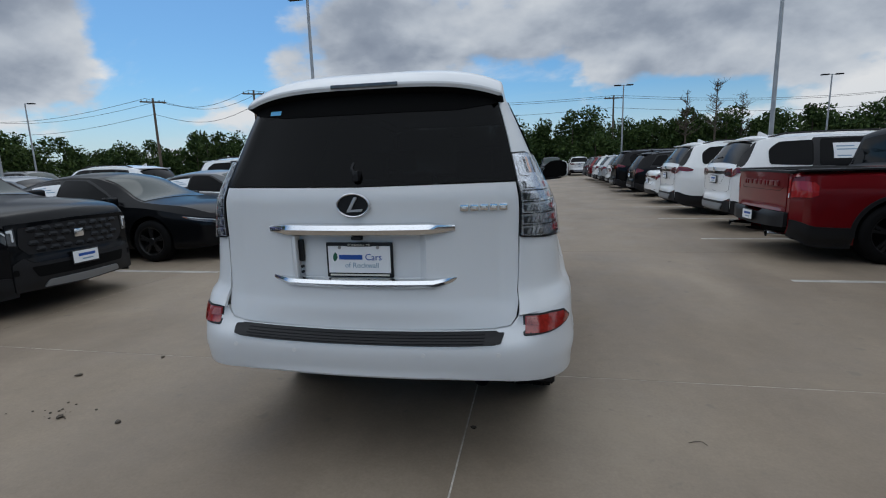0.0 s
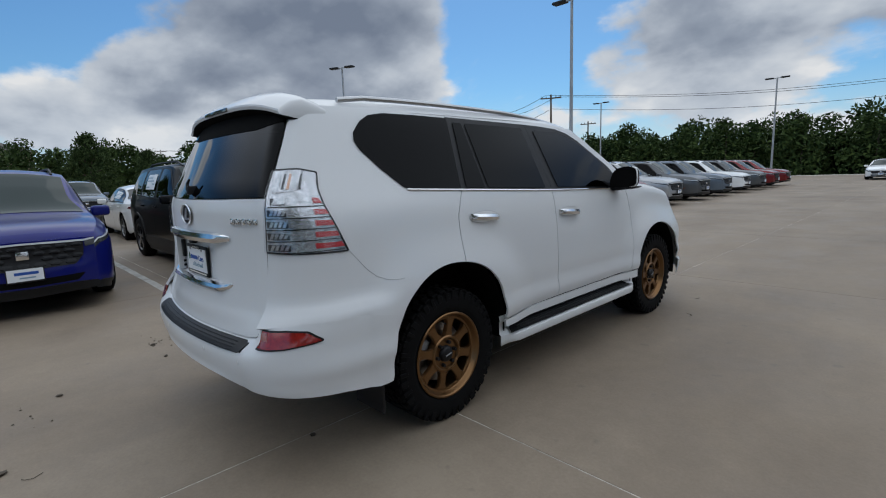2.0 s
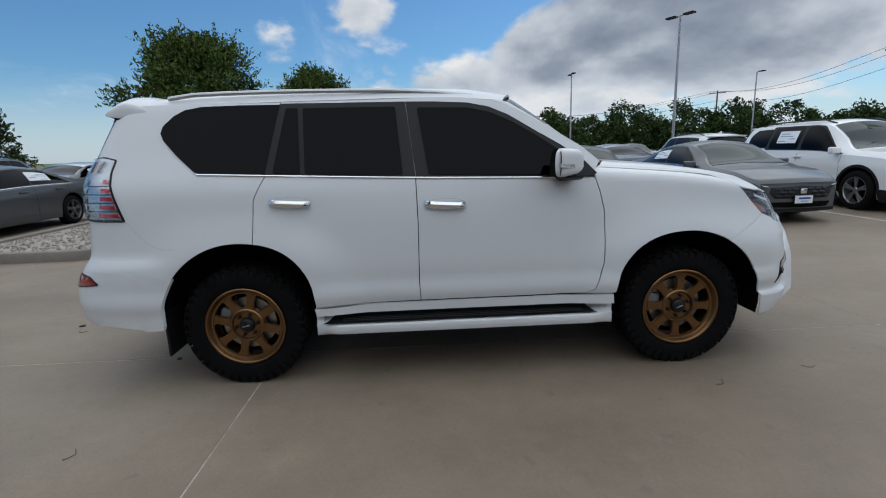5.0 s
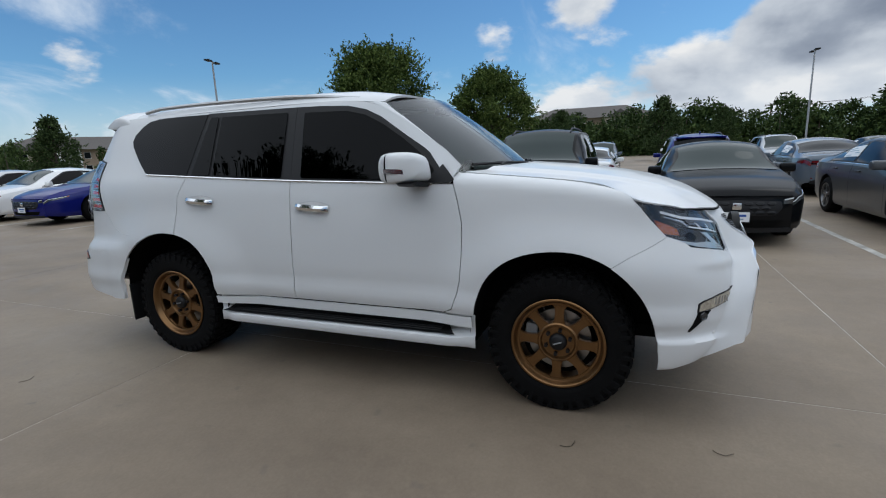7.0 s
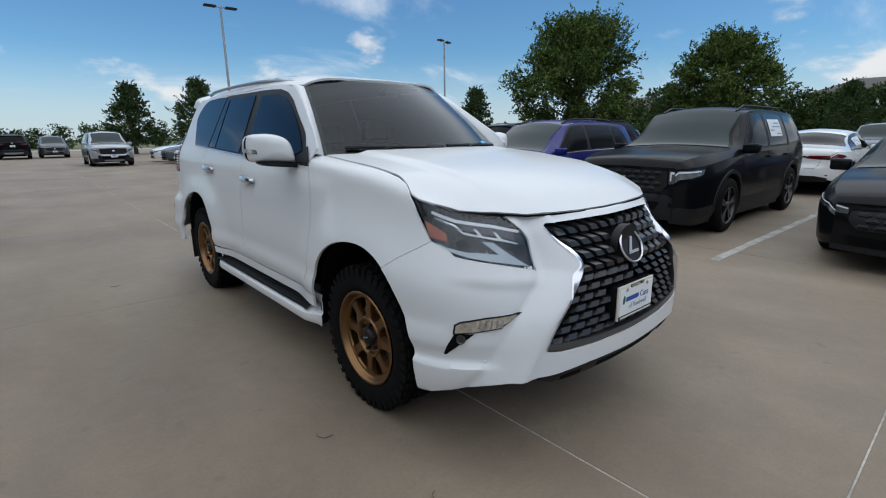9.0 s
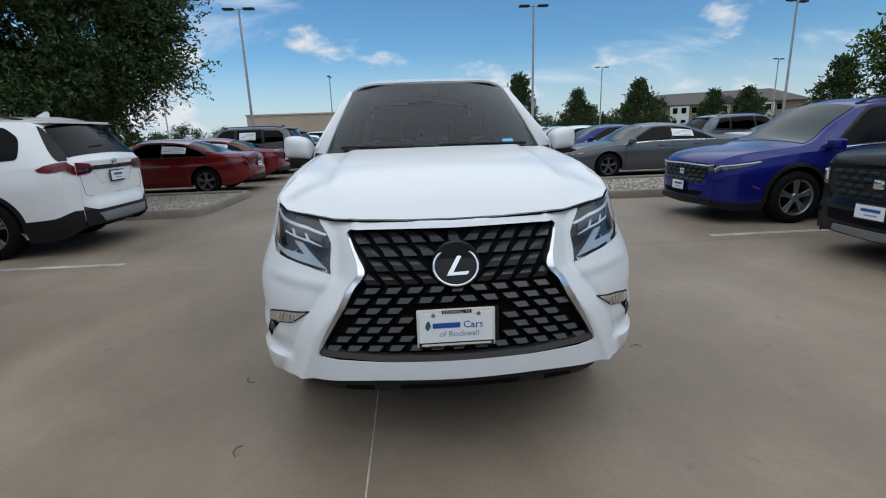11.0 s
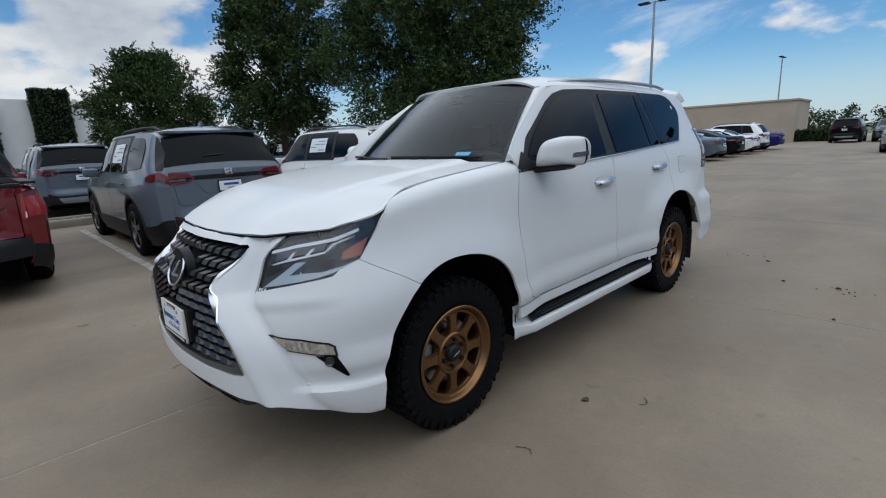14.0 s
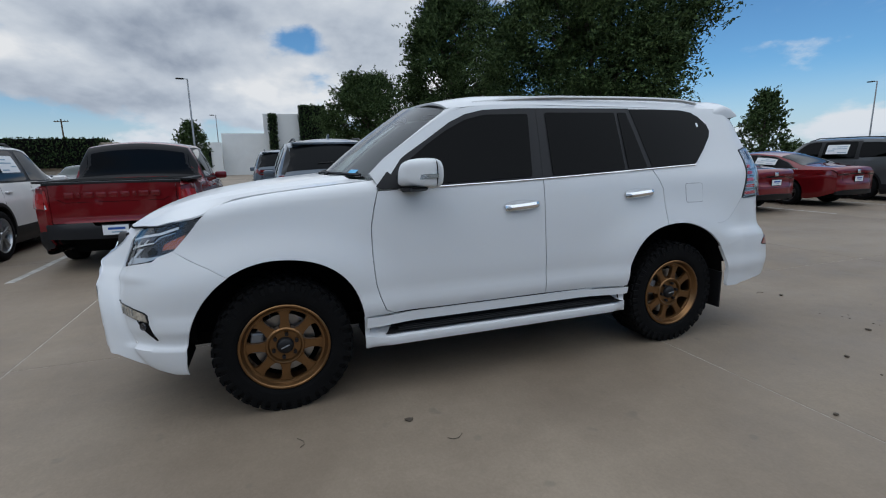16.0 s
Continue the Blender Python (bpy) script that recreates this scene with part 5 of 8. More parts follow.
# ---- trees ----
def blades(name, place, along, size, mat, parent, rng):
    """Many small leaf blades as one mesh: places, directions, half lengths."""
    n = len(place)
    along = along / np.maximum(np.linalg.norm(along, axis=1), 1e-6)[:, None]
    other = rng.normal(size=(n, 3)) + np.array((0, 0, 0.5))
    across = np.cross(along, other)
    across = across / np.maximum(np.linalg.norm(across, axis=1), 1e-6)[:, None]
    half = (size * rng.uniform(0.6, 1.35, n))[:, None]
    u, w = along * half, across * half * 0.42
    verts = np.stack((place - u, place - u * 0.1 + w, place + u, place - u * 0.1 - w), axis=1).reshape(-1, 3)
    me = bpy.data.meshes.new(name)
    me.from_pydata(verts.tolist(), [], np.arange(4 * n).reshape(n, 4).tolist())
    me.materials.append(mat)
    ob = new(name, me)
    ob.parent = parent
    return tagged(ob, kind="stuff")


def sprays(rng, centre, radius, axis, leaves, per=13):
    """Leafy twigs that reach out of one bough: places and directions of their leaves."""
    k = max(3, leaves // per)
    out = np.array((centre[0] - axis[0], centre[1] - axis[1], (centre[2] - axis[2]) * 0.8))
    out = out / max(np.linalg.norm(out), 1e-6)
    start = rng.normal(size=(k, 3)) * np.array((0.40, 0.40, 0.32)) * radius + centre
    way = out * 0.75 + rng.normal(size=(k, 3)) * 0.55 + np.array((0, 0, 0.15))
    way = way / np.linalg.norm(way, axis=1)[:, None]
    reach = radius * rng.uniform(0.35, 0.85, k)
    t = np.linspace(0.1, 1.0, per)
    p = start[:, None, :] + way[:, None, :] * (reach[:, None] * t[None, :])[:, :, None]
    p[:, :, 2] -= (reach[:, None] * t[None, :] ** 2) * 0.18
    p = p + rng.normal(size=p.shape) * 0.035 * radius / 0.7
    d = way[:, None, :] + rng.normal(size=p.shape) * 0.6
    return p.reshape(-1, 3), d.reshape(-1, 3)


def tree(label, seed, height, spread, count, size, trunk_h=1.8, shape="round", mat=None):
    rng = np.random.default_rng(seed)
    t = thing("tree", label, "tree", "trees of the car park")
    lean = rng.uniform(-0.1, 0.1, 2)
    bm = tube([(0, 0, -0.1), (0.02, 0, trunk_h * 0.5), (lean[0], lean[1], trunk_h), (0, 0, height * 0.55), (0.05, 0.05, height * 0.85)], [0.19, 0.15, 0.13, 0.08, 0.03], 9)
    part("trunk", bm, BARK, t)
    n = 150 if count > 60000 else 80 if count > 20000 else 46
    low = trunk_h * (1.12 if shape == "round" else 0.85)
    boughs = []
    for i in range(n):
        f = (i + 0.5) / n
        z = low + (height - low) * f
        if shape == "cone":
            w = spread * (1 - f) ** 0.60 * (0.55 + 0.45 * min(1, f * 5))
        else:
            w = spread * math.sin(math.pi * min(0.97, 0.23 + 0.72 * f)) ** 0.72
        a = i * 2.39996 + rng.uniform(-0.4, 0.4)
        r = w * (rng.uniform(0.60, 0.93) if i % 4 else rng.uniform(0.05, 0.5))
        boughs.append((np.array((r * math.cos(a), r * math.sin(a), z + rng.uniform(-0.2, 0.2))), spread * rng.uniform(0.17, 0.31)))
    limbs = bmesh.new()
    for c, br in boughs[::2]:
        z0 = max(trunk_h * 0.8, c[2] - 0.55 * math.hypot(c[0], c[1]) - 0.3)
        tube([(0, 0, z0), (c[0] * 0.5, c[1] * 0.5, z0 + (c[2] - z0) * 0.4), tuple(c)], [0.055, 0.035, 0.012], 6, limbs)
    tagged(part("branchwork", limbs, BARK, t), kind="stuff")
    total = sum(br ** 2 for c, br in boughs)
    sets = [sprays(rng, c, br, (0, 0, low + 0.35 * (height - low)), int(count * br * br / total)) for c, br in boughs]
    blades("crown", np.concatenate([p for p, d in sets]), np.concatenate([d for p, d in sets]), size, mat or LEAF, t, rng)
    return t


big = tree("large dark green live oak standing in a gravel island", 3, 7.4, 2.55, 215000, 0.045, 1.9)
big.location = (7.3, -6.6, 0.08)
second = tree("large dark green live oak behind the parked row", 8, 7.0, 2.1, 105000, 0.050, 1.9)
second.location = (13.5, -5.2, 0)
third = tree("round green oak beyond the parked row", 12, 6.0, 2.8, 80000, 0.068, 1.5)
third.location = (25.5, -4.4, 0)
w1 = tree("round green oak standing among parked cars", 21, 5.6, 2.55, 60000, 0.066, 1.6, mat=leaf_material("sunlit oak leaves", (0.035, 0.06, 0.016), (0.15, 0.20, 0.05)))
w1.location = (-16.0, -8.9, 0)
copy_thing(w1, pose(-24.5, -6.2, 0, 0, 0, 70))
small = tree("small cone-shaped oak by the parking rows", 31, 5.3, 2.2, 22000, 0.082, 0.9, shape="cone")
small.location = (-30.1, -29.1, 0)
for x, y, a, s in ((-6.2, -50, 40, 1.15), (-11.3, -47, 10, 1.22), (-20, -54, 200, 1.02), (-21.3, -41, 150, 0.98), (-29.3, -42.3, 20, 0.80), (-33.4, -43.2, 75, 0.84), (-48, -30, 70, 1.0), (-50, -20, 130, 1.0), (-36, -14, 300, 0.9), (-52, -6, 30, 1.0), (-48, 4, 60, 1.05), (-55, 10, 0, 0.9), (20.5, -30.5, 100, 1.0), (47, 7.9, 40, 0.95)):
    copy_thing(small, pose(x, y, 0, 0, 0, a) @ Matrix.Scale(1, 4)).scale = (s, s, s)


def woods():
    """The belt of mixed trees that closes the lot to the north and west."""
    rnd, rng = random.Random(77), np.random.default_rng(77)
    places = []
    trunks = bmesh.new()

    def clump(x, y, h, w, n):
        for i in range(9):
            f = (i + 0.5) / 9
            a = rnd.uniform(0, 6.28)
            r = w * rnd.uniform(0.1, 0.7) * math.sin(math.pi * (0.12 + 0.8 * f))
            cr = w * rnd.uniform(0.30, 0.52)
            d = rng.normal(size=(n // 9, 3))
            d = d / np.linalg.norm(d, axis=1)[:, None] * (rng.random(n // 9) ** 0.45)[:, None] * np.array((cr, cr, cr * 0.8))
            places.append(d + np.array((x + r * math.cos(a), y + r * math.sin(a), -0.3 + h * (0.05 + 0.86 * f))))
        tube([(x, y, -0.3), (x, y, h * 0.7)], [0.14, 0.05], 5, trunks)

    def thicket(x, y, length, n, h):
        """Bushes at the foot of the belt."""
        q = rng.random((n, 3)) - 0.5
        places.append(np.stack((x + q[:, 0] * length, y + q[:, 1] * 5.0, -0.3 + (q[:, 2] + 0.5) ** 1.3 * h), axis=1))

    for i in range(150):
        f = i / 149
        az = radians(118 - 168 * f)
        d = 74 + rnd.uniform(-6, 14)
        x, y = -math.sin(az) * d, math.cos(az) * d * 0.92
        if y > 54 or x < -60:
            clump(x, y, rnd.uniform(4.8, 8.2), rnd.uniform(2.8, 4.2), 1500)
            thicket(x, y, 6.0, 450, 4.2)
    for i in range(90):
        tall = 1.25 if i > 44 else 1.0
        x, y = -80 + 1.9 * i + rnd.uniform(-1, 1), 66 + rnd.uniform(-4, 5)
        clump(x, y, tall * rnd.uniform(4.6, 7.6), rnd.uniform(2.6, 4.0), 1500)
        thicket(x, y, 4.0, 450, 4.0)
    for i in range(46):
        clump(-62 + 3.2 * i + rnd.uniform(-1, 1), -118 + rnd.uniform(-6, 6), rnd.uniform(3.2, 5.5), rnd.uniform(2.6, 4.0), 700)
    for i in range(26):
        clump(rnd.uniform(-70, -28), rnd.uniform(-95, -78), rnd.uniform(4, 7), rnd.uniform(2, 3.4), 450)
    w = thing("woods", "dense belt of mixed green trees closing the lot", "woods", kind="stuff")
    p = np.concatenate(places)
    blades("leaves", p, rng.normal(size=p.shape), 0.27, LEAF_FAR, w, rng)
    tagged(part("trunks", trunks, BARK, w), kind="stuff")
    # a few bare, dead crowns above the belt
    for x, y, h in ((22, 60, 10.5), (19, 61, 9.5), (26, 63, 9.0)):
        b = thing("bare_tree", "bare dead tree with fine grey twigs above the woods", "tree")
        m = tube([(x, y, 0), (x, y, h)], [0.16, 0.03], 6)
        for k in range(46):
            z = h * rnd.uniform(0.4, 0.97)
            a, l = rnd.uniform(0, 6.28), rnd.uniform(0.8, 2.6) * (1.25 - z / h)
            tip = (x + l * math.cos(a), y + l * math.sin(a), z + l * 0.55)
            tube([(x, y, z), ((x + tip[0]) / 2, (y + tip[1]) / 2, z + l * 0.22), tip], [0.045, 0.03, 0.012], 4, m)
            for _ in range(5):
                e = rnd.uniform(0.3, 1.0)
                p = Vector((x, y, z)).lerp(Vector(tip), e)
                tube([p, p + Vector((rnd.uniform(-0.5, 0.5), rnd.uniform(-0.5, 0.5), rnd.uniform(0, 0.6)))], [0.018, 0.008], 3, m)
        part("branches", m, BARK, b)


woods()


# ---- lamp posts, cables ----
def lamp_post(x, y, h=10.4, turn=0.0, heads=2):
    p = thing("lamp_post", "tall grey lamp post with flat lamp heads on a concrete base", "street lamp", "lamp posts of the lot", at=pose(x, y, 0, 0, 0, turn))
    part("base", lathe_z([(0.0, -0.05), (0.28, -0.05), (0.28, 0.72), (0.25, 0.76), (0.0, 0.76)], 20), KERB, p, "round concrete base")
    part("pole", tube([(0, 0, 0.7), (0, 0, h * 0.5), (0, 0, h)], [0.085, 0.07, 0.055], 12), POLE, p)
    for k in range(heads):
        s = 1 if k == 0 else -1
        part("arm", box(min(0, s * 0.35), max(0, s * 0.35), -0.03, 0.03, h - 0.06, h - 0.01, 0.01), POLE, p)
        part("lamp_head", box(min(s * 0.25, s * 0.85), max(s * 0.25, s * 0.85), -0.17, 0.17, h - 0.07, h + 0.03, 0.03), BLACK, p, "flat dark lamp head")


def lathe_z(profile, sides):
    return moved(lathe([(r, a) for r, a in profile], sides), Matrix.Rotation(radians(-90), 4, "Y"))


for x, y, t, n in ((9.1, 15.2, 0, 2), (-8.4, 15.2, 0, 2), (-24.2, 14.3, 25, 2), (-45, 14.6, 0, 2), (-47, 34.6, 20, 1), (8.9, 45, 0, 2), (-7.4, 45, 0, 2), (-23, 45.2, 0, 2), (26.5, 45.6, 0, 2), (9.2, -25.2, 0, 2), (-7.4, -25.8, 0, 2),
                   (-23.5, -25.8, 20, 2), (9.6, -58.4, 90, 2), (-23.7, -56.4, 0, 2), (-43.6, -53, 20, 2), (42.6, 7.1, 90, 1), (29.1, -57.2, 0, 1), (76, 8, 90, 1)):
    lamp_post(x, y, 8.3, t, n)


def utility_pole(x, y, h, turn):
    p = thing("utility_pole", "weathered wooden utility pole with a cross arm", "utility pole", "utility poles", at=pose(x, y, -0.3, 0, 0, turn))
    part("pole", tube([(0, 0, 0), (0, 0, h)], [0.17, 0.11], 8), WOODPOLE, p)
    part("cross_arm", box(-1.3, 1.3, -0.07, 0.07, h - 0.5, h - 0.36, 0.01), WOODPOLE, p)
    for i in (-1.15, -0.6, 0.6, 1.15):
        part("insulator", tube([(i, 0, h - 0.36), (i, 0, h - 0.16)], [0.05, 0.03], 6), BLACK, p)
    return Vector((x, y, h - 0.46))


tops = [utility_pole(x, y, h, t) for x, y, h, t in ((-130, 30, 10, 60), (-82.3, 52, 10.4, 55), (-42, 45, 10.1, 40), (-33, 51, 11.3, 30), (12, 72, 11, 0), (62, 74, 11, 0), (120, 70, 11, 0))]
for x, y, h, t in ((-39, 71, 9.6, 10), (101, 35, 9.8, 70)):
    utility_pole(x, y, h, t)
for a, b in zip(tops, tops[1:]):
    for dz, off in ((0.0, -1.1), (0.0, 1.1), (-1.6, 0.0)):
        pts = [tuple(a.lerp(b, i / 14) + Vector((0, off, dz - 1.4 * math.sin(math.pi * i / 14)))) for i in range(15)]
        tagged(part("cable", tube(pts, 0.022, 4), BLACK), "thin black overhead cable between utility poles", "cable", "overhead cables")


# ---- buildings ----
def window_row(house, xs, y, z0, z1, w):
    for x in xs:
        win = part("window", box(x - w / 2 - 0.06, x + w / 2 + 0.06, y - 0.06, y + 0.04, z0 - 0.06, z1 + 0.06), WHITEWALL, house, smooth=False)
        part("pane", box(x - w / 2, x + w / 2, y - 0.07, y - 0.05, z0, z1), PANE, win, smooth=False)


def apartment(x, y, turn, length, depth=14.0, floors=3):
    h = floors * 3.0
    b = thing("apartment_building", "tan brick apartment block with grey hipped roofs beyond the lot", "apartment building", "apartment blocks", at=pose(x, y, -0.3, 0, 0, turn))
    part("wall", box(-length / 2, length / 2, 0, depth, 0, h), BRICKY, b, smooth=False)
    for i in range(int(length // 9)):
        xc = -length / 2 + 4.5 + 9 * i
        part("bay", box(xc - 2.2, xc + 2.2, -0.9, 0.1, 0, h - 0.3), WHITEWALL if i % 2 else STUCCO, b, smooth=False)
        for fl in range(floors):
            window_row(b, (xc - 1.0, xc + 1.0), -0.9, fl * 3 + 0.9, fl * 3 + 2.3, 1.1)
            window_row(b, (xc + 3.3,), 0.0, fl * 3 + 0.9, fl * 3 + 2.3, 1.2)
    bm = bmesh.new()
    o, r = 0.8, 3.2
    lo = [bm.verts.new(p) for p in ((-length / 2 - o, -1.2, h), (length / 2 + o, -1.2, h), (length / 2 + o, depth + o, h), (-length / 2 - o, depth + o, h))]
    hi = [bm.verts.new(p) for p in ((-length / 2 + depth / 2, depth / 2, h + r), (length / 2 - depth / 2, depth / 2, h + r))]
    for f in ((lo[0], lo[1], hi[1], hi[0]), (lo[1], lo[2], hi[1]), (lo[2], lo[3], hi[0], hi[1]), (lo[3], lo[0], hi[0]), lo[::-1]):
        bm.faces.new(f)
    part("roof", bm, ROOFING, b, smooth=False)
    for i in range(max(1, int(length // 16))):
        xc = -length / 2 + 8 + 16 * i
        g = bmesh.new()
        p = [g.verts.new(q) for q in ((xc - 3.0, -1.3, h - 0.1), (xc + 3.0, -1.3, h - 0.1), (xc, -1.3, h + 1.8), (xc, 5.0, h + 1.8))]
        for f in ((p[0], p[1], p[2]), (p[1], p[3], p[2]), (p[0], p[2], p[3])):
            g.faces.new(f)
        part("gable", g, ROOFING, b, smooth=False)


apartment(-126, -10.2, 90, 32, floors=3)
apartment(-75, -116, 147, 40, floors=2)
apartment(-97, -48, 116, 22, floors=2)


def hedge_block(name, x0, x1, y0, y1, z0, z1, parent, n, seed):
    rnd = random.Random(seed)
    part("backing", box(x0, x1, y0, y1, z0, z1), MATT, parent, smooth=False)
    bm = bmesh.new()
    for _ in range(n):
        face = rnd.random()
        x, y, z = rnd.uniform(x0, x1), rnd.uniform(y0, y1), rnd.uniform(z0, z1)
        if face < 0.4:
            x = x0 - 0.02
        elif face < 0.55:
            z = z1
        elif face < 0.78:
            y = y1
        else:
            y = y0
        c = Vector((x, y, z)) + Vector((rnd.gauss(0, 0.08), rnd.gauss(0, 0.08), rnd.gauss(0, 0.08)))
        q = Euler((rnd.uniform(0, 6), rnd.uniform(0, 6), rnd.uniform(0, 6))).to_matrix()
        s = rnd.uniform(0.08, 0.17)
        bm.faces.new([bm.verts.new(c + q @ Vector(p) * s) for p in ((-1, 0, 0), (0, 0.5, 0), (1, 0, 0), (0, -0.5, 0))])
    tagged(part(name, bm, HEDGE, parent, smooth=False), kind="stuff")


beige = thing("beige_wall", "long beige stucco service wall behind the far row", "wall")
part("wall", box(6.5, 17.4, -56, -50, -0.3, 3.6), STUCCO, beige, smooth=False)
part("coping", box(6.4, 17.5, -56.1, -49.9, 3.6, 3.75), STUCCO, beige, smooth=False)
low = thing("hedge", "low clipped dark hedge at the wall's foot", "hedge")
hedge_block("leaves", 3.5, 6.5, -51.5, -50.2, 0, 0.9, low, 2500, 2)

show = thing("showroom", "white showroom building with ivy-covered towers", "building")
part("wall", box(56, 76, -14, 6, -0.3, 4.6), WHITEWALL, show, smooth=False)
part("tower", box(54, 58, -6.4, 1.5, -0.3, 6.6), WHITEWALL, show, smooth=False)
part("wing", box(55, 70, 6, 22, -0.3, 3.6), WHITEWALL, show, smooth=False)
for y in (8, 11, 14, 17):
    part("window", box(54.9, 55.02, y - 0.9, y + 0.9, 0.9, 2.6), PANE, show, smooth=False)
hedge_block("ivy", 52.8, 54.0, -5.0, -2.4, -0.3, 7.3, show, 4500, 5)
hedge_block("ivy", 53.2, 54.0, 0.2, 0.9, -0.3, 6.4, show, 1500, 6)
ivy = thing("ivy_wall", "long low building wall grown over with dark ivy", "wall")
part("wall", box(48, 52, 14, 40, -0.3, 3.4), STUCCO, ivy, smooth=False)
hedge_block("ivy", 47.6, 51.8, 15.5, 40, 1.2, 3.7, ivy, 11000, 9)

shop = thing("store_building", "beige store building with a flat parapet beyond the lot", "building")
part("wall", box(58, 108, 70, 92, -0.3, 7.2), STUCCO, shop, smooth=False)
part("parapet", box(57.7, 108.3, 69.7, 92.3, 7.2, 7.7), WHITEWALL, shop, smooth=False)
part("entry", box(74, 84, 68.6, 70, -0.3, 8.8), STUCCO, shop, smooth=False)

# ---- the white suv in the middle ----
HERO = thing("suv", "pearl white suv with bronze wheels and tinted windows in the aisle", "suv")

PROF = curve([(0.28, 0.82), (0.33, 0.862), (0.42, 0.872), (0.5, 0.874), (0.56, 0.889), (0.60, 0.886), (0.645, 0.878), (0.73, 0.882), (0.85, 0.877), (1.0, 0.868), (1.1, 0.857), (1.2, 0.842), (1.27, 0.822), (1.35, 0.787), (1.5, 0.722), (1.65, 0.655), (1.75, 0.606), (1.80, 0.565)])
ARCH_R, ARCH_F = (-1.392, 0.455, 0.462), (1.41, 0.42, 0.468)


def side_w(y, z):
    w = PROF(z) * (1 - 0.044 * max(0.0, y - 0.9) ** 2 * step(0.75, 1.05, z))
    w += 0.012 * step(-1.0, -1.9, y) * step(1.5, 1.2, z) + 0.034 * step(-1.72, -1.98, y) * step(0.862, 0.797, z)
    for yc, zc, r in (ARCH_R, ARCH_F):
        d = math.hypot(y - yc, z - zc)
        w += 0.046 * step(0.82, 0.48, d) * step(1.15, 0.8, z)
    return w


XC = curve([(0.3, 0.62), (1.25, 0.62), (1.45, 0.57), (1.7, 0.50), (1.8, 0.47)])
RR = curve([(0.36, 2.30), (0.42, 2.37), (0.48, 2.44), (0.55, 2.47), (0.65, 2.475), (0.72, 2.45), (0.79, 2.405), (0.86, 2.365), (1.1, 2.345), (1.25, 2.345), (1.325, 2.33), (1.45, 2.28), (1.6, 2.215), (1.7, 2.17), (1.8, 2.12)])
RH = curve([(0.66, 2.42), (0.72, 2.402), (0.76, 2.388), (0.82, 2.368), (1.0, 2.347), (1.1, 2.343), (1.25, 2.343), (1.325, 2.33), (1.45, 2.28), (1.6, 2.215), (1.7, 2.17), (1.8, 2.12)])
RBOW = curve([(0.36, 0.05), (0.7, 0.06), (0.8, 0.085), (1.25, 0.09), (1.5, 0.06), (1.8, 0.04)])
FF = curve([(0.28, 2.13), (0.34, 2.20), (0.40, 2.24), (0.48, 2.262), (0.58, 2.270), (0.68, 2.262), (0.78, 2.235), (0.86, 2.190), (0.94, 2.155), (1.0, 2.13), (1.05, 2.095), (1.10, 2.055), (1.15, 2.00)])
FN = curve([(0.28, 2.22), (0.33, 2.30), (0.37, 2.35), (0.42, 2.372), (0.5, 2.375), (0.7, 2.375), (0.81, 2.370), (0.86, 2.355), (0.895, 2.330), (0.975, 2.255), (1.0, 2.233), (1.06, 2.175), (1.10, 2.125), (1.15, 2.05)])
RIDGE = curve([(0.30, 0.79), (0.36, 0.765), (0.466, 0.715), (0.553, 0.680), (0.643, 0.635), (0.727, 0.565), (0.80, 0.505), (0.86, 0.465), (0.92, 0.458), (1.0, 0.465), (1.1, 0.48)])
RB = curve([(0.36, 2.30), (0.42, 2.37), (0.48, 2.445), (0.55, 2.475), (0.62, 2.48), (0.645, 2.476), (0.662, 2.462), (0.678, 2.436), (0.688, 2.412), (0.70, 2.40), (0.80, 2.39)])
PN, PF = 2 / 2.4, 1.0


def sculpt(x, y, z):
    """Relief of the front bumper corners: a hollow, a scoop under the signal, a lip below."""
    r = RIDGE(z)
    zc = 0.802 + 0.09 * (x - 0.512)
    fade = step(1.90, 2.08, y)
    low = step(0.455, 0.475, z)
    hollow = 0.015 * ramp_to(r + 0.012, r + 0.034, x) * ramp_to(zc + 0.004, zc - 0.032, z) * low * step(0.90, 0.74, x)
    scoop = 0.006 * step(0.640, 0.600, z) * step(r + 0.03, r + 0.08, x) * low * step(0.88, 0.84, x)
    lip = step(0.476, 0.464, z) * step(0.68, 0.84, x) * 0.024
    return -(hollow + scoop) * fade + lip * step(1.8, 1.9, y)


def nose(x, z):
    """How far the grille surround stands out before the lamps and bumper corners."""
    r = RIDGE(z)
    return (FN(z) - FF(z)) * ramp_to(r + 0.03, r - 0.07, x) - 0.05 + 0.07 * max(0.0, 1 - (x / 0.62) ** 2) + 0.05 * ramp_to(r - 0.10, r + 0.06, x)


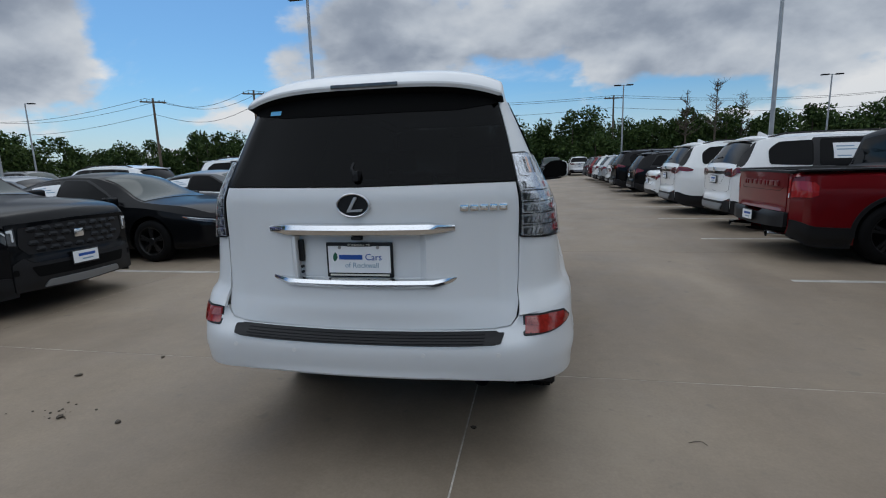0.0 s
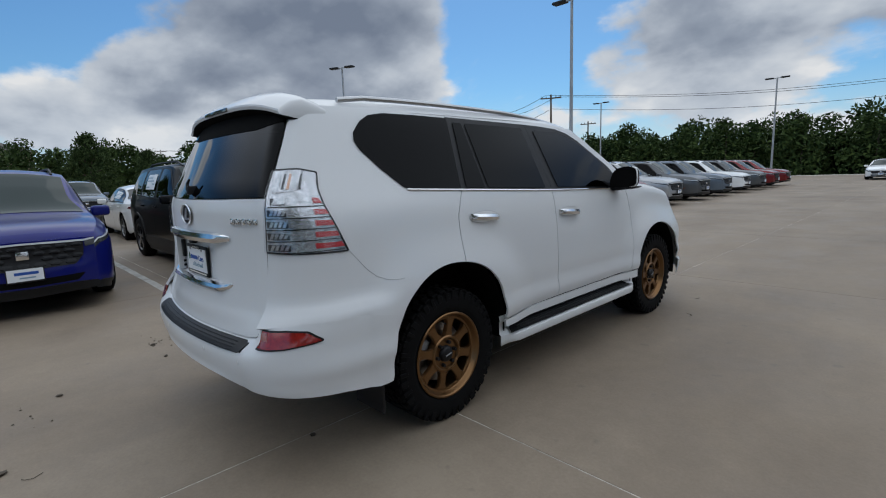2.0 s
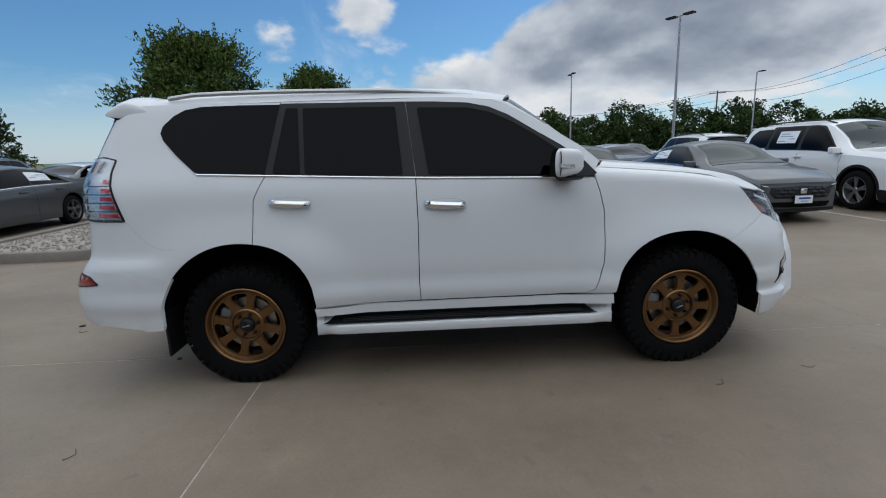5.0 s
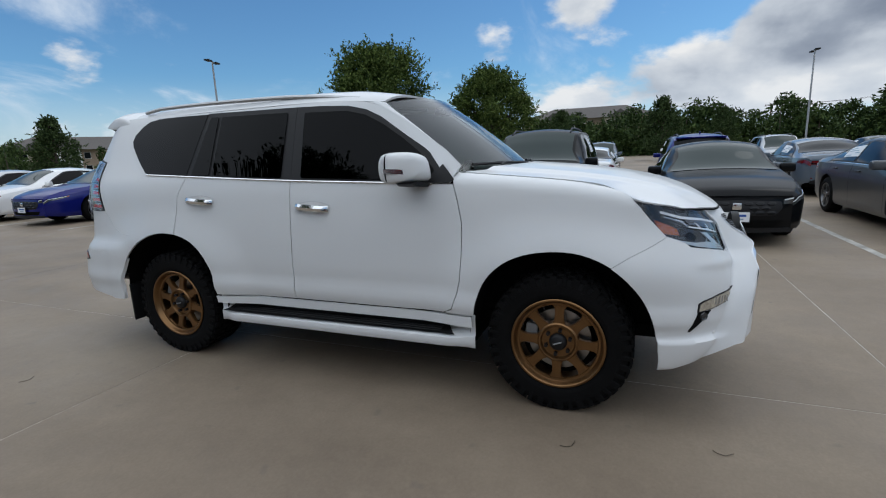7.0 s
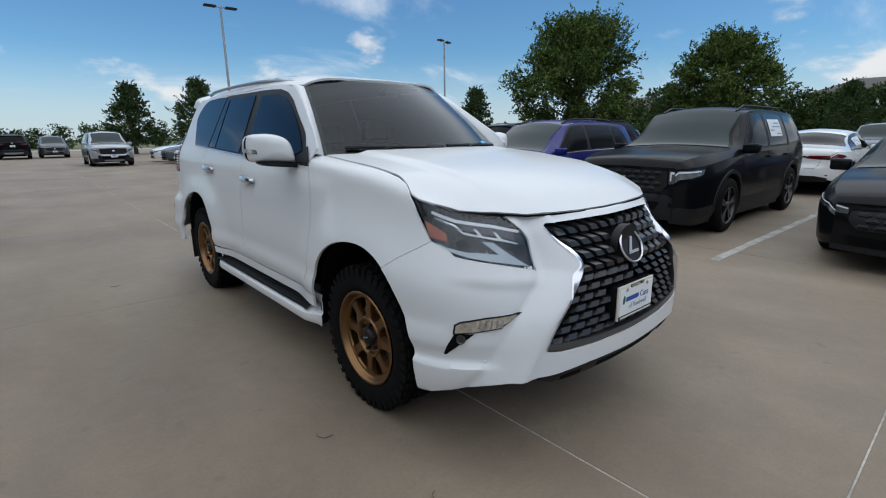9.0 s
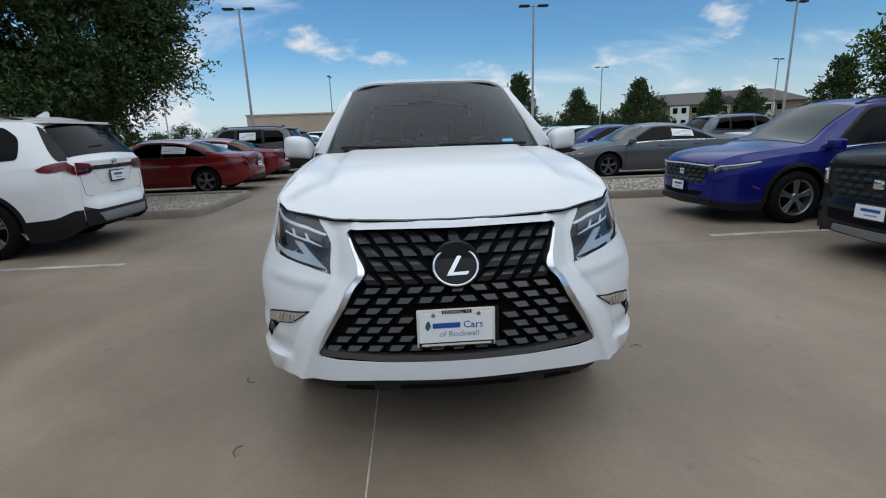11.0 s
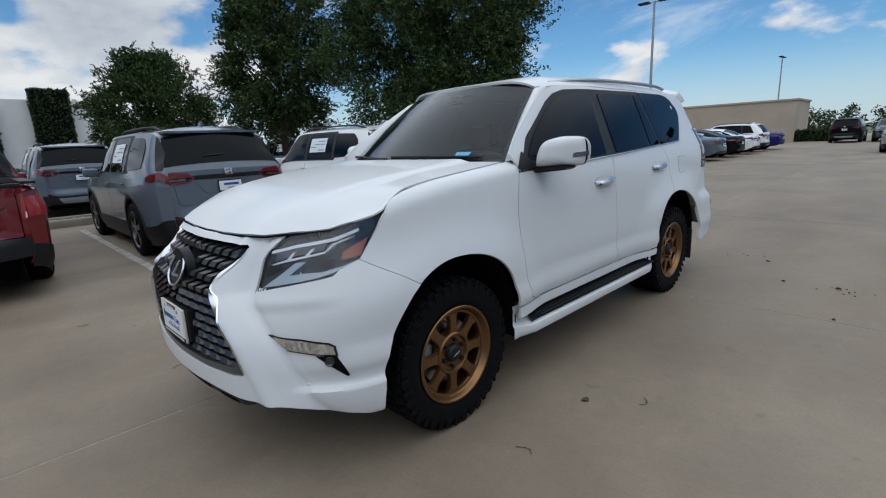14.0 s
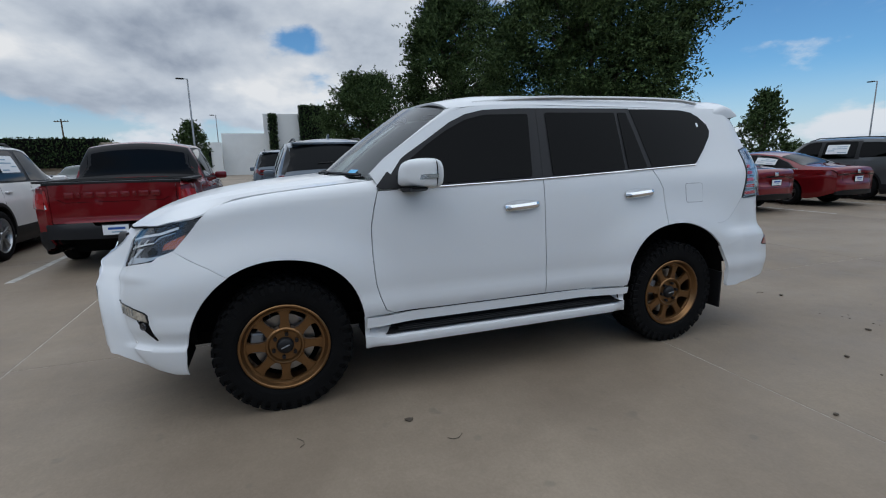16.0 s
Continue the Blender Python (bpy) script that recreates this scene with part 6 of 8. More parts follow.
def ring(u, z, off=0.0, hatch=False, s=1):
    """Body surface: u runs along the flank as y, round the corners, and on to the middle of nose and tail."""
    if -2.0 <= u <= 1.75:
        return Vector((s * (side_w(u, z) + off), u, z))
    if u < -2.0:
        f = (-2.0 - u) / 0.45
        xc, r = XC(z), (RH if hatch is True else RR)(z)
        if hatch == "bumper":
            t = step(0.62, 1.0, f)
            r = r * (1 - t) + RB(z) * t
        if f <= 1:
            a = f * math.pi / 2
            c, n = max(math.cos(a), 0.0) ** PN, math.sin(a) ** PN
            w = side_w(-2.0, z)
            x, y = xc + (w - xc) * c, -2.0 - (r - 2.0) * n
            return Vector((s * (x + off * math.cos(a)), y - off * math.sin(a), z))
        x = xc * (1 - (-2.45 - u) / 0.62)
        return Vector((s * x, -r - RBOW(z) * (1 - (x / xc) ** 2) - off, z))
    r = FF(z)
    f = (u - 1.75) / 0.55
    if f <= 1:
        a = f * math.pi / 2
        c, n = max(math.cos(a), 0.0) ** PF, math.sin(a) ** PF
        w = side_w(1.75, z)
        x, y = 0.5 + (w - 0.5) * c, 1.75 + (r - 1.75) * n
        o = off + sculpt(x, y, z)
        return Vector((s * (x + o * math.cos(a)), y + o * math.sin(a) + nose(x, z), z))
    x = 0.5 * (1 - (u - 2.30) / 0.5)
    y = r + nose(x, z)
    return Vector((s * x, y + off + sculpt(x, y, z), z))


def ux(x, z, front=True):
    """The u of a half width x on the nose or tail."""
    xc = 0.5 if front else XC(z)
    if x <= xc:
        return 2.30 + 0.5 * (1 - x / xc) if front else -2.45 - 0.62 * (1 - x / xc)
    w = side_w(1.75 if front else -2.0, z)
    a = math.acos(min(1.0, ((x - xc) / (w - xc)) ** (1 / (PF if front else PN))))
    return 1.75 + 0.55 * a / (math.pi / 2) if front else -2.0 - 0.45 * a / (math.pi / 2)


def uy(y, z):
    if -2.0 <= y <= 1.75:
        return y
    if y > 1.75:
        return 1.75 + 0.55 * math.asin(min(1, ((y - 1.75) / (FF(z) - 1.75)) ** (1 / PF))) / (math.pi / 2)
    return -2.0 - 0.45 * math.asin(min(1, ((-2.0 - y) / (RR(z) - 2.0)) ** (1 / PN))) / (math.pi / 2)


def square(c, a):
    """The openings are squarer towards the doors."""
    inward = math.cos(a) * (-1 if c is ARCH_F else 1)
    return 1 + (0.06 * math.sin(2 * a) ** 2 if inward > 0 else 0.0)


def arch(c, z_from, z_to, steps=18):
    """Points of a wheel opening over the top, from its front foot (larger y) at z_from to its rear foot at z_to."""
    y0, z0, r = c
    a, b = math.asin((z_from - z0) / r), math.pi - math.asin((z_to - z0) / r)
    out = []
    for i in range(steps + 1):
        t = a + (b - a) * i / steps
        k = r * square(c, t)
        out.append((y0 + k * math.cos(t), z0 + k * math.sin(t)))
    return out


def arch_at(c, y):
    z = math.sqrt(max(0, c[2] ** 2 - (y - c[0]) ** 2))
    for _ in range(6):
        k = c[2] * square(c, math.atan2(z, y - c[0]))
        z = math.sqrt(max(0, k * k - (y - c[0]) ** 2))
    return c[1] + z


SHOULDER = curve([(0.8, 1.258), (1.1, 1.232), (1.4, 1.203), (1.65, 1.165), (1.754, 1.140), (1.9, 1.11)])


def fend(u, v, s=1):
    e = SHOULDER(u) - 0.03
    if v <= e:
        return ring(u, v, 0, False, s)
    a = (v - e) / 0.06
    w = side_w(u, e)
    if a <= 1.3:
        return Vector((s * (w - 0.06 * (1 - math.cos(a))), u, e + 0.06 * math.sin(a)))
    d = (a - 1.3) * 0.06
    return Vector((s * (w - 0.06 * (1 - math.cos(1.3)) - d * math.sin(1.3)), u, e + 0.06 * math.sin(1.3) + d * math.cos(1.3)))


BELT = curve([(-1.62, 1.333), (-1.19, 1.312), (-0.28, 1.270), (0.55, 1.243), (0.85, 1.232)])


def pair(name, outline, mat, fmap=ring, size=0.035, gap=0.0, thick=0.014, corner=0.0, label="", parent=None, **kw):
    """The same panel on both flanks."""
    made = []
    for s in (1, -1):
        bm = panel(outline, lambda u, v: fmap(u, v, s=s, **kw), size, gap, thick, corner)
        made.append(part(name, bm, mat, parent if parent is not None else HERO, label))
    return made


def whole(name, outline, mat, fmap, size=0.035, gap=0.0, thick=0.014, corner=0.0, label="", parent=None):
    return part(name, panel(outline, fmap, size, gap, thick, corner), mat, parent if parent is not None else HERO, label)


def mirrored(name, half, mat, size=0.03, gap=0.0, thick=0.012, label="", parent=None, front=True, corner=0.0, **kw):
    """A panel across the middle of nose or tail from its half outline in (x, z), listed from the middle out and back."""
    bm = bmesh.new()
    for s in (1, -1):
        o = [(ux(max(x, 0), z, front), z) for x, z in half]
        merge(bm, panel(o, lambda u, v: ring(u, v, s=s, **kw), size, 0, 0, 0))
    bmesh.ops.remove_doubles(bm, verts=bm.verts[:], dist=2e-4)
    bmesh.ops.recalc_face_normals(bm, faces=bm.faces[:])
    mid = sum((f.normal.y * f.calc_area() for f in bm.faces), 0.0)
    if (mid < 0) == front:
        bmesh.ops.reverse_faces(bm, faces=bm.faces[:])
    bm.normal_update()
    if thick:
        edge = [e for e in bm.edges if len(e.link_faces) == 1]
        norm = {tuple(round(c, 6) for c in v.co): v.normal.copy() for e in edge for v in e.verts}
        for v in bmesh.ops.extrude_edge_only(bm, edges=edge)["geom"]:
            if isinstance(v, bmesh.types.BMVert):
                v.co -= norm[tuple(round(c, 6) for c in v.co)] * thick
    return part(name, bm, mat, parent if parent is not None else HERO, label)


def spanned(name, outline, fmap, size, label, front, soften=4):
    """One sheet over both halves of nose or tail, from the half outline in (u, z). On the nose its grid follows the ridge beside the grille."""
    def slant(z):
        return ux(RIDGE(z), z) - 2.30 if front else 0.0

    fine = []
    for (u0, z0), (u1, z1) in zip(outline, outline[1:] + outline[:1]):
        n = max(1, math.ceil(abs(z1 - z0) / 0.015)) if front else 1
        for k in range(n):
            z = z0 + (z1 - z0) * k / n
            fine.append((u0 + (u1 - u0) * k / n - slant(z), z))
    pieces = [fine]
    span = (min(p[0] for p in fine), max(p[0] for p in fine), min(p[1] for p in fine), max(p[1] for p in fine))
    if front:
        # cut at the corners of the grille opening and of the lamps, so that each piece is plain
        tip = ux(0.522, 0.847) - slant(0.847)
        low, rest = cut_half(fine, 1, 0.545, False), cut_half(fine, 1, 0.545, True)
        flank, rest = cut_half(rest, 1, 0.846, False), cut_half(rest, 1, 0.846, True)
        side, rest = cut_half(rest, 0, tip, False), cut_half(rest, 0, tip, True)
        pieces = [low, flank, side, cut_half(rest, 1, 1.0195, False), cut_half(rest, 1, 1.0195, True)]
    bm = bmesh.new()
    for s in (1, -1):
        for piece in pieces:
            merge(bm, panel(piece, lambda q, v: fmap(q + slant(v), v, s), size, 0, 0, 0, span=span))
    bmesh.ops.remove_doubles(bm, verts=bm.verts[:], dist=3e-4)
    bmesh.ops.recalc_face_normals(bm, faces=bm.faces[:])
    if (sum(f.normal.y * f.calc_area() for f in bm.faces) < 0) == front:
        bmesh.ops.reverse_faces(bm, faces=bm.faces[:])
    inner = [v for v in bm.verts if not v.is_boundary and not (0.45 < v.co.z < 0.49 and abs(v.co.x) > 0.70 and front)]
    for _ in range(soften):
        bmesh.ops.smooth_vert(bm, verts=inner, factor=0.5, use_axis_x=True, use_axis_y=True, use_axis_z=True)
    bm.normal_update()
    edge = [e for e in bm.edges if len(e.link_faces) == 1]
    for v in bmesh.ops.extrude_edge_only(bm, edges=edge)["geom"]:
        if isinstance(v, bmesh.types.BMVert):
            side = step(0.72, 0.86, abs(v.co.x))
            v.co -= Vector((math.copysign(side, v.co.x), (1 if front else -1) * (1 - side * 0.7), 0)) * (0.009 if front else 0.022)
    return part(name, bm, PAINT_WHITE, HERO, label, sharp=62)


def hero_body():
    g = 0.0028
    # doors
    o = arch(ARCH_R, 0.499, 0.903)[:-1]
    o = [p for p in o if p[0] > -1.275] + [(-1.279, arch_at(ARCH_R, -1.279)), (-1.274, 1.05), (-1.267, 1.17), (-1.235, 1.24), (-1.193, 1.311), (-0.75, 1.292), (-0.285, 1.271), (-0.281, 1.0), (-0.288, 0.62), (-0.283, 0.507)]
    rear_doors = pair("rear_door", o, PAINT_WHITE, gap=g, label="white rear door with a chrome handle")
    o = [(-0.283, 0.507), (0.50, 0.507), (0.76, 0.512), (0.815, 0.54), (0.845, 0.62), (0.868, 0.71), (0.876, 0.85), (0.874, 1.03), (0.85, 1.14), (0.822, 1.236), (0.55, 1.244), (-0.285, 1.271), (-0.281, 1.0), (-0.288, 0.62)]
    front_doors = pair("front_door", o, PAINT_WHITE, gap=g, label="white front door with a chrome handle")
    # front wing
    top = [(0.80, SHOULDER(0.80) + 0.09)] + [(y, SHOULDER(y) + d) for y, d in ((1.0, 0.09), (1.2, 0.09), (1.4, 0.09), (1.5, 0.088), (1.6, 0.078), (1.68, 0.055), (1.72, 0.035))]
    o = [(0.76, 0.512), (0.815, 0.54), (0.845, 0.62), (0.868, 0.71), (0.876, 0.85), (0.874, 1.03), (0.85, 1.14), (0.822, 1.236)] + top + [(1.75, 1.145), (uy(1.80, 1.085), 1.085), (uy(1.905, 0.968), 0.968), (1.656, arch_at(ARCH_F, 1.656))]
    o += [p for p in arch(ARCH_F, 0.70, 0.512, 26) if p[0] < 1.65]
    pair("front_wing", o, PAINT_WHITE, fend, 0.03, g, label="white front wing")
    # rear quarter with its pillar
    o = [(-1.772, arch_at(ARCH_R, -1.77) - 0.004)] + [p for p in arch(ARCH_R, 0.6, 0.6, 40)[::-1] if -1.76 < p[0] < -1.285] + [(-1.279, arch_at(ARCH_R, -1.279)), (-1.274, 1.05), (-1.267, 1.17), (-1.235, 1.24), (-1.193, 1.311), (-1.112, 1.765), (-1.5, 1.768), (-1.95, 1.762)]
    o += [(ux(x, z, False), z) for x, z in ((0.59, 1.745), (0.61, 1.66), (0.665, 1.46), (0.695, 1.32), (0.703, 1.09), (0.703, 0.80), (0.703, 0.758))] + [(-2.2, 0.7790), (-2.0, 0.7690)]
    pair("rear_quarter", o, PAINT_WHITE, size=0.03, gap=g, label="white rear quarter panel")
    for s in (1, -1):
        pts = [tuple(ring(y, z, 0.0004, s=s)) for y, z in ((uy(-2.016, 1.068), 1.068), (-1.985, 1.03), (-1.94, 0.975), (-1.89, 0.93), (-1.83, 0.905), (-1.775, 0.897), (-1.735, 0.898))]
        part("bumper_seam", tube(pts, 0.0014, 5), EDGE, HERO)
    # upper flank between belt and roof
    o = [(-1.19, 1.315), (-0.28, 1.274), (0.55, 1.247), (0.80, 1.24), (0.835, 1.30), (0.859, 1.335), (0.759, 1.423), (0.571, 1.546), (0.43, 1.632), (0.284, 1.708), (0.165, 1.738), (0.0, 1.757), (-0.3, 1.765), (-1.11, 1.765)]
    pair("upper_flank", o, PAINT_WHITE, size=0.04, thick=0.01)
    # sill
    pair("sill", [(-0.945, 0.49), (-0.5, 0.498), (0.8, 0.503), (0.935, 0.508), (0.94, 0.44), (-0.935, 0.44)], PAINT_WHITE, gap=g)
    # bonnet
    hz = curve([(0.8, 1.300), (1.1, 1.274), (1.4, 1.246), (1.65, 1.212), (1.8, 1.184), (1.95, 1.150), (2.05, 1.117), (2.10, 1.093), (2.135, 1.071), (2.16, 1.056), (2.20, 1.028)])

    def hood(x, y):
        a = abs(x)
        crown = 0.030 * (1 - (a / 0.75) ** 2) + 0.017 * step(0.585, 0.525, a) * step(2.15, 1.75, y)
        return Vector((x, y, hz(y) + crown - 0.046 * step(0.57, 0.80, a) * step(1.56, 1.81, y) - 0.034 * step(0.40, 0.60, a) * step(1.88, 2.09, y)))

    half = [(0.0, 2.196), (0.2, 2.190), (0.38, 2.174), (0.45, 2.158), (0.50, 2.135), (0.578, 2.086), (0.66, 2.034), (0.735, 1.972), (0.785, 1.885), (0.805, 1.80), (0.806, 1.75), (0.794, 1.718), (0.777, 1.68), (0.757, 1.6), (0.749, 1.5), (0.746, 1.35), (0.746, 1.1), (0.742, 0.86), (0.60, 0.93), (0.4, 1.03), (0.2, 1.075), (0.0, 1.09)]
    whole("bonnet", half + [(-x, y) for x, y in half[-2:0:-1]], PAINT_WHITE, hood, 0.025, 0.002, 0.008, label="smooth white bonnet")
    edge = half[:9]
    part("bonnet_gap", tube([tuple(hood(x, y + 0.001) - Vector((0, 0.001, 0.007))) for x, y in [(-x, y) for x, y in edge[:0:-1]] + edge], 0.0045, 6), MATT, HERO)
    # roof
    rz = curve([(-2.12, 1.798), (-1.9, 1.826), (-1.2, 1.850), (-0.5, 1.852), (0.0, 1.838), (0.2, 1.814), (0.42, 1.774), (0.5, 1.755)])

    def roof(x, y):
        return Vector((x, y, rz(y) - 0.088 * (abs(x) / 0.6) ** 6.5))

    half = [(0.0, 0.42), (0.3, 0.388), (0.48, 0.335), (0.575, 0.292), (0.588, 0.2), (0.598, 0.0), (0.603, -0.5), (0.603, -1.5), (0.598, -1.95), (0.56, -2.08), (0.3, -2.10), (0.0, -2.11)]
    whole("roof", half + [(-x, y) for x, y in half[-2:0:-1]], PAINT_WHITE, roof, 0.04, 0.001, label="white roof")
    # windscreen pillars
    for s in (1, -1):
        outer = [(0.83, 1.30), (0.859, 1.335), (0.759, 1.423), (0.571, 1.546), (0.43, 1.632), (0.284, 1.708), (0.20, 1.731)]
        bm = bmesh.new()
        rows = []
        n = len(outer)
        for i, (y, z) in enumerate(outer):
            a = ring(y, z, 0.001)
            t = i / (n - 1)
            b = screen(0.735 - 0.155 * max(0, min(1, (z - 1.30) / 0.43)), min(1, max(0, (z - 1.30) / 0.43)))
            mid = (a + b) / 2 + Vector((0.012, 0.012, 0.006))
            rows.append([bm.verts.new((s * p.x, p.y, p.z)) for p in (a, a.lerp(mid, 0.6) + Vector((0.003, 0.004, 0.0)), mid, mid.lerp(b, 0.6), b, b - Vector((0.01, 0.0, 0.03)))])
        for p, q in zip(rows, rows[1:]):
            for k in range(5):
                f = (p[k], p[k + 1], q[k + 1], q[k])
                bm.faces.new(f if s < 0 else f[::-1])
        bmesh.ops.recalc_face_normals(bm, faces=bm.faces[:])
        if sum(f.normal.x for f in bm.faces) * s < 0:
            bmesh.ops.reverse_faces(bm, faces=bm.faces[:])
        part("windscreen_pillar", bm, PAINT_WHITE, HERO)
    # dark inside
    part("inner_body", box(-0.56, 0.56, -2.2, 2.0, 0.42, 0.96), MATT, HERO, smooth=False)
    part("inner_tail", box(-0.60, 0.60, -2.30, -1.9, 0.5, 1.24), MATT, HERO, smooth=False)
    part("floor_pan", box(-0.60, 0.60, -1.95, 2.1, 0.37, 0.44), MATT, HERO, smooth=False)
    for s in (1, -1):
        part("door_lining", box(min(s * 0.70, s * 0.76), max(s * 0.70, s * 0.76), -0.85, 0.80, 0.5, 1.20), MATT, HERO, smooth=False)
        part("side_lining", box(min(s * 0.70, s * 0.76), max(s * 0.70, s * 0.76), -2.0, -1.85, 0.6, 1.25), MATT, HERO, smooth=False)
        part("nose_lining", box(min(s * 0.3, s * 0.70), max(s * 0.3, s * 0.70), 1.86, 2.0, 0.42, 1.08), MATT, HERO, smooth=False)
        for c in (ARCH_R, ARCH_F):
            bm = bmesh.new()
            rows = []
            for i in range(25):
                a = radians(-12 + 204 * i / 24)
                rows.append([bm.verts.new((s * x, c[0] + (c[2] + d) * math.cos(a), c[1] + (c[2] + d) * math.sin(a))) for x, d in ((side_w(c[0], 0.8) - 0.06, 0.036), (0.5, 0.036))])
            for p, q in zip(rows, rows[1:]):
                bm.faces.new((p[0], p[1], q[1], q[0]))
            part("wheel_liner", bm, MATT, HERO)
    return rear_doors, front_doors


def screen(x, t):
    """The windscreen sheet: x across, t from its foot to its head."""
    yb, yt = 1.075 - 0.47 * x * x, 0.425 - 0.36 * x * x
    zb, zt = 1.285 + 0.01 * x * x, 1.778 - 0.16 * x * x
    bow = 0.012 * math.sin(math.pi * t)
    return Vector((x, yb + (yt - yb) * t + bow, zb + (zt - zb) * t + bow))


def hero_glass():
    half = [(0.0, 0.0), (0.74, 0.0), (0.745, 0.04), (0.585, 0.985), (0.575, 1.0), (0.0, 1.0)]
    out = half + [(-x, t) for x, t in half[-2:0:-1]]
    whole("windscreen", out, SCREEN, screen, (0.05, 0.08), thick=0.004, label="large raked windscreen")
    for s in (1, -1):
        bm = panel([(x, t) for x, t in ((0.0, 0.0), (0.745, 0.0), (0.588, 0.985), (0.56, 0.985), (0.705, 0.05), (0.0, 0.05))], lambda u, v: Vector((s * screen(u, v).x, screen(u, v).y, screen(u, v).z)) - Vector((0, 0.004, 0.006)), (0.05, 0.05), thick=0.0)
        part("windscreen_border", bm, BLACK, HERO)
    part("sensor_pod", box(-0.07, 0.07, 0.41, 0.50, 1.665, 1.72, 0.02), BLACK, HERO, "dark sensor pod behind the windscreen")
    part("cowl", panel([(-0.74, -0.09), (0.74, -0.09), (0.74, 0.0), (-0.74, 0.0)], lambda x, t: screen(x, 0) + Vector((0, -t * 1.2, t * 0.2 - 0.004)), (0.05, 0.05), thick=0), BLACK, HERO)
    # flank windows in dark frames
    q = [(-1.118, 1.742), (-1.39, 1.745), (-1.60, 1.742), (-1.70, 1.725), (-1.765, 1.69), (-1.825, 1.63), (-1.836, 1.585), (-1.815, 1.54), (-1.724, 1.442), (-1.62, 1.35), (-1.585, 1.334), (-1.198, 1.318)]
    pair("quarter_window", q, PRIVACY, size=0.05, thick=0.004, off=0.007, label="dark tinted quarter window")
    pair("window_frame", [(-1.118, 1.748), (-1.20, 1.314), (-0.283, 1.274), (-0.335, 1.738)], BLACK, size=0.05, thick=0.004, off=0.004)
    pair("window_frame", [(-0.333, 1.738), (-0.2815, 1.274), (0.55, 1.247), (0.80, 1.243), (0.66, 1.415), (0.623, 1.442), (0.483, 1.527), (0.311, 1.637), (0.193, 1.690), (0.059, 1.720), (-0.15, 1.733)], BLACK, size=0.05, thick=0.004, off=0.004)
    pair("rear_door_window", [(-0.975, 1.715), (-0.398, 1.708), (-0.362, 1.290), (-0.955, 1.316)], PRIVACY, size=0.06, thick=0.003, off=0.010, corner=0.015, label="dark tinted door window")
    pair("rear_door_light", [(-1.078, 1.717), (-1.005, 1.716), (-0.985, 1.318), (-1.150, 1.326)], PRIVACY, size=0.06, thick=0.003, off=0.010, corner=0.01)
    pair("front_door_window", [(-0.262, 1.697), (0.059, 1.688), (0.20, 1.655), (0.339, 1.588), (0.482, 1.500), (0.60, 1.415), (0.70, 1.32), (0.70, 1.258), (0.55, 1.262), (-0.205, 1.288)], PRIVACY, size=0.06, thick=0.003, off=0.010, corner=0.015, label="dark tinted door window")
    for s in (1, -1):
        p = [(y, BELT(y)) for y in np.linspace(-1.60, 0.70, 24)]
        bm = tube([tuple(ring(y, z + 0.001, 0.006, s=s)) for y, z in p], 0.0055, 6)
        part("belt_moulding", bm, CHROME, HERO, "thin chrome belt moulding")
    # rear window, and a black sheet that stands for the spoiler's shade
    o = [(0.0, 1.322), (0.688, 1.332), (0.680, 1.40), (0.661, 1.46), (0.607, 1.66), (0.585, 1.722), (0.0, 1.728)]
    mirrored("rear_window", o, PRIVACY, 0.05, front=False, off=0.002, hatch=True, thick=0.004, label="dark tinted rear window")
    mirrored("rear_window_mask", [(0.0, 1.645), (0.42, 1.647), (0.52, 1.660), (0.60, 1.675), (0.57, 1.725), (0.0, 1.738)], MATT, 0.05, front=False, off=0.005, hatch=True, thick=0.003)


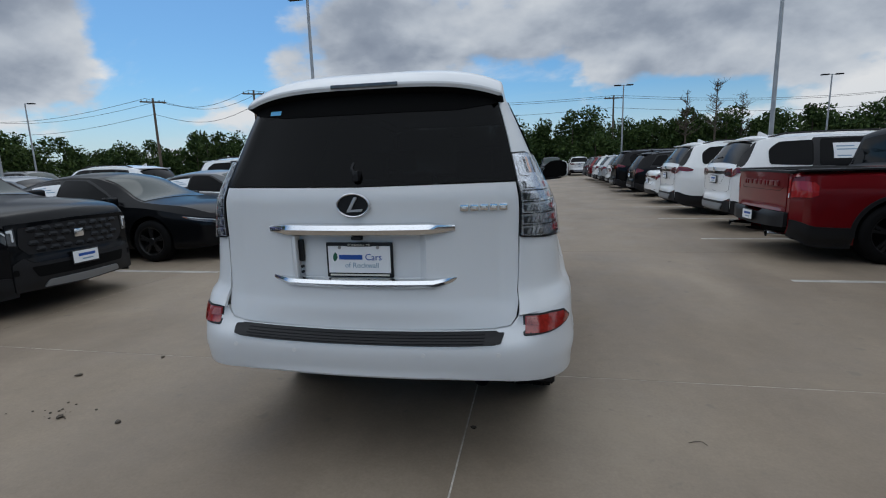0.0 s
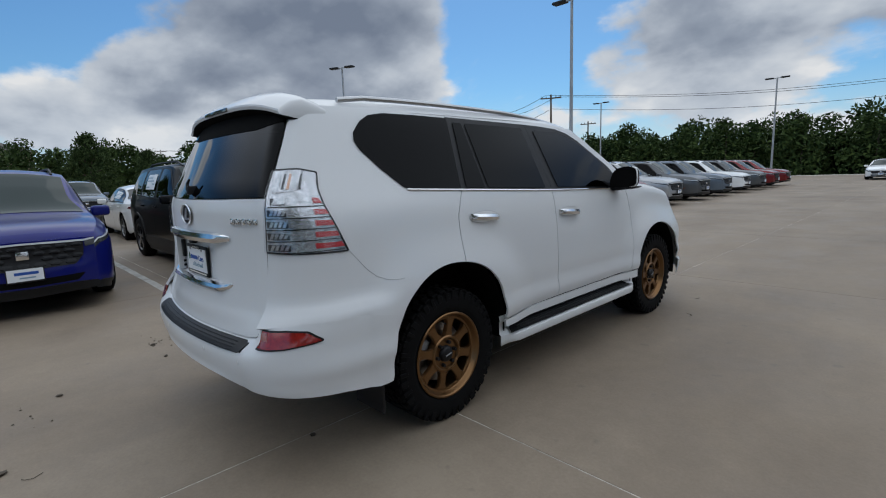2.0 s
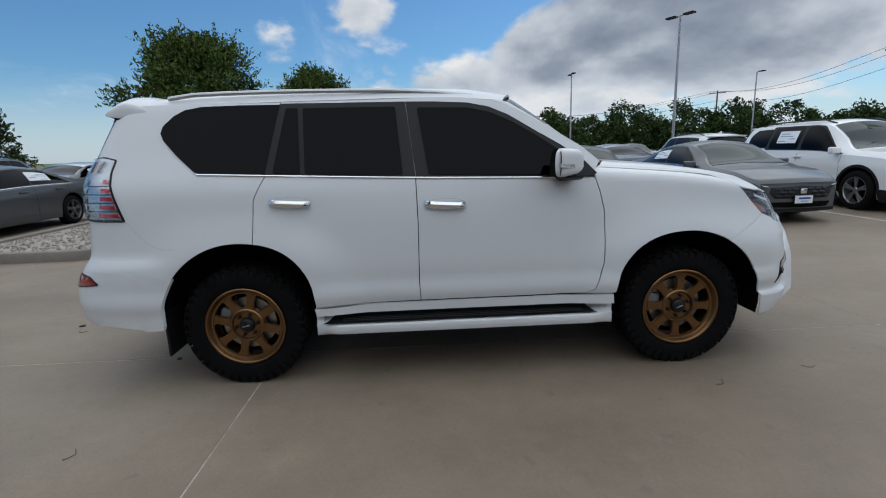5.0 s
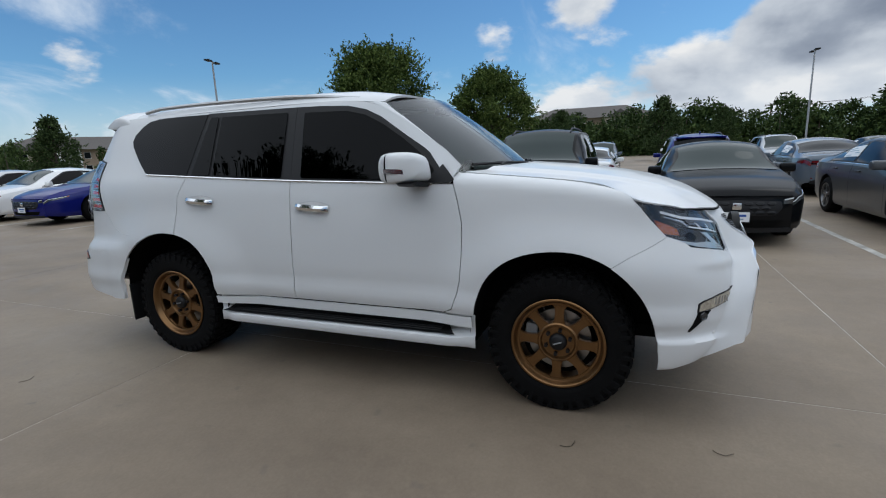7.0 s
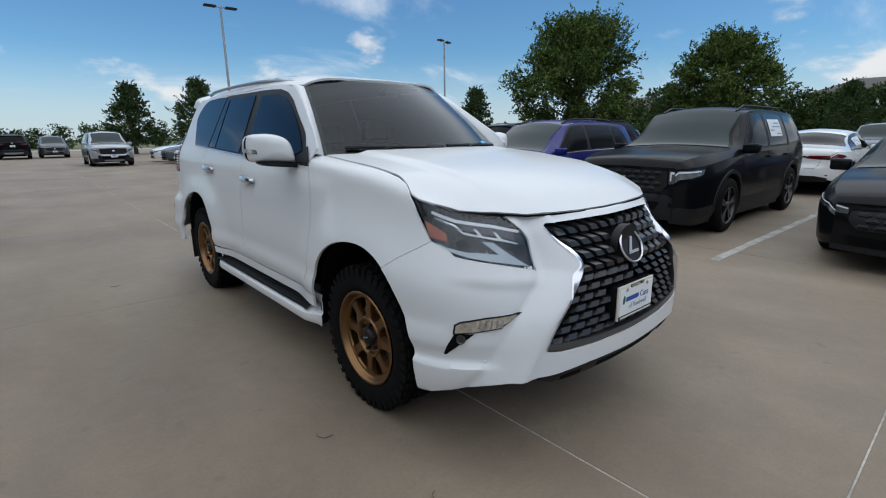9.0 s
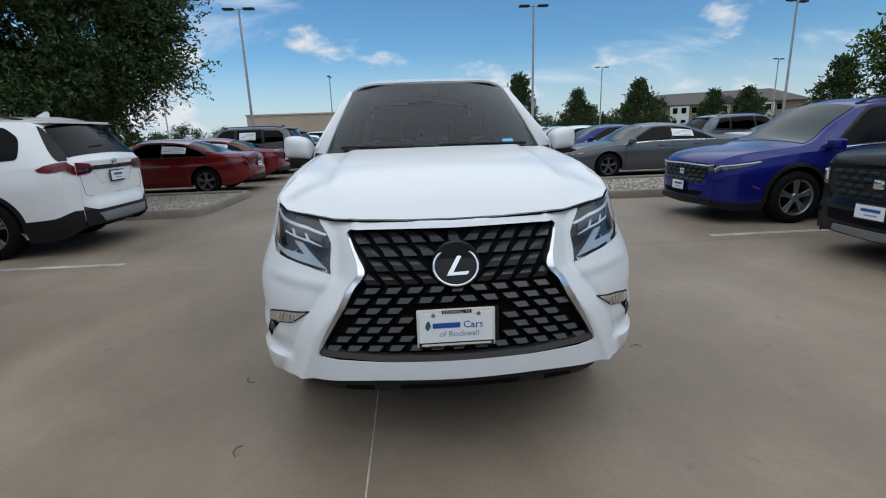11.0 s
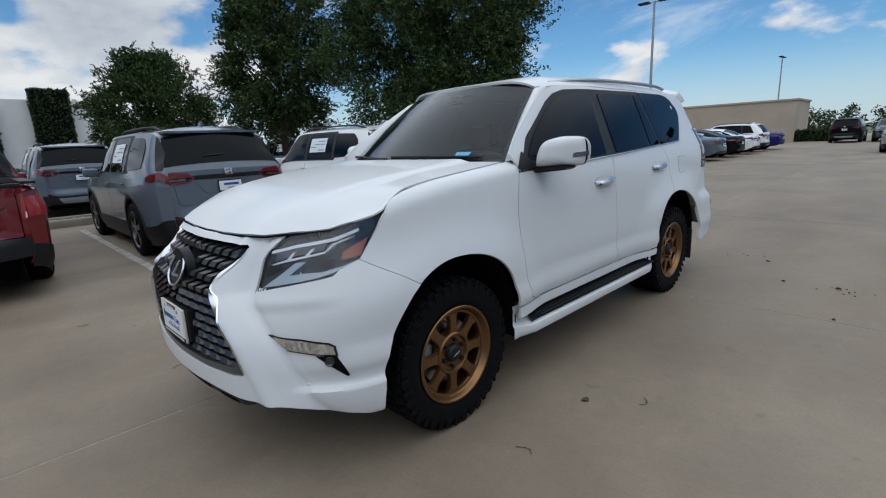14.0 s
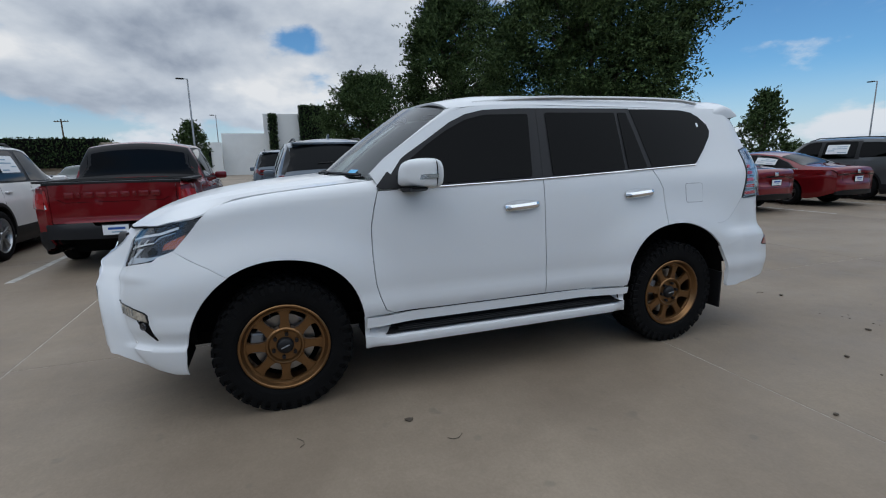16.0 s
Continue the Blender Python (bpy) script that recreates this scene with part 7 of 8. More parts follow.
def hero_tail():
    g = 0.003

    def hatch_map(u, v, s=1):
        p = ring(u, v, 0, True, s)
        d = 0.034 * step(-0.322, -0.314, p.x) * step(0.292, 0.284, p.x) * step(0.902, 0.910, p.z) * step(1.112, 1.104, p.z)
        return p + Vector((0, d, 0))

    half = [(0.0, 0.691), (0.60, 0.695), (0.668, 0.710), (0.692, 0.745), (0.6995, 0.80), (0.6995, 0.95), (0.6995, 1.09), (0.692, 1.30), (0.688, 1.325), (0.0, 1.318)]
    bm = bmesh.new()
    for s in (1, -1):
        merge(bm, panel([(ux(x, z, False), z) for x, z in half], lambda u, v: hatch_map(u, v, s), (0.016, 0.016), 0, 0))
    bmesh.ops.remove_doubles(bm, verts=bm.verts[:], dist=2e-4)
    bmesh.ops.recalc_face_normals(bm, faces=bm.faces[:])
    if sum(f.normal.y * f.calc_area() for f in bm.faces) > 0:
        bmesh.ops.reverse_faces(bm, faces=bm.faces[:])
    tailgate = part("tailgate", bm, PAINT_WHITE, HERO, "white tailgate with chrome bars and a dealer plate")

    def yr(x, z):
        x = abs(x)
        return ring(ux(x, z, False), z, hatch=True).y

    # chrome bars above and below the plate
    for z0, z1, x0, x1, tip in ((1.108, 1.164, -0.445, 0.432, 0.02), (0.874, 0.916, -0.456, 0.452, 0.05)):
        bm = bmesh.new()
        rows = []
        for i in range(25):
            x = x0 + (x1 - x0) * i / 24
            f = min(1, (i + 0.001) / 3, (24.001 - i) / 3)
            zc, h, y = (z0 + z1) / 2 + (0.0 if z0 > 1 else (1 - f) * 0.02), (z1 - z0) / 2 * (0.45 + 0.55 * f), yr(x, 1.0)
            rows.append([bm.verts.new((x, y + dy * f - 0.002, zc + dz * h)) for dy, dz in ((0.0, -1), (-0.022, -0.8), (-0.034, 0.0), (-0.026, 0.75), (0.0, 1))])
        for p, q in zip(rows, rows[1:]):
            for k in range(4):
                bm.faces.new((p[k], q[k], q[k + 1], p[k + 1]))
        bmesh.ops.recalc_face_normals(bm, faces=bm.faces[:])
        if sum(f.normal.y for f in bm.faces) > 0:
            bmesh.ops.reverse_faces(bm, faces=bm.faces[:])
        part("chrome_bar", bm, CHROME, tailgate, "bright chrome bar")
    # tray edges beside the plate
    part("tray_wall", box(-0.318, -0.302, -2.428, -2.392, 0.91, 1.104, 0.003), PAINT_WHITE, tailgate)
    part("latch_plate", box(-0.302, -0.278, -2.405, -2.388, 0.985, 1.085, 0.004), BLACK, tailgate, "black release plate")
    for z in (0.935, 0.96):
        part("plug", tube([(-0.29, -2.404, z), (-0.29, -2.392, z)], 0.007, 8), BLACK, tailgate)
    part("camera_pod", box(-0.03, 0.02, -2.44, -2.41, 1.088, 1.105, 0.006), BLACK, tailgate)
    plate(tailgate, Vector((-0.004, -2.404, 0.995)), 0, BLACK, "rear")
    # emblem
    emblem(tailgate, Vector((-0.008, yr(0, 1.243) - 0.004, 1.243)), 0.073, 0.050, 0)
    # model badge as plain strokes
    x = 0.455
    for w in (0.036, 0.036, 0.034, 0.034, 0.036):
        part("badge_stroke", box(x, x + w, yr(x, 1.22) - 0.008, yr(x, 1.22) + 0.004, 1.208, 1.236, 0.005), CHROME, tailgate, "plain chrome badge stroke")
        part("badge_gap", box(x + 0.010, x + w - 0.009, yr(x, 1.22) - 0.010, yr(x, 1.22) - 0.006, 1.217, 1.228, 0.002), PAINT_WHITE, tailgate)
        x += w + 0.006
    # rear wiper stub
    part("wiper_pivot", box(-0.012, 0.018, -2.43, -2.37, 1.345, 1.39, 0.008), BLACK, tailgate)
    part("wiper_arm", tube([(0.0, -2.425, 1.372), (-0.012, -2.42, 1.40), (-0.004, -2.41, 1.425)], [0.010, 0.008, 0.005], 6), BLACK, tailgate)
    part("window_sticker", panel([(ux(x, z, False), z) for x, z in ((0.44, 1.664), (0.50, 1.664), (0.50, 1.684), (0.44, 1.684))], lambda u, v: ring(u, v, 0.010, True, s=-1), 0.03, 0, 0.001), PALEBLUE, HERO, "small pale blue sticker", smooth=False)

    # bumper
    half = [(ux(0, 0.69, False), 0.689), (ux(0.58, 0.69, False), 0.691), (ux(0.670, 0.705, False), 0.706), (ux(0.697, 0.74, False), 0.742), (ux(0.703, 0.76, False), 0.759), (-2.2, 0.783), (-2.0, 0.773), (-1.77, arch_at(ARCH_R, -1.77))]
    half += [(-1.392 - 0.462 * math.cos(a), 0.455 + 0.462 * math.sin(a)) for a in np.linspace(0.50, -0.05, 9)] + [(-1.862, 0.405), (-1.95, 0.408), (-2.07, 0.438), (ux(0.75, 0.47, False), 0.470), (ux(0.58, 0.48, False), 0.474), (ux(0.40, 0.49, False), 0.490), (ux(0, 0.492, False), 0.493)]
    spanned("rear_bumper", half, lambda u, v, s: ring(u, v, 0.016 * step(0.506, 0.496, v) * step(-2.05, -2.3, u), "bumper", s), 0.022, "white rear bumper with a black step pad", False)
    # step pad
    mirrored("bumper_lip", [(0.0, 0.479), (0.40, 0.476), (0.55, 0.470), (0.62, 0.474), (0.55, 0.488), (0.40, 0.498), (0.0, 0.500)], PAINT_WHITE, 0.025, front=False, off=0.010, hatch="bumper", thick=0.03, label="white lip under the bumper")
    pad = mirrored("step_pad", [(0.0, 0.646), (0.46, 0.643), (0.60, 0.646), (0.628, 0.652), (0.645, 0.688), (0.0, 0.6865)], BLACK, 0.02, front=False, off=0.004, hatch="bumper", label="ribbed black step pad")
    for k in range(4):
        z = 0.653 + 0.009 * k
        pts = [tuple(ring(ux(abs(x), z, False), z, 0.007, "bumper", s=1 if x >= 0 else -1)) for x in np.linspace(-0.56, 0.56, 23)]
        part("rib", tube(pts, 0.0022, 4), BLACK, pad)
    # lamps in the bumper corners
    for s in (1, -1):
        o = [(ux(0.722, 0.7, False), 0.760), (-2.25, 0.763), (-2.17, 0.753), (-2.118, 0.712), (-2.118, 0.702), (-2.15, 0.694), (-2.24, 0.682), (ux(0.722, 0.7, False), 0.677)]
        fr = part("bumper_reflector", panel(o, lambda u, v: ring(u, v, 0.002, "bumper", s=s), 0.03, 0, 0.006, 0.01), BLACK, HERO, "red and clear bumper reflector")
        part("lens", panel(inset(fillet(o, 0.01), 0.007), lambda u, v: ring(u, v, 0.005, "bumper", s=s), 0.03, 0, 0.004), REFLEX, fr)
        o2 = [(ux(0.735, 0.7, False), 0.748), (ux(0.775, 0.7, False), 0.75), (ux(0.788, 0.7, False), 0.718), (ux(0.735, 0.7, False), 0.716)]
        part("clear_lens", panel(o2, lambda u, v: ring(u, v, 0.007, "bumper", s=s), 0.03, 0, 0.003), REFLEXPALE, fr)
        # tail lamp
        o = [(ux(0.662, 1.45, False), 1.452), (ux(0.69, 1.33, False), 1.33), (ux(0.703, 1.09, False), 1.088), (-2.20, 1.076), (uy(-2.018, 1.07), 1.070), (uy(-2.06, 1.18), 1.175), (uy(-2.10, 1.30), 1.29), (uy(-2.105, 1.36), 1.36), (uy(-2.085, 1.44), 1.438), (-2.16, 1.456)]
        lamp = part("tail_light", panel(o, lambda u, v: ring(u, v, 0.004, s=s), 0.03, 0, 0.01, 0.012), BLACK, HERO, "tall clear and red tail light")
        part("reflector_bowl", panel(inset(fillet(o, 0.012), 0.008), lambda u, v: ring(u, v, 0.006, s=s), 0.03, 0, 0.004), FACET, lamp, "silver reflector")
        for k in range(5):
            zz = 1.098 + 0.050 * k
            part("light_cell", panel([(ux(0.722, zz, False), zz), (-2.235, zz - 0.004), (-2.235, zz + 0.024), (ux(0.722, zz, False), zz + 0.028)], lambda u, v: ring(u, v, 0.009, s=s), 0.03, 0, 0.004), LAMPCELL, lamp, "dark ribbed light cell")
            for q in range(4):
                ua = ux(0.722, zz, False) + 0.012 + (-2.25 - ux(0.722, zz, False)) * q / 4
                part("cell_rib", panel([(ua, zz + 0.002), (ua + 0.016, zz + 0.002), (ua + 0.030, zz + 0.024), (ua + 0.014, zz + 0.026)], lambda u, v: ring(u, v, 0.011, s=s), 0.03, 0, 0.003), LAMPBOWL, lamp)
            # dark strip paints the shadow in the gap between two cells
            part("cell_shadow", panel([(ux(0.715, zz, False), zz - 0.011), (uy(-2.035 - 0.017 * k, zz), zz - 0.014), (uy(-2.037 - 0.017 * k, zz), zz - 0.0105), (ux(0.715, zz, False), zz - 0.0075)], lambda u, v: ring(u, v, 0.010, s=s), 0.03, 0, 0.003), MATT, lamp)
            w = 0.105 - 0.018 * k
            ue = uy(-2.045 - 0.017 * k, zz)
            part("red_strip", panel([(ue - w, zz + 0.002), (ue, zz), (ue - 0.008, zz + 0.022), (ue - w, zz + 0.025)], lambda u, v: ring(u, v, 0.012, s=s), 0.03, 0, 0.004), REDSTRIP, lamp, "red light strip")
        part("reverse_light", panel([(ux(0.68, 1.44, False), 1.438), (ux(0.705, 1.345, False), 1.35), (-2.20, 1.352), (-2.135, 1.37), (-2.13, 1.43), (-2.2, 1.442)], lambda u, v: ring(u, v, 0.010, s=s), 0.03, 0, 0.004, 0.01), FACET, lamp, "clear reversing light")
        for k in range(5):
            ua = ux(0.70, 1.39, False) + (-2.15 - ux(0.70, 1.39, False)) * (k + 0.3) / 5
            part("lamp_facet", panel([(ua, 1.364), (ua + 0.014, 1.364), (ua + 0.030, 1.428), (ua + 0.020, 1.430)], lambda u, v: ring(u, v, 0.013, s=s), 0.03, 0, 0.003), (LAMPBOWL, LAMPCELL, PEACH, LAMPBOWL, LAMPCELL)[k], lamp)
        part("cover", panel(inset(fillet(o, 0.012), 0.004), lambda u, v: ring(u, v, 0.018, s=s), 0.03, 0, 0.010), CLEAR, lamp, "clear outer cover")
        for x in (0.30, 0.62):
            u = ux(x, 0.6, False)
            c = ring(u, 0.60, 0.002, "bumper", s=s)
            part("parking_sensor", tube([tuple(c), tuple(ring(u, 0.60, 0.0035, "bumper", s=s))], 0.010, 14), HANDLE_CUP, HERO)
        # mud flap
        part("mud_flap", box(min(s * 0.64, s * 0.88), max(s * 0.64, s * 0.88), -1.885, -1.868, 0.21, 0.50, 0.005), BLACK, HERO, "black mud flap")
    # exhaust
    bm = tube([(0.53, -2.05, 0.46), (0.54, -2.42, 0.46)], 0.034, 16, caps=False)
    part("exhaust_pipe", bm, BLACK, HERO, "dark exhaust pipe")
    # spoiler
    sect = [(-1.95, 1.828), (-2.04, 1.846), (-2.11, 1.846), (-2.175, 1.824), (-2.222, 1.794), (-2.241, 1.779), (-2.243, 1.770), (-2.237, 1.756), (-2.22, 1.748), (-2.18, 1.730), (-2.08, 1.724), (-2.0, 1.75)]
    bm = bmesh.new()
    rows = []
    spots = [(-0.604 - 0.022 * math.sin(t), math.cos(t)) for t in (1.45, 1.1, 0.75, 0.4)]
    spots += [(-0.604 + 1.208 * i / 36, 1.0) for i in range(37)] + [(-x, k) for x, k in spots[::-1]]
    for x, k in spots:
        a = min(1.0, abs(x) / 0.604)
        b = 0.055 * a ** 3
        fall = lambda y: 0.086 * a ** 4.5 + (0.052 * a ** 4 - 0.086 * a ** 4.5) * step(-1.95, -2.2, y)
        rows.append([bm.verts.new((x, y + b * min(1.0, (-1.9 - y) / 0.25), 1.735 - fall(y) * 0.7 + (z - 1.735 - fall(y) * 0.3) * (0.25 + 0.75 * k))) for y, z in sect])
    for p, q in zip(rows, rows[1:]):
        for k in range(len(sect) - 1):
            f = bm.faces.new((p[k], p[k + 1], q[k + 1], q[k]))
            f.material_index = 1 if k >= 7 else 0
    for f in (bm.faces.new(rows[0]), bm.faces.new(rows[-1][::-1])):
        f.material_index = 0
    bmesh.ops.recalc_face_normals(bm, faces=bm.faces[:])
    sp = part("spoiler", bm, [PAINT_WHITE, MATT], HERO, "white roof spoiler with a dark underside and brake light")
    part("brake_light", box(-0.16, 0.16, -2.248, -2.233, 1.762, 1.781, 0.003), LAMPDARK, sp, "dark strip brake light")


def emblem(parent, at, rx, rz, face, tilt=0):
    """A plain oval ring with a slanted stroke. face 0 looks backward, 180 forward."""
    m = Matrix.Translation(at) @ Matrix.Rotation(radians(face), 4, "Z") @ Matrix.Rotation(radians(-tilt), 4, "X")
    pts = [(rx * math.cos(a), -0.008, rz * math.sin(a)) for a in np.linspace(0, 2 * math.pi, 41)]
    base = bmesh.new()
    base.faces.new([base.verts.new((rx * math.cos(a), -0.002, rz * math.sin(a))) for a in np.linspace(0, 2 * math.pi, 40, endpoint=False)])
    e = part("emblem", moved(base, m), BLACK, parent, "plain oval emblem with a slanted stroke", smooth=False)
    part("ring", moved(tube(pts, 0.06 * rx, 8, caps=False), m), DARKCHROME, e)
    k = rx / 0.073
    part("stroke", prism([(-0.030 * k, -0.026 * k), (-0.013 * k, -0.026 * k), (0.021 * k, 0.034 * k), (0.007 * k, 0.036 * k)], 0.008, 0.0015, m @ Matrix.Translation((0, -0.011, 0))), DARKCHROME, e, smooth=False)
    part("foot", prism([(-0.034 * k, -0.030 * k), (0.038 * k, -0.028 * k), (0.044 * k, -0.017 * k), (-0.012 * k, -0.019 * k)], 0.008, 0.0015, m @ Matrix.Translation((0, -0.010, 0))), DARKCHROME, e, smooth=False)


def plate(parent, at, face, frame_mat, where):
    """A white dealer card in a frame, with print."""
    m = Matrix.Translation(at) @ Matrix.Rotation(radians(face), 4, "Z")
    p = part("dealer_plate", moved(box(-0.157, 0.157, -0.012, 0.0, -0.080, 0.080, 0.006), m), frame_mat, parent, "dealer plate in a thin frame")
    part("card", moved(box(-0.146, 0.146, -0.0145, -0.010, -0.058, 0.064), m), WHITEPLASTIC, p, "white dealer card", smooth=False)
    leaf = [(-0.117, -0.006), (-0.107, 0.0), (-0.101, 0.014), (-0.106, 0.03), (-0.112, 0.036), (-0.120, 0.024), (-0.124, 0.008)]
    part("leaf_mark", prism(leaf, 0.0015, 0, m @ Matrix.Translation((0, -0.016, 0))), GREENINK, p, "green leaf mark", smooth=False)
    part("print_bar", moved(box(-0.094, 0.016, -0.0160, -0.0140, 0.003, 0.024, 0.0), m), BLUEINK, p, "blue print", smooth=False)
    part("lettering", moved(writing("Cars", 0.042, 0.0006), m @ Matrix.Translation((0.068, -0.0155, 0.013))), BLUEINK, p, "blue bold lettering", smooth=False)
    part("lettering", moved(writing("of Rockwall", 0.034, 0.0005), m @ Matrix.Translation((0.012, -0.0155, -0.024))), GREYINK, p, "grey script lettering", smooth=False)
    part("top_strip", moved(box(-0.055, 0.062, -0.0155, -0.010, 0.062, 0.0755), m), BLACK, p, smooth=False)
    part("lettering", moved(writing("ROCKWALL, TX", 0.0145, 0.0004), m @ Matrix.Translation((0.003, -0.0162, 0.0688))), CREAM, p, "small pale lettering", smooth=False)
    part("bottom_strip", moved(box(-0.150, 0.150, -0.0155, -0.010, -0.076, -0.059), m), BLACK, p, smooth=False)
    part("print_bar", moved(box(-0.140, 0.140, -0.0165, -0.0150, -0.0715, -0.0635), m), CREAM, p, "pale print", smooth=False)
    for x in (-0.09, 0.09):
        part("screw", moved(tube([(x, -0.013, 0.058), (x, -0.017, 0.058)], 0.008, 10), m), STEEL, p)


def hero_nose():
    # bumper shell round the spindle grille
    F = lambda x, z: (ux(x, z), z)
    low_edge = [F(0.522, 0.847), F(0.61, 0.869), F(0.70, 0.890), F(0.797, 0.914), (uy(1.985, 0.935), 0.936), (uy(1.905, 0.968), 0.968)]
    inner = [F(0.566, 1.050), F(0.535, 1.012), F(0.517, 0.972), F(0.517, 0.952), F(0.522, 0.909)]
    o = [F(0, 1.054), F(0.25, 1.059), F(0.42, 1.066), F(0.50, 1.069), F(0.574, 1.068)] + inner + low_edge + [(1.656, arch_at(ARCH_F, 1.656))]
    o += [(uy(1.41 + 0.468 * math.cos(a), 0.42 + 0.468 * math.sin(a)), 0.42 + 0.468 * math.sin(a)) for a in np.linspace(1.0, 0.0, 16)] + [(uy(1.880, 0.32), 0.316), (uy(1.935, 0.32), 0.320), F(0.845, 0.340), F(0.785, 0.370), F(0.70, 0.408), F(0.60, 0.426), F(0.32, 0.431), F(0, 0.426)]
    o += [F(0, 0.506), F(0.3, 0.509), F(0.50, 0.520), F(0.570, 0.532), F(0.580, 0.545), F(0.567, 0.577), F(0.529, 0.652), F(0.48, 0.739), F(0.432, 0.83), F(0.402, 0.862), F(0.392, 0.885), F(0.396, 0.905), F(0.428, 0.974), F(0.442, 1.020), F(0.430, 1.031), F(0.2, 1.030), F(0, 1.028)]
    spanned("front_bumper", o, lambda u, v, s: ring(u, v, 0, False, s), 0.012, "sculpted white front bumper", True, 1)
    for s in (1, -1):
        # grille wing blades
        rim_x = curve([(0.540, 0.580), (0.577, 0.567), (0.652, 0.529), (0.739, 0.480), (0.83, 0.432), (0.862, 0.402), (0.885, 0.392), (0.905, 0.396), (0.974, 0.428), (1.022, 0.442)])
        rim_w = curve([(0.540, 0.006), (0.652, 0.016), (0.80, 0.026), (0.885, 0.026), (0.93, 0.018), (1.022, 0.004)])
        bm = bmesh.new()
        rows = []
        for z in np.linspace(0.542, 1.020, 44):
            z = float(z)
            x, w = rim_x(z) + 0.001, rim_w(z)
            rows.append([bm.verts.new(p) for p in (ring(ux(x + 0.003, z), z, 0.003, s=s), ring(ux(x, z), z, 0.005, s=s), ring(ux(x - w, z), z, -0.006, s=s), ring(ux(x - w - 0.004, z), z, -0.05, s=s))])
        for p, q in zip(rows, rows[1:]):
            for k in range(3):
                bm.faces.new((p[k], p[k + 1], q[k + 1], q[k]))
        bmesh.ops.recalc_face_normals(bm, faces=bm.faces[:])
        if sum(f.normal.y for f in bm.faces) < 0:
            bmesh.ops.reverse_faces(bm, faces=bm.faces[:])
        part("grille_blade", bm, DARKCHROME, HERO, "satin chrome grille blade")
        # head lamp
        h = [F(0.580, 1.064)] + inner + low_edge + [(uy(1.80, 1.085), 1.085), (1.752, 1.130), (uy(1.84, 1.12), 1.122), (uy(1.92, 1.11), 1.110), F(0.745, 1.094), F(0.66, 1.080)]
        lamp = part("headlight", panel(h, lambda u, v: ring(u, v, -0.022, s=s), 0.012, 0.001, 0.02), HEADDARK, HERO, "slim headlight with white and amber inside")
        Y = lambda y, z: (uy(y, z), z)
        pieces = [
            ("light_bar", [F(0.540, 1.007), F(0.64, 1.034), F(0.755, 1.057), Y(1.872, 1.089), Y(1.874, 1.077), F(0.765, 1.046), F(0.645, 1.023), F(0.546, 0.998)], LAMPWHITE),
            ("light_bar", [F(0.562, 0.957), F(0.622, 0.978), F(0.751, 1.008), F(0.753, 1.002), F(0.632, 0.971), F(0.564, 0.953)], LAMPWHITE),
            ("light_block", [F(0.619, 0.973), F(0.637, 1.003), F(0.647, 1.007), F(0.634, 0.975)], LAMPWHITE),
            ("light_block", [F(0.690, 0.990), F(0.705, 1.018), F(0.714, 1.021), F(0.703, 0.991)], LAMPWHITE),
            ("light_guide", [F(0.750, 1.008), F(0.762, 1.036), Y(1.891, 1.062), Y(1.893, 1.056), F(0.768, 1.031), F(0.756, 1.004)], LAMPBOWL),
            ("lamp_shelf", [F(0.570, 1.002), F(0.645, 1.020), F(0.748, 1.041), F(0.742, 1.014), F(0.622, 0.985), F(0.565, 0.966)], LAMPSHELF),
            ("day_light", [F(0.540, 0.864), F(0.659, 0.965), F(0.700, 0.971), F(0.650, 0.917), F(0.738, 0.930), F(0.756, 0.928), Y(1.976, 0.945), Y(1.915, 0.964), Y(1.973, 0.935), F(0.757, 0.909), F(0.66, 0.887)], GREYINKPALE),
            ("lamp_pocket", [F(0.530, 0.948), F(0.626, 0.947), F(0.580, 0.921), F(0.545, 0.909)], MATT),
            ("projector", [F(0.740, 0.955), F(0.757, 0.983), F(0.781, 0.969), F(0.783, 0.948), F(0.758, 0.938)], MATT),
            ("turn_light", [Y(1.955, 0.999), Y(1.909, 1.022), Y(1.844, 1.047), Y(1.861, 1.019), Y(1.890, 0.981), Y(1.967, 0.969)], AMBER),
        ]
        for nm, out, mat in pieces:
            part(nm, panel(out, lambda u, v: ring(u, v, -0.012 if mat is LAMPWHITE else -0.016, s=s), 0.012, 0, 0.004), mat, lamp)
        part("cover", panel(h, lambda u, v: ring(u, v, 0.0, s=s), 0.012, 0.002, 0.003), CLEAR, lamp, "clear headlight cover")
        # corner pocket with signal and fog lamp
        fogs = part("fog_pocket", panel([F(0.796, 0.608), F(0.846, 0.606), (ux(0.862, 0.51), 0.512), (ux(0.858, 0.51), 0.508)], lambda u, v: ring(u, v, 0.003, s=s), 0.02, 0, 0.01), MATT, HERO, "dark triangular fog lamp pocket")
        c = ring(ux(0.832, 0.585), 0.585, 0.006, s=s)
        out = (ring(ux(0.832, 0.585), 0.585, 0.02, s=s) - c).normalized()
        q = out.to_track_quat("X", "Z").to_matrix().to_4x4()
        part("fog_lamp", moved(lathe([(0.0, 0.004), (0.012, 0.003), (0.016, 0.006), (0.019, 0.006), (0.021, 0.0)], 20), Matrix.Translation(c) @ q), LAMPCELL, fogs, "small round fog lamp")
        sig = [F(0.622, 0.692), F(0.755, 0.680), F(0.828, 0.660), F(0.842, 0.646), F(0.850, 0.604), F(0.80, 0.612), F(0.715, 0.630)]
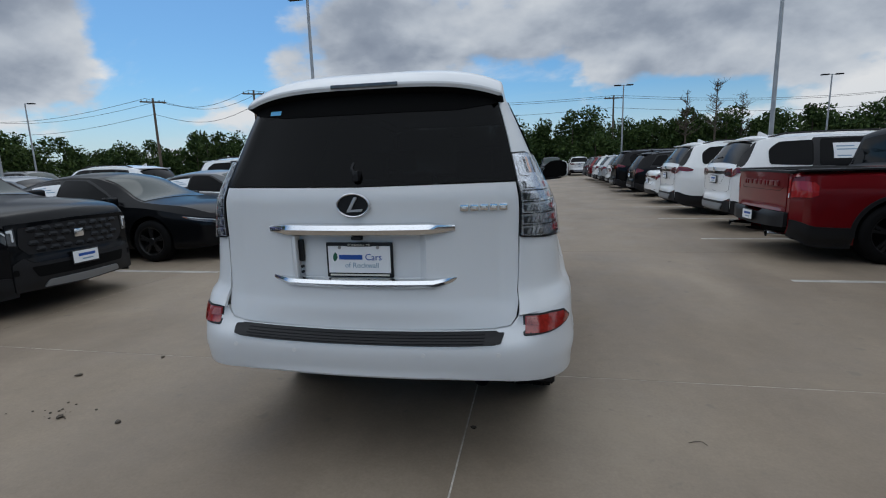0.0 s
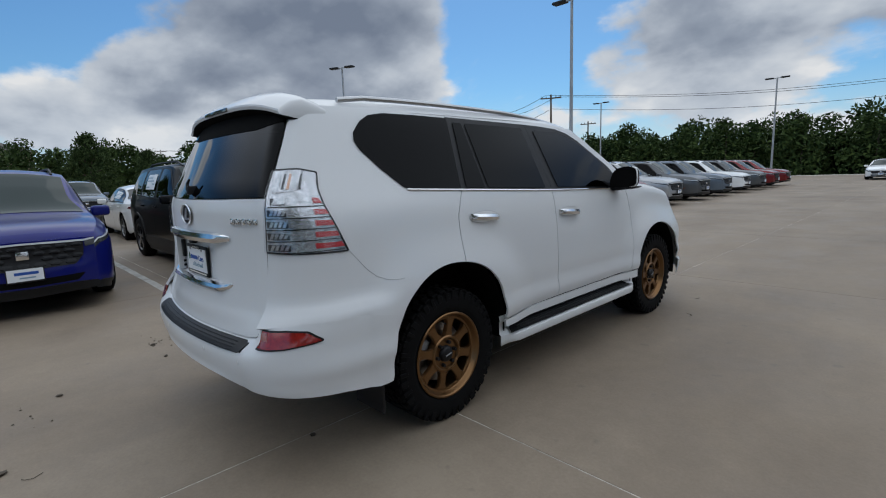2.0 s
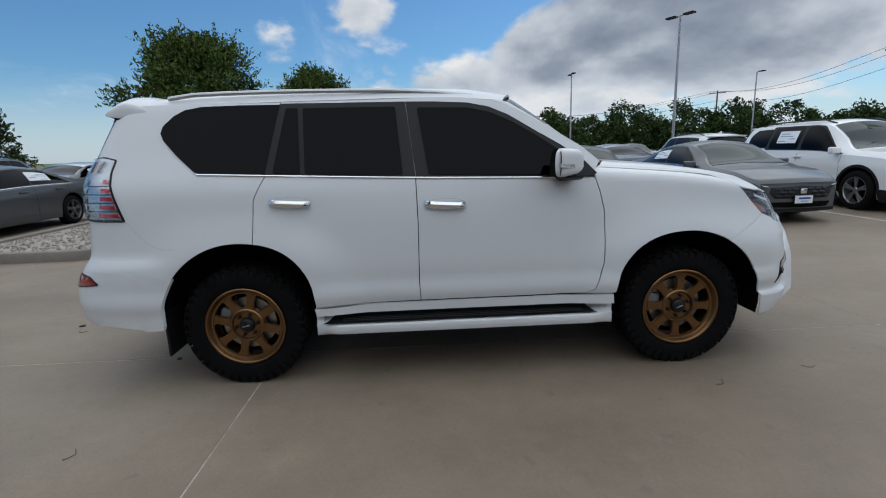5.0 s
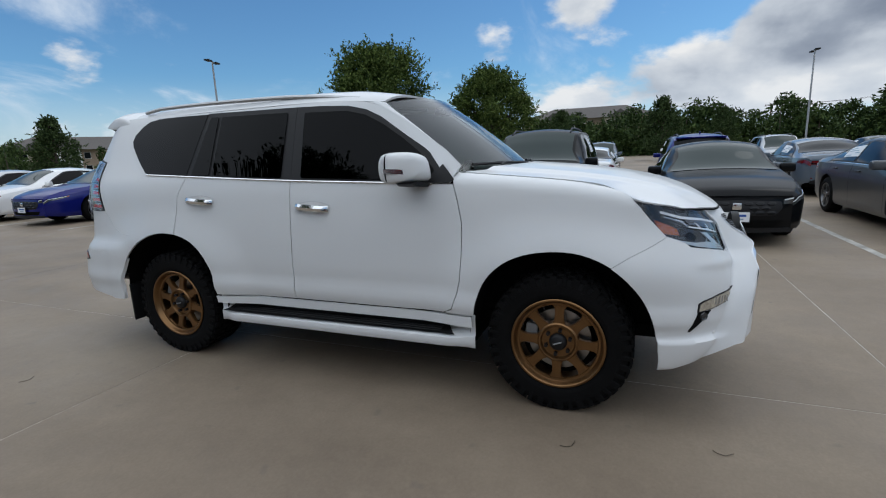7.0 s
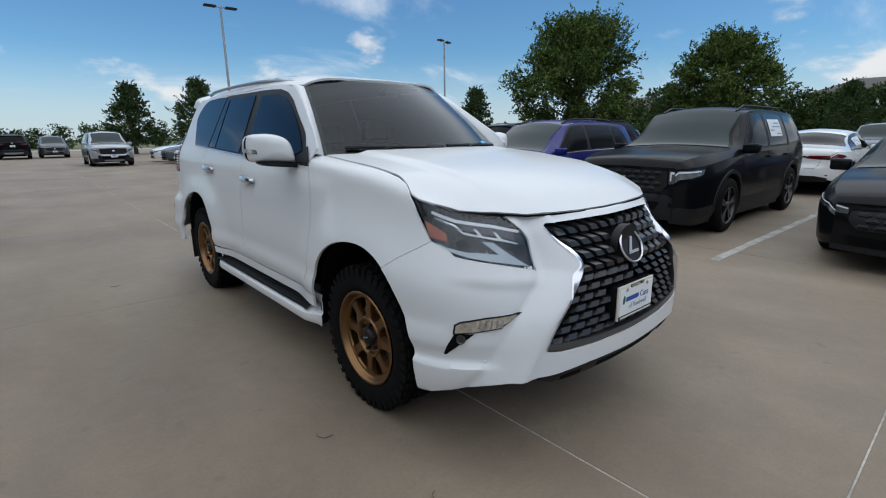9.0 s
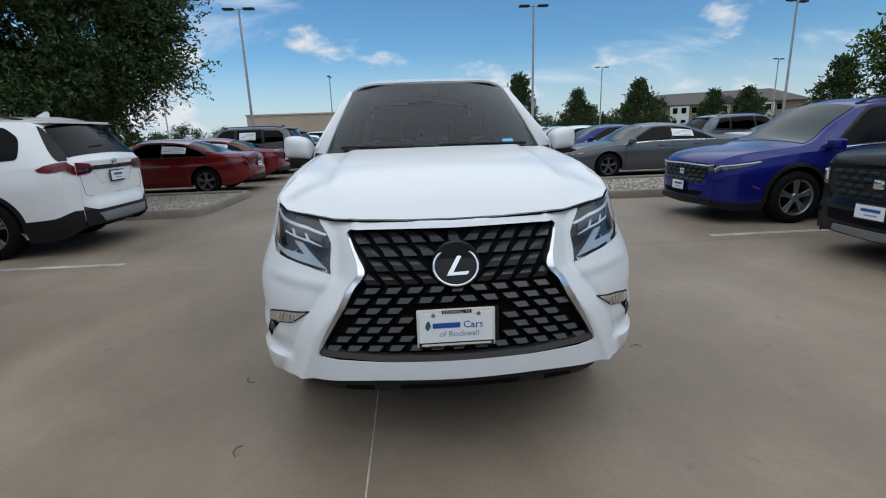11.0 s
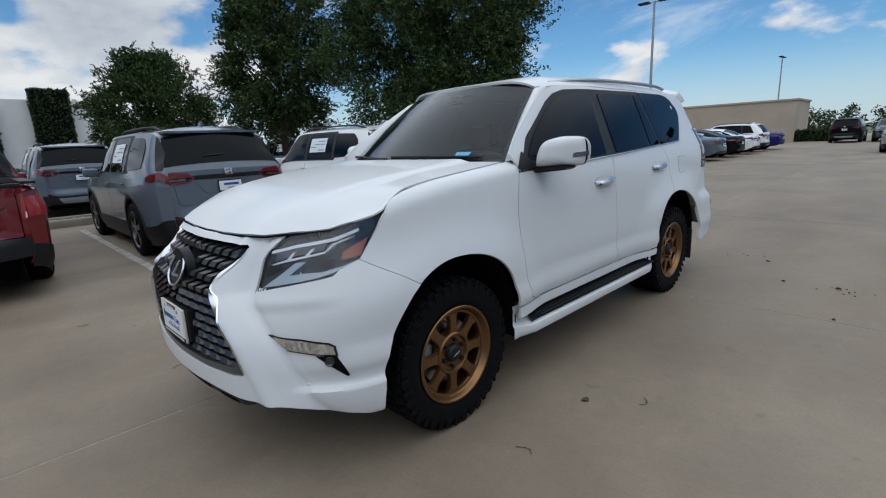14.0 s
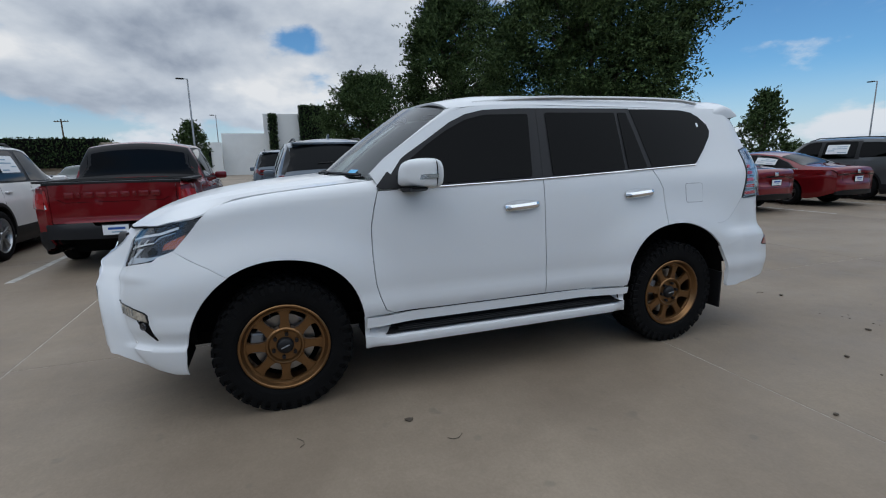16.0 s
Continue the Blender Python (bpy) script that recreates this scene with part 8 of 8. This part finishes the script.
        sg = part("signal_light", panel(sig, lambda u, v: ring(u, v, 0.004, s=s), 0.03, 0, 0.010), BLACK, HERO, "clear signal light in a dark rim")
        part("lens", panel(inset(sig, 0.006), lambda u, v: ring(u, v, 0.007, s=s), 0.03, 0, 0.003), SIGNAL, sg)
        for k in range(5):
            x = 0.70 + 0.018 * k
            part("lens_rib", panel([F(x, 0.668), F(x + 0.006, 0.668), F(x + 0.012, 0.634), F(x + 0.006, 0.634)], lambda u, v: ring(u, v, 0.009, s=s), 0.03, 0, 0.002), LAMPBOWL, sg)
        for x, z in ((0.755, 0.478),):
            c0, c1 = ring(ux(x, z), z, 0.001, s=s), ring(ux(x, z), z, 0.003, s=s)
            part("parking_sensor", tube([tuple(c0), tuple(c1)], 0.011, 14), HANDLE_CUP, HERO)
    # grille
    back = mirrored("grille", [(0.0, 0.495), (0.59, 0.52), (0.585, 0.56), (0.48, 0.75), (0.405, 0.875), (0.445, 1.035), (0.0, 1.035)], MATT, 0.04, off=-0.055, thick=0.0, label="black spindle grille with angled blocks")
    mirrored("grille_sill", [(0.0, 0.509), (0.30, 0.512), (0.570, 0.535), (0.565, 0.562), (0.30, 0.540), (0.0, 0.536)], SILL, 0.03, off=-0.006, thick=0.03, parent=back)
    edge = curve([(0.50, 0.578), (0.545, 0.575), (0.577, 0.562), (0.652, 0.524), (0.739, 0.475), (0.83, 0.427), (0.862, 0.397), (0.885, 0.387), (0.905, 0.391), (0.974, 0.420), (1.03, 0.436)])
    rows = [0.562, 0.602, 0.642, 0.682, 0.723, 0.764, 0.806, 0.850, 0.899, 0.948, 0.994]
    for r, z in enumerate(rows):
        upper = z > 0.81
        hgt = 0.029 if not upper else 0.034
        pitch = 0.086 if not upper else 0.076
        n = int(edge(z) / pitch) + 1
        for s in (1, -1):
            for k in range(n + 1):
                x = (k + (0.5 if r % 2 else 0.0)) * pitch
                if x > edge(z) - 0.045 or (x == 0 and s < 0):
                    continue
                if abs(x) < 0.175 and 0.57 < z < 0.745:
                    continue
                if abs(x) < 0.10 and 0.84 < z < 0.97:
                    continue
                # a tilted front facet drawn out to a tip, upward and out above, downward and out below
                w, up = 0.025, 1 if upper else -1
                tip = 0.0 if x == 0 else 1.0
                shape = [(-w - 0.012 * tip, -hgt / 2 * up, -0.022), (w * 0.72, -hgt / 2 * up, -0.022), (w + 0.004 * tip, hgt * 0.16 * up, -0.010), (-w * 0.62, hgt * 0.16 * up, -0.010),
                         (w + 0.034 * tip, hgt * 0.66 * up, -0.044), (-w * 0.25 + 0.016 * tip, hgt * 0.54 * up, -0.040), (-w - 0.010, -hgt * 0.56 * up, -0.056), (w * 0.8, -hgt * 0.56 * up, -0.056)]
                bm = bmesh.new()
                vs = []
                for dx, dz, off in shape:
                    px, pz = x + dx, z + dz
                    vs.append(bm.verts.new((s * px, ring(ux(max(px, 0), pz), pz, off).y, pz)))
                for f in ((0, 1, 2, 3), (3, 2, 4, 5), (1, 7, 4, 2), (6, 0, 3, 5), (6, 7, 1, 0)):
                    bm.faces.new([vs[i] for i in f])
                bmesh.ops.recalc_face_normals(bm, faces=bm.faces[:])
                bm.faces.ensure_lookup_table()
                if bm.faces[0].normal.y < 0:
                    bmesh.ops.reverse_faces(bm, faces=bm.faces[:])
                part("grille_block", bm, GRILLE, back, smooth=False)
    c = ring(ux(0, 0.892), 0.892)
    part("emblem_seat", tube([(0, c.y - 0.06, 0.892), (0, c.y - 0.020, 0.892)], 0.098, 28), BLACK, back)
    emblem(back, Vector((0.005, c.y - 0.008, 0.892)), 0.088, 0.076, 180, 24)
    part("plate_holder", box(-0.16, 0.16, 2.32, 2.384, 0.585, 0.73, 0.004), BLACK, back)
    plate(HERO, Vector((0.014, 2.387, 0.655)), 180, CREAM, "front")
    # dark lower valance
    mirrored("lower_valance", [(0.0, 0.362), (0.40, 0.364), (0.52, 0.378), (0.60, 0.408), (0.59, 0.424), (0.467, 0.430), (0.0, 0.425)], BLACK, 0.03, off=-0.012, thick=0.05)
    for x0, x1 in ((0.0, 0.25), (0.36, 0.48)):
        for s in (1, -1):
            part("valance_slot", panel([(ux(x, z), z) for x, z in ((x0, 0.374), (x1, 0.376), (x1, 0.398), (x0, 0.398))], lambda u, v: ring(u, v, -0.009, s=s), 0.03, 0, 0.004), MATT, HERO)
    # bonnet seam shadow line stays open; wipers
    for x0, x1 in ((-0.62, -0.02), (0.02, 0.62)):
        pts = [tuple(screen(x, 0.045 + 0.02 * math.sin(3 * (x - x0))) + Vector((0, 0.010, 0.014))) for x in np.linspace(x0, x1, 9)]
        w = part("wiper", tube(pts, 0.010, 6), BLACK, HERO, "black wiper")
        a = screen(x1 - 0.1, 0.0) + Vector((0, 0.02, 0.005))
        part("wiper_arm", tube([tuple(a), tuple(screen((x0 + x1) / 2 + 0.05, 0.05) + Vector((0, 0.018, 0.022)))], 0.008, 6), BLACK, w)
    part("window_sticker", panel([(-0.535, 0.055), (-0.455, 0.055), (-0.455, 0.125), (-0.535, 0.125)], lambda x, t: screen(x, t) + Vector((0, 0.004, 0.005)), 0.03, thick=0), PALEBLUE, HERO, "small blue sticker on the windscreen", smooth=False)


def hero_wheel():
    """A bronze eight-spoke wheel with an all-terrain tyre; outer face to +x. Built once, then shared."""
    r, rim, w = 0.384, 0.248, 0.135
    t = lathe([(rim - 0.004, -w + 0.01), (rim + 0.012, -w - 0.002), (rim + 0.05, -w - 0.012), (r - 0.055, -w - 0.012), (r - 0.024, -w - 0.002), (r - 0.012, -w + 0.02), (r - 0.010, 0.0), (r - 0.012, w - 0.02), (r - 0.024, w + 0.002), (r - 0.055, w + 0.012), (rim + 0.05, w + 0.012), (rim + 0.03, w + 0.010), (rim + 0.012, w + 0.004), (rim - 0.004, w - 0.006)], 72)
    tread = bmesh.new()
    n = 40
    for k in range(n):
        a = 2 * math.pi * k / n
        for x, wd, ln, sh in ((-0.112, 0.022, 0.0205, 0.0), (-0.055, 0.022, 0.018, 0.4), (0.0, 0.020, 0.019, 0.1), (0.055, 0.022, 0.018, 0.6), (0.112, 0.022, 0.0205, 0.5)):
            b = box(x - wd, x + wd, -ln, ln, r - 0.016, r, 0.003, seg=1)
            tilt = 0.35 * (1 if x < 0 else -1) if abs(x) < 0.1 else 0
            merge(tread, b, Matrix.Rotation(a + sh * 2 * math.pi / n, 4, "X") @ Matrix.Rotation(tilt, 4, "Z"))
        for s in (-1, 1):
            b = box(-0.006, 0.006, -0.012 if k % 2 else -0.018, 0.012 if k % 2 else 0.018, r - 0.058 - 0.012 * (k % 2), r - 0.010, 0.003, seg=1)
            merge(tread, b, Matrix.Rotation(a + 0.02, 4, "X") @ Matrix.Translation((s * (w + 0.008), 0, 0)) @ Matrix.Rotation(0, 4, "Y"))
    m = lathe([(rim + 0.002, w + 0.006), (rim - 0.003, w + 0.010), (rim - 0.010, w + 0.010), (rim - 0.016, w + 0.004), (rim - 0.020, w - 0.010), (rim - 0.028, w - 0.022), (rim - 0.038, w - 0.024), (rim - 0.042, w - 0.034), (rim - 0.030, w - 0.06), (rim - 0.030, -w)], 72)
    for k in range(8):
        a = 2 * math.pi * (k + 0.5) / 8
        sp = prism([(-0.040, 0.090), (0.040, 0.090), (0.029, 0.114), (0.0235, 0.135), (0.0235, 0.175), (0.030, 0.196), (0.044, 0.208), (-0.044, 0.208), (-0.030, 0.196), (-0.0235, 0.175), (-0.0235, 0.135), (-0.029, 0.114)], 0.030, 0.004)
        merge(m, sp, Matrix.Rotation(a, 4, "X") @ Matrix.Translation((w - 0.024, 0, 0)) @ Matrix.Rotation(radians(90), 4, "Z"))
    merge(m, lathe([(0.040, w - 0.036), (0.086, w - 0.034), (0.094, w - 0.018), (0.102, w - 0.016), (0.109, w - 0.022), (0.111, w - 0.034), (0.111, w - 0.070)], 48))
    cap = lathe([(0.0, w - 0.004), (0.030, w - 0.005), (0.040, w - 0.012), (0.046, w - 0.020), (0.048, w - 0.034)], 40)
    cap_ring = bmesh.new()
    bar = box(w - 0.004, w - 0.002, -0.024, 0.024, -0.004, 0.004, 0.001, seg=1)
    nuts = []
    for k in range(6):
        a = 2 * math.pi * k / 6
        y, z = 0.068 * math.cos(a), 0.068 * math.sin(a)
        nuts.append(tube([(w - 0.036, y, z), (w - 0.014, y, z)], [0.0115, 0.0105], 6))
    rotor = lathe([(0.06, w - 0.085), (0.17, w - 0.085), (0.17, w - 0.108), (0.06, w - 0.108)], 48)
    cal = bmesh.new()
    merge(cal, box(w - 0.125, w - 0.06, -0.06, 0.06, 0.118, 0.188, 0.012), Matrix.Rotation(radians(62), 4, "X"))
    valve = tube([(w - 0.012, 0.0, rim - 0.040), (w + 0.012, 0.0, rim - 0.052)], 0.004, 6)
    # matt black disc stands for the shade deep inside the wheel
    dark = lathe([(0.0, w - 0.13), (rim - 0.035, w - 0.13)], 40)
    return [("tyre", t, RUBBER, "black all-terrain tyre"), ("tread", tread, RUBBER, "chunky block tread"), ("rim", m, BRONZE, "bronze eight-spoke rim"), ("centre_cap", cap, BLACK, "black centre cap"), ("cap_print", bar, GREYTRIM, ""), ("brake_rotor", rotor, STEEL, "steel brake disc"), ("caliper", cal, GREYTRIM, "grey brake caliper"), ("valve", valve, BLACK, ""), ("hub_shadow", dark, MATT, "")] + [("lug_nut", b, BLACK, "") for b in nuts]


def hero_wheels():
    meshes = []
    for nm, bm, mat, lab in hero_wheel():
        for f in bm.faces:
            f.smooth = nm in ("rim", "centre_cap", "brake_rotor")
        bm.normal_update()
        for e in bm.edges:
            if len(e.link_faces) == 2 and e.link_faces[0].normal.dot(e.link_faces[1].normal) < 0.82:
                e.smooth = False
        me = bpy.data.meshes.new(nm)
        bm.to_mesh(me)
        bm.free()
        me.materials.append(mat)
        meshes.append((nm, me, lab))
    for s in (1, -1):
        for y, spin in ((-1.395, 10), (1.395, 20)):
            w = new("wheel")
            w.parent = HERO
            w.matrix_basis = pose(s * 0.732, y, 0.381, 0, 0, 0 if s > 0 else 180) @ Matrix.Rotation(radians(spin), 4, "X")
            tagged(w, "bronze wheel with a chunky black tyre")
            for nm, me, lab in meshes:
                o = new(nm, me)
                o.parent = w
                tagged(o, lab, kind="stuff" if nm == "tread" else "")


def hero_trim(rear_doors, front_doors):
    for s, rd, fd in ((1, rear_doors[0], front_doors[0]), (-1, rear_doors[1], front_doors[1])):
        for door, y0, y1, z in ((rd, -1.172, -0.928, 1.146), (fd, -0.236, 0.012, 1.106)):
            n = 13
            pts = []
            for i in range(n):
                t = i / (n - 1)
                y = y0 + (y1 - y0) * t
                pts.append((y, z + (0.5 - t) * 0.018, 0.010 + 0.032 * math.sin(math.pi * min(1, max(0, t))) ** 0.35))
            bm = bmesh.new()
            rows = []
            for y, zz, o in pts:
                rows.append([bm.verts.new(ring(y, zz + dz, d, s=s)) for dz, d in ((-0.020, o - 0.012), (-0.018, o), (0.0, o + 0.006), (0.017, o), (0.019, o - 0.012))])
            for p, q in zip(rows, rows[1:]):
                for k in range(4):
                    bm.faces.new((p[k], p[k + 1], q[k + 1], q[k]))
            bmesh.ops.recalc_face_normals(bm, faces=bm.faces[:])
            if sum(f.normal.x for f in bm.faces) * s < 0:
                bmesh.ops.reverse_faces(bm, faces=bm.faces[:])
            part("door_handle", bm, CHROME, door, "chrome pull handle")
            ym = (y0 + y1) / 2
            el = [(ym + 0.13 * math.cos(a), z + 0.034 * math.sin(a)) for a in np.linspace(0, 2 * math.pi, 28, endpoint=False)]
            part("handle_recess", panel(el, lambda u, v: ring(u, v, 0.002, s=s), 0.04, 0, 0.002), HANDLE_CUP, door, "shallow handle recess")
            # grey ring paints the shading round the recess, which has no depth
            part("recess_shade", tube([tuple(ring(u, v, 0.0015, s=s)) for u, v in el + el[:1]], 0.0016, 5, caps=False), EDGE, door)
        # skirt with running board
        prof = [(0.865, 0.500), (0.872, 0.470), (0.862, 0.458), (0.822, 0.452), (0.818, 0.402), (0.905, 0.384), (0.930, 0.374), (0.936, 0.350), (0.925, 0.322), (0.880, 0.308), (0.80, 0.305)]
        bm = bmesh.new()
        rows = []
        for i in range(41):
            y = -0.945 + 1.885 * i / 40
            f = step(-0.945, -0.80, y) * step(0.94, 0.80, y)
            row = []
            for j, (x, z) in enumerate(prof):
                xs = 0.868 + (x - 0.868) * (f if j > 1 else 1) + (0.012 * (1 - f) if j > 5 else 0)
                zs = z if j < 3 or j > 6 else z + (1 - f) * (0.0 if j > 4 else (0.42 - z) * 0.2)
                row.append(bm.verts.new((s * xs, y, zs)))
            rows.append(row)
        for p, q in zip(rows, rows[1:]):
            for k in range(len(prof) - 1):
                bm.faces.new((p[k], p[k + 1], q[k + 1], q[k]))
        bmesh.ops.recalc_face_normals(bm, faces=bm.faces[:])
        if sum(f.normal.x * f.calc_area() for f in bm.faces) * s < 0:
            bmesh.ops.reverse_faces(bm, faces=bm.faces[:])
        sk = part("side_skirt", bm, PAINT_WHITE, HERO, "white side skirt round a running board", sharp=50)
        o = [(-0.90, 0.388), (-0.80, 0.455), (0.74, 0.458), (0.83, 0.392), (0.83, 0.386), (-0.90, 0.384)]

        def board(u, v, s=s):
            t = (v - 0.384) / 0.074
            e = step(-0.92, -0.78, u) * step(0.85, 0.74, u)
            return Vector((s * (0.922 - 0.098 * min(1, t / 0.35) * e), u, 0.392 + 0.008 * min(1, t / 0.35) + max(0, t - 0.35) * 0.085))

        rb = part("running_board", panel(o, board, (0.04, 0.01), 0, 0, 0.03), BLACK, sk, "black ribbed running board")
        for k in range(3):
            x = 0.845 + 0.026 * k
            part("rib", box(min(s * x, s * (x + 0.010)), max(s * x, s * (x + 0.010)), -0.78, 0.74, 0.400, 0.409 - 0.002 * k, 0.002, seg=1), BLACK, rb)
        # mirror
        out = [(0.838, 1.250), (0.846, 1.315), (0.868, 1.375), (0.905, 1.405), (0.97, 1.418), (1.035, 1.415), (1.072, 1.402), (1.086, 1.365), (1.087, 1.315), (1.080, 1.276), (1.055, 1.256)]
        out = fillet(out, 0.02, 3)
        cxm, czm = 0.965, 1.335
        bm = bmesh.new()
        rows = []
        sweep = lambda x: 0.2 * (x - 0.86) + 8.5 * max(0.0, x - 0.97) ** 2
        for y, k in ((0.555, 0.95), (0.560, 1.0), (0.60, 1.0), (0.645, 0.98), (0.685, 0.91), (0.708, 0.78), (0.720, 0.58), (0.725, 0.30)):
            rows.append([bm.verts.new((s * (cxm + (x - cxm) * k), y - sweep(cxm + (x - cxm) * k) * (0.35 + 0.65 * step(0.56, 0.68, y)), czm + (z - czm) * k)) for x, z in out])
        n = len(out)
        for p, q in zip(rows, rows[1:]):
            for k in range(n):
                bm.faces.new((p[k], p[(k + 1) % n], q[(k + 1) % n], q[k]))
        bm.faces.new(rows[-1])
        bmesh.ops.recalc_face_normals(bm, faces=bm.faces[:])
        if sum((f.calc_center_median() - Vector((s * cxm, 0.6, czm))).dot(f.normal) for f in bm.faces) < 0:
            bmesh.ops.reverse_faces(bm, faces=bm.faces[:])
        mir = part("mirror", bm, PAINT_WHITE, HERO, "white door mirror with a signal strip", sharp=50)
        part("mirror_glass", prism([(s * x, z) for x, z in out], 0.004, 0, Matrix.Translation((0, 0.535, 0))), MATT, mir, smooth=False)
        part("mirror_base", prism([(s * x, z) for x, z in ((0.79, 1.222), (0.88, 1.224), (1.02, 1.238), (1.055, 1.256), (1.03, 1.258), (0.84, 1.254), (0.79, 1.275))], 0.11, 0.008, Matrix.Translation((0, 0.575, 0))), BLACK, mir, "black mirror underside")
        strip = [(0.985, 1.298), (1.02, 1.318), (1.06, 1.330), (1.091, 1.334), (1.091, 1.312), (1.055, 1.303)]
        sb = panel(strip, lambda x, z: Vector((s * x, 0.713 - sweep(x) - 0.25 * max(0.0, x - 1.05), z)), 0.015, 0, 0.02)
        part("signal_strip", sb, CHROME, mir, "chrome signal strip", smooth=False)
        sail = [(0.55, 1.252), (0.80, 1.246), (0.83, 1.262), (0.755, 1.345), (0.70, 1.30)]
        part("mirror_sail", panel(sail, lambda u, v: ring(u, v, 0.014, s=s), 0.04, 0, 0.006), BLACK, mir, "black mirror triangle")
        # roof rail
        pts = []
        for i in range(25):
            t = i / 24
            y = 0.10 - 1.93 * t
            x = 0.545 + 0.012 * math.sin(math.pi * t)
            up = 0.016 * min(1, t / 0.12, (1 - t) / 0.08)
            pts.append((s * x, y, 1.790 + 0.014 * math.sin(math.pi * t) - 0.022 * step(0.35, 0.0, t) + 0.012 * step(0.3, 0.9, t) + up))
        part("roof_rail", tube(pts, 0.014, 8), ALLOY, HERO, "silver roof rail")
    # fuel flap on one flank
    o = [(-1.63, 1.06), (-1.47, 1.06), (-1.47, 1.20), (-1.63, 1.20)]
    bm = panel(o, lambda u, v: ring(u, v, 0.0008, s=-1), 0.04, 0, 0.0, 0.02)
    part("fuel_flap_seam", bm, SEAM, HERO)
    part("fuel_flap", panel(inset(fillet(o, 0.02), 0.0025), lambda u, v: ring(u, v, 0.0022, s=-1), 0.04, 0, 0.0), PAINT_WHITE, HERO, "white fuel flap")
    part("window_tag", panel([(-1.735, 1.615), (-1.715, 1.615), (-1.715, 1.645), (-1.735, 1.645)], lambda u, v: ring(u, v, 0.009, s=-1), 0.04, 0, 0), WHITEPLASTIC, HERO)
    # inside
    part("dashboard", box(-0.66, 0.66, 0.55, 0.86, 0.96, 1.20, 0.06, seg=3), LEATHER, HERO)
    ringp = [(-0.37 + 0.18 * math.cos(a), 0.46 + 0.05 * math.sin(a), 1.16 + 0.17 * math.sin(a)) for a in np.linspace(0, 2 * math.pi, 33)]
    part("steering_wheel", tube(ringp, 0.015, 8, caps=False), LEATHER, HERO)
    for x in (-0.37, 0.37):
        for y, h in ((-0.25, 1.34), (-1.1, 1.30)):
            seat = part("seat", box(x - 0.25, x + 0.25, y - 0.1, y + 0.08, 0.9, h, 0.06, seg=3), LEATHER, HERO, "dark leather seat")
            part("headrest", box(x - 0.13, x + 0.13, y - 0.10, y + 0.0, h + 0.02, h + 0.20, 0.04, seg=3), LEATHER, seat)


# the mottled tone here paints the sparkle of lamp facets, not stains
FACET = material("faceted clear lamp", (0.56, 0.57, 0.59), 0.24, metal=0.8, coat=0.2, grain=0.15, grain_scale=45, bump=0.3, stain=0.35, stain_scale=60)
LAMPSHELF = material("grey lamp shelf", (0.060, 0.063, 0.072), 0.3, metal=0.3, stain=0.3, stain_scale=60)
GREYINKPALE = material("pale lamp guide", (0.34, 0.39, 0.43), 0.25, coat=1.0)
LAMPCELL = material("dark lamp cell", (0.07, 0.073, 0.078), 0.2, metal=0.5, stain=0.5, stain_scale=60)
PEACH = material("pale amber reflector", (0.62, 0.36, 0.24), 0.2, metal=0.3, coat=0.6)
REFLEX = material("red reflector lens", (0.30, 0.022, 0.016), 0.15, coat=1.0, stain=0.3, stain_scale=60)
REFLEXPALE = material("pale red lens", (0.34, 0.10, 0.075), 0.2, coat=1.0, stain=0.4, stain_scale=80)
REDSTRIP = material("red light strip", (0.42, 0.018, 0.024), 0.2, coat=1.0)
LAMPWHITE = material("white light guide", (0.62, 0.64, 0.66), 0.3, coat=1.0)
HEADDARK = material("dark lamp housing", (0.018, 0.019, 0.021), 0.25, metal=0.3, stain=0.4, stain_scale=25)
SIGNAL = material("clear signal lens", (0.52, 0.48, 0.40), 0.12, metal=0.4, coat=1.0, stain=0.4, stain_scale=40)
SILL = material("satin grey grille sill", (0.10, 0.105, 0.11), 0.3, metal=0.6, stain=0.1)
GRILLE = material("dark satin grille", (0.014, 0.0145, 0.016), 0.28, metal=0.2, coat=0.12, stain=0.2, stain_scale=20)
HANDLE_CUP = material("white paint in handle recess", (0.72, 0.72, 0.71), 0.35, coat=1.0)
EDGE = material("grey seam and shading line", (0.42, 0.43, 0.44), 0.5)
SEAM = material("panel seam", (0.10, 0.10, 0.10), 0.7)
_rd, _fd = hero_body()
hero_glass()
hero_tail()
hero_nose()
hero_wheels()
hero_trim(_rd, _fd)
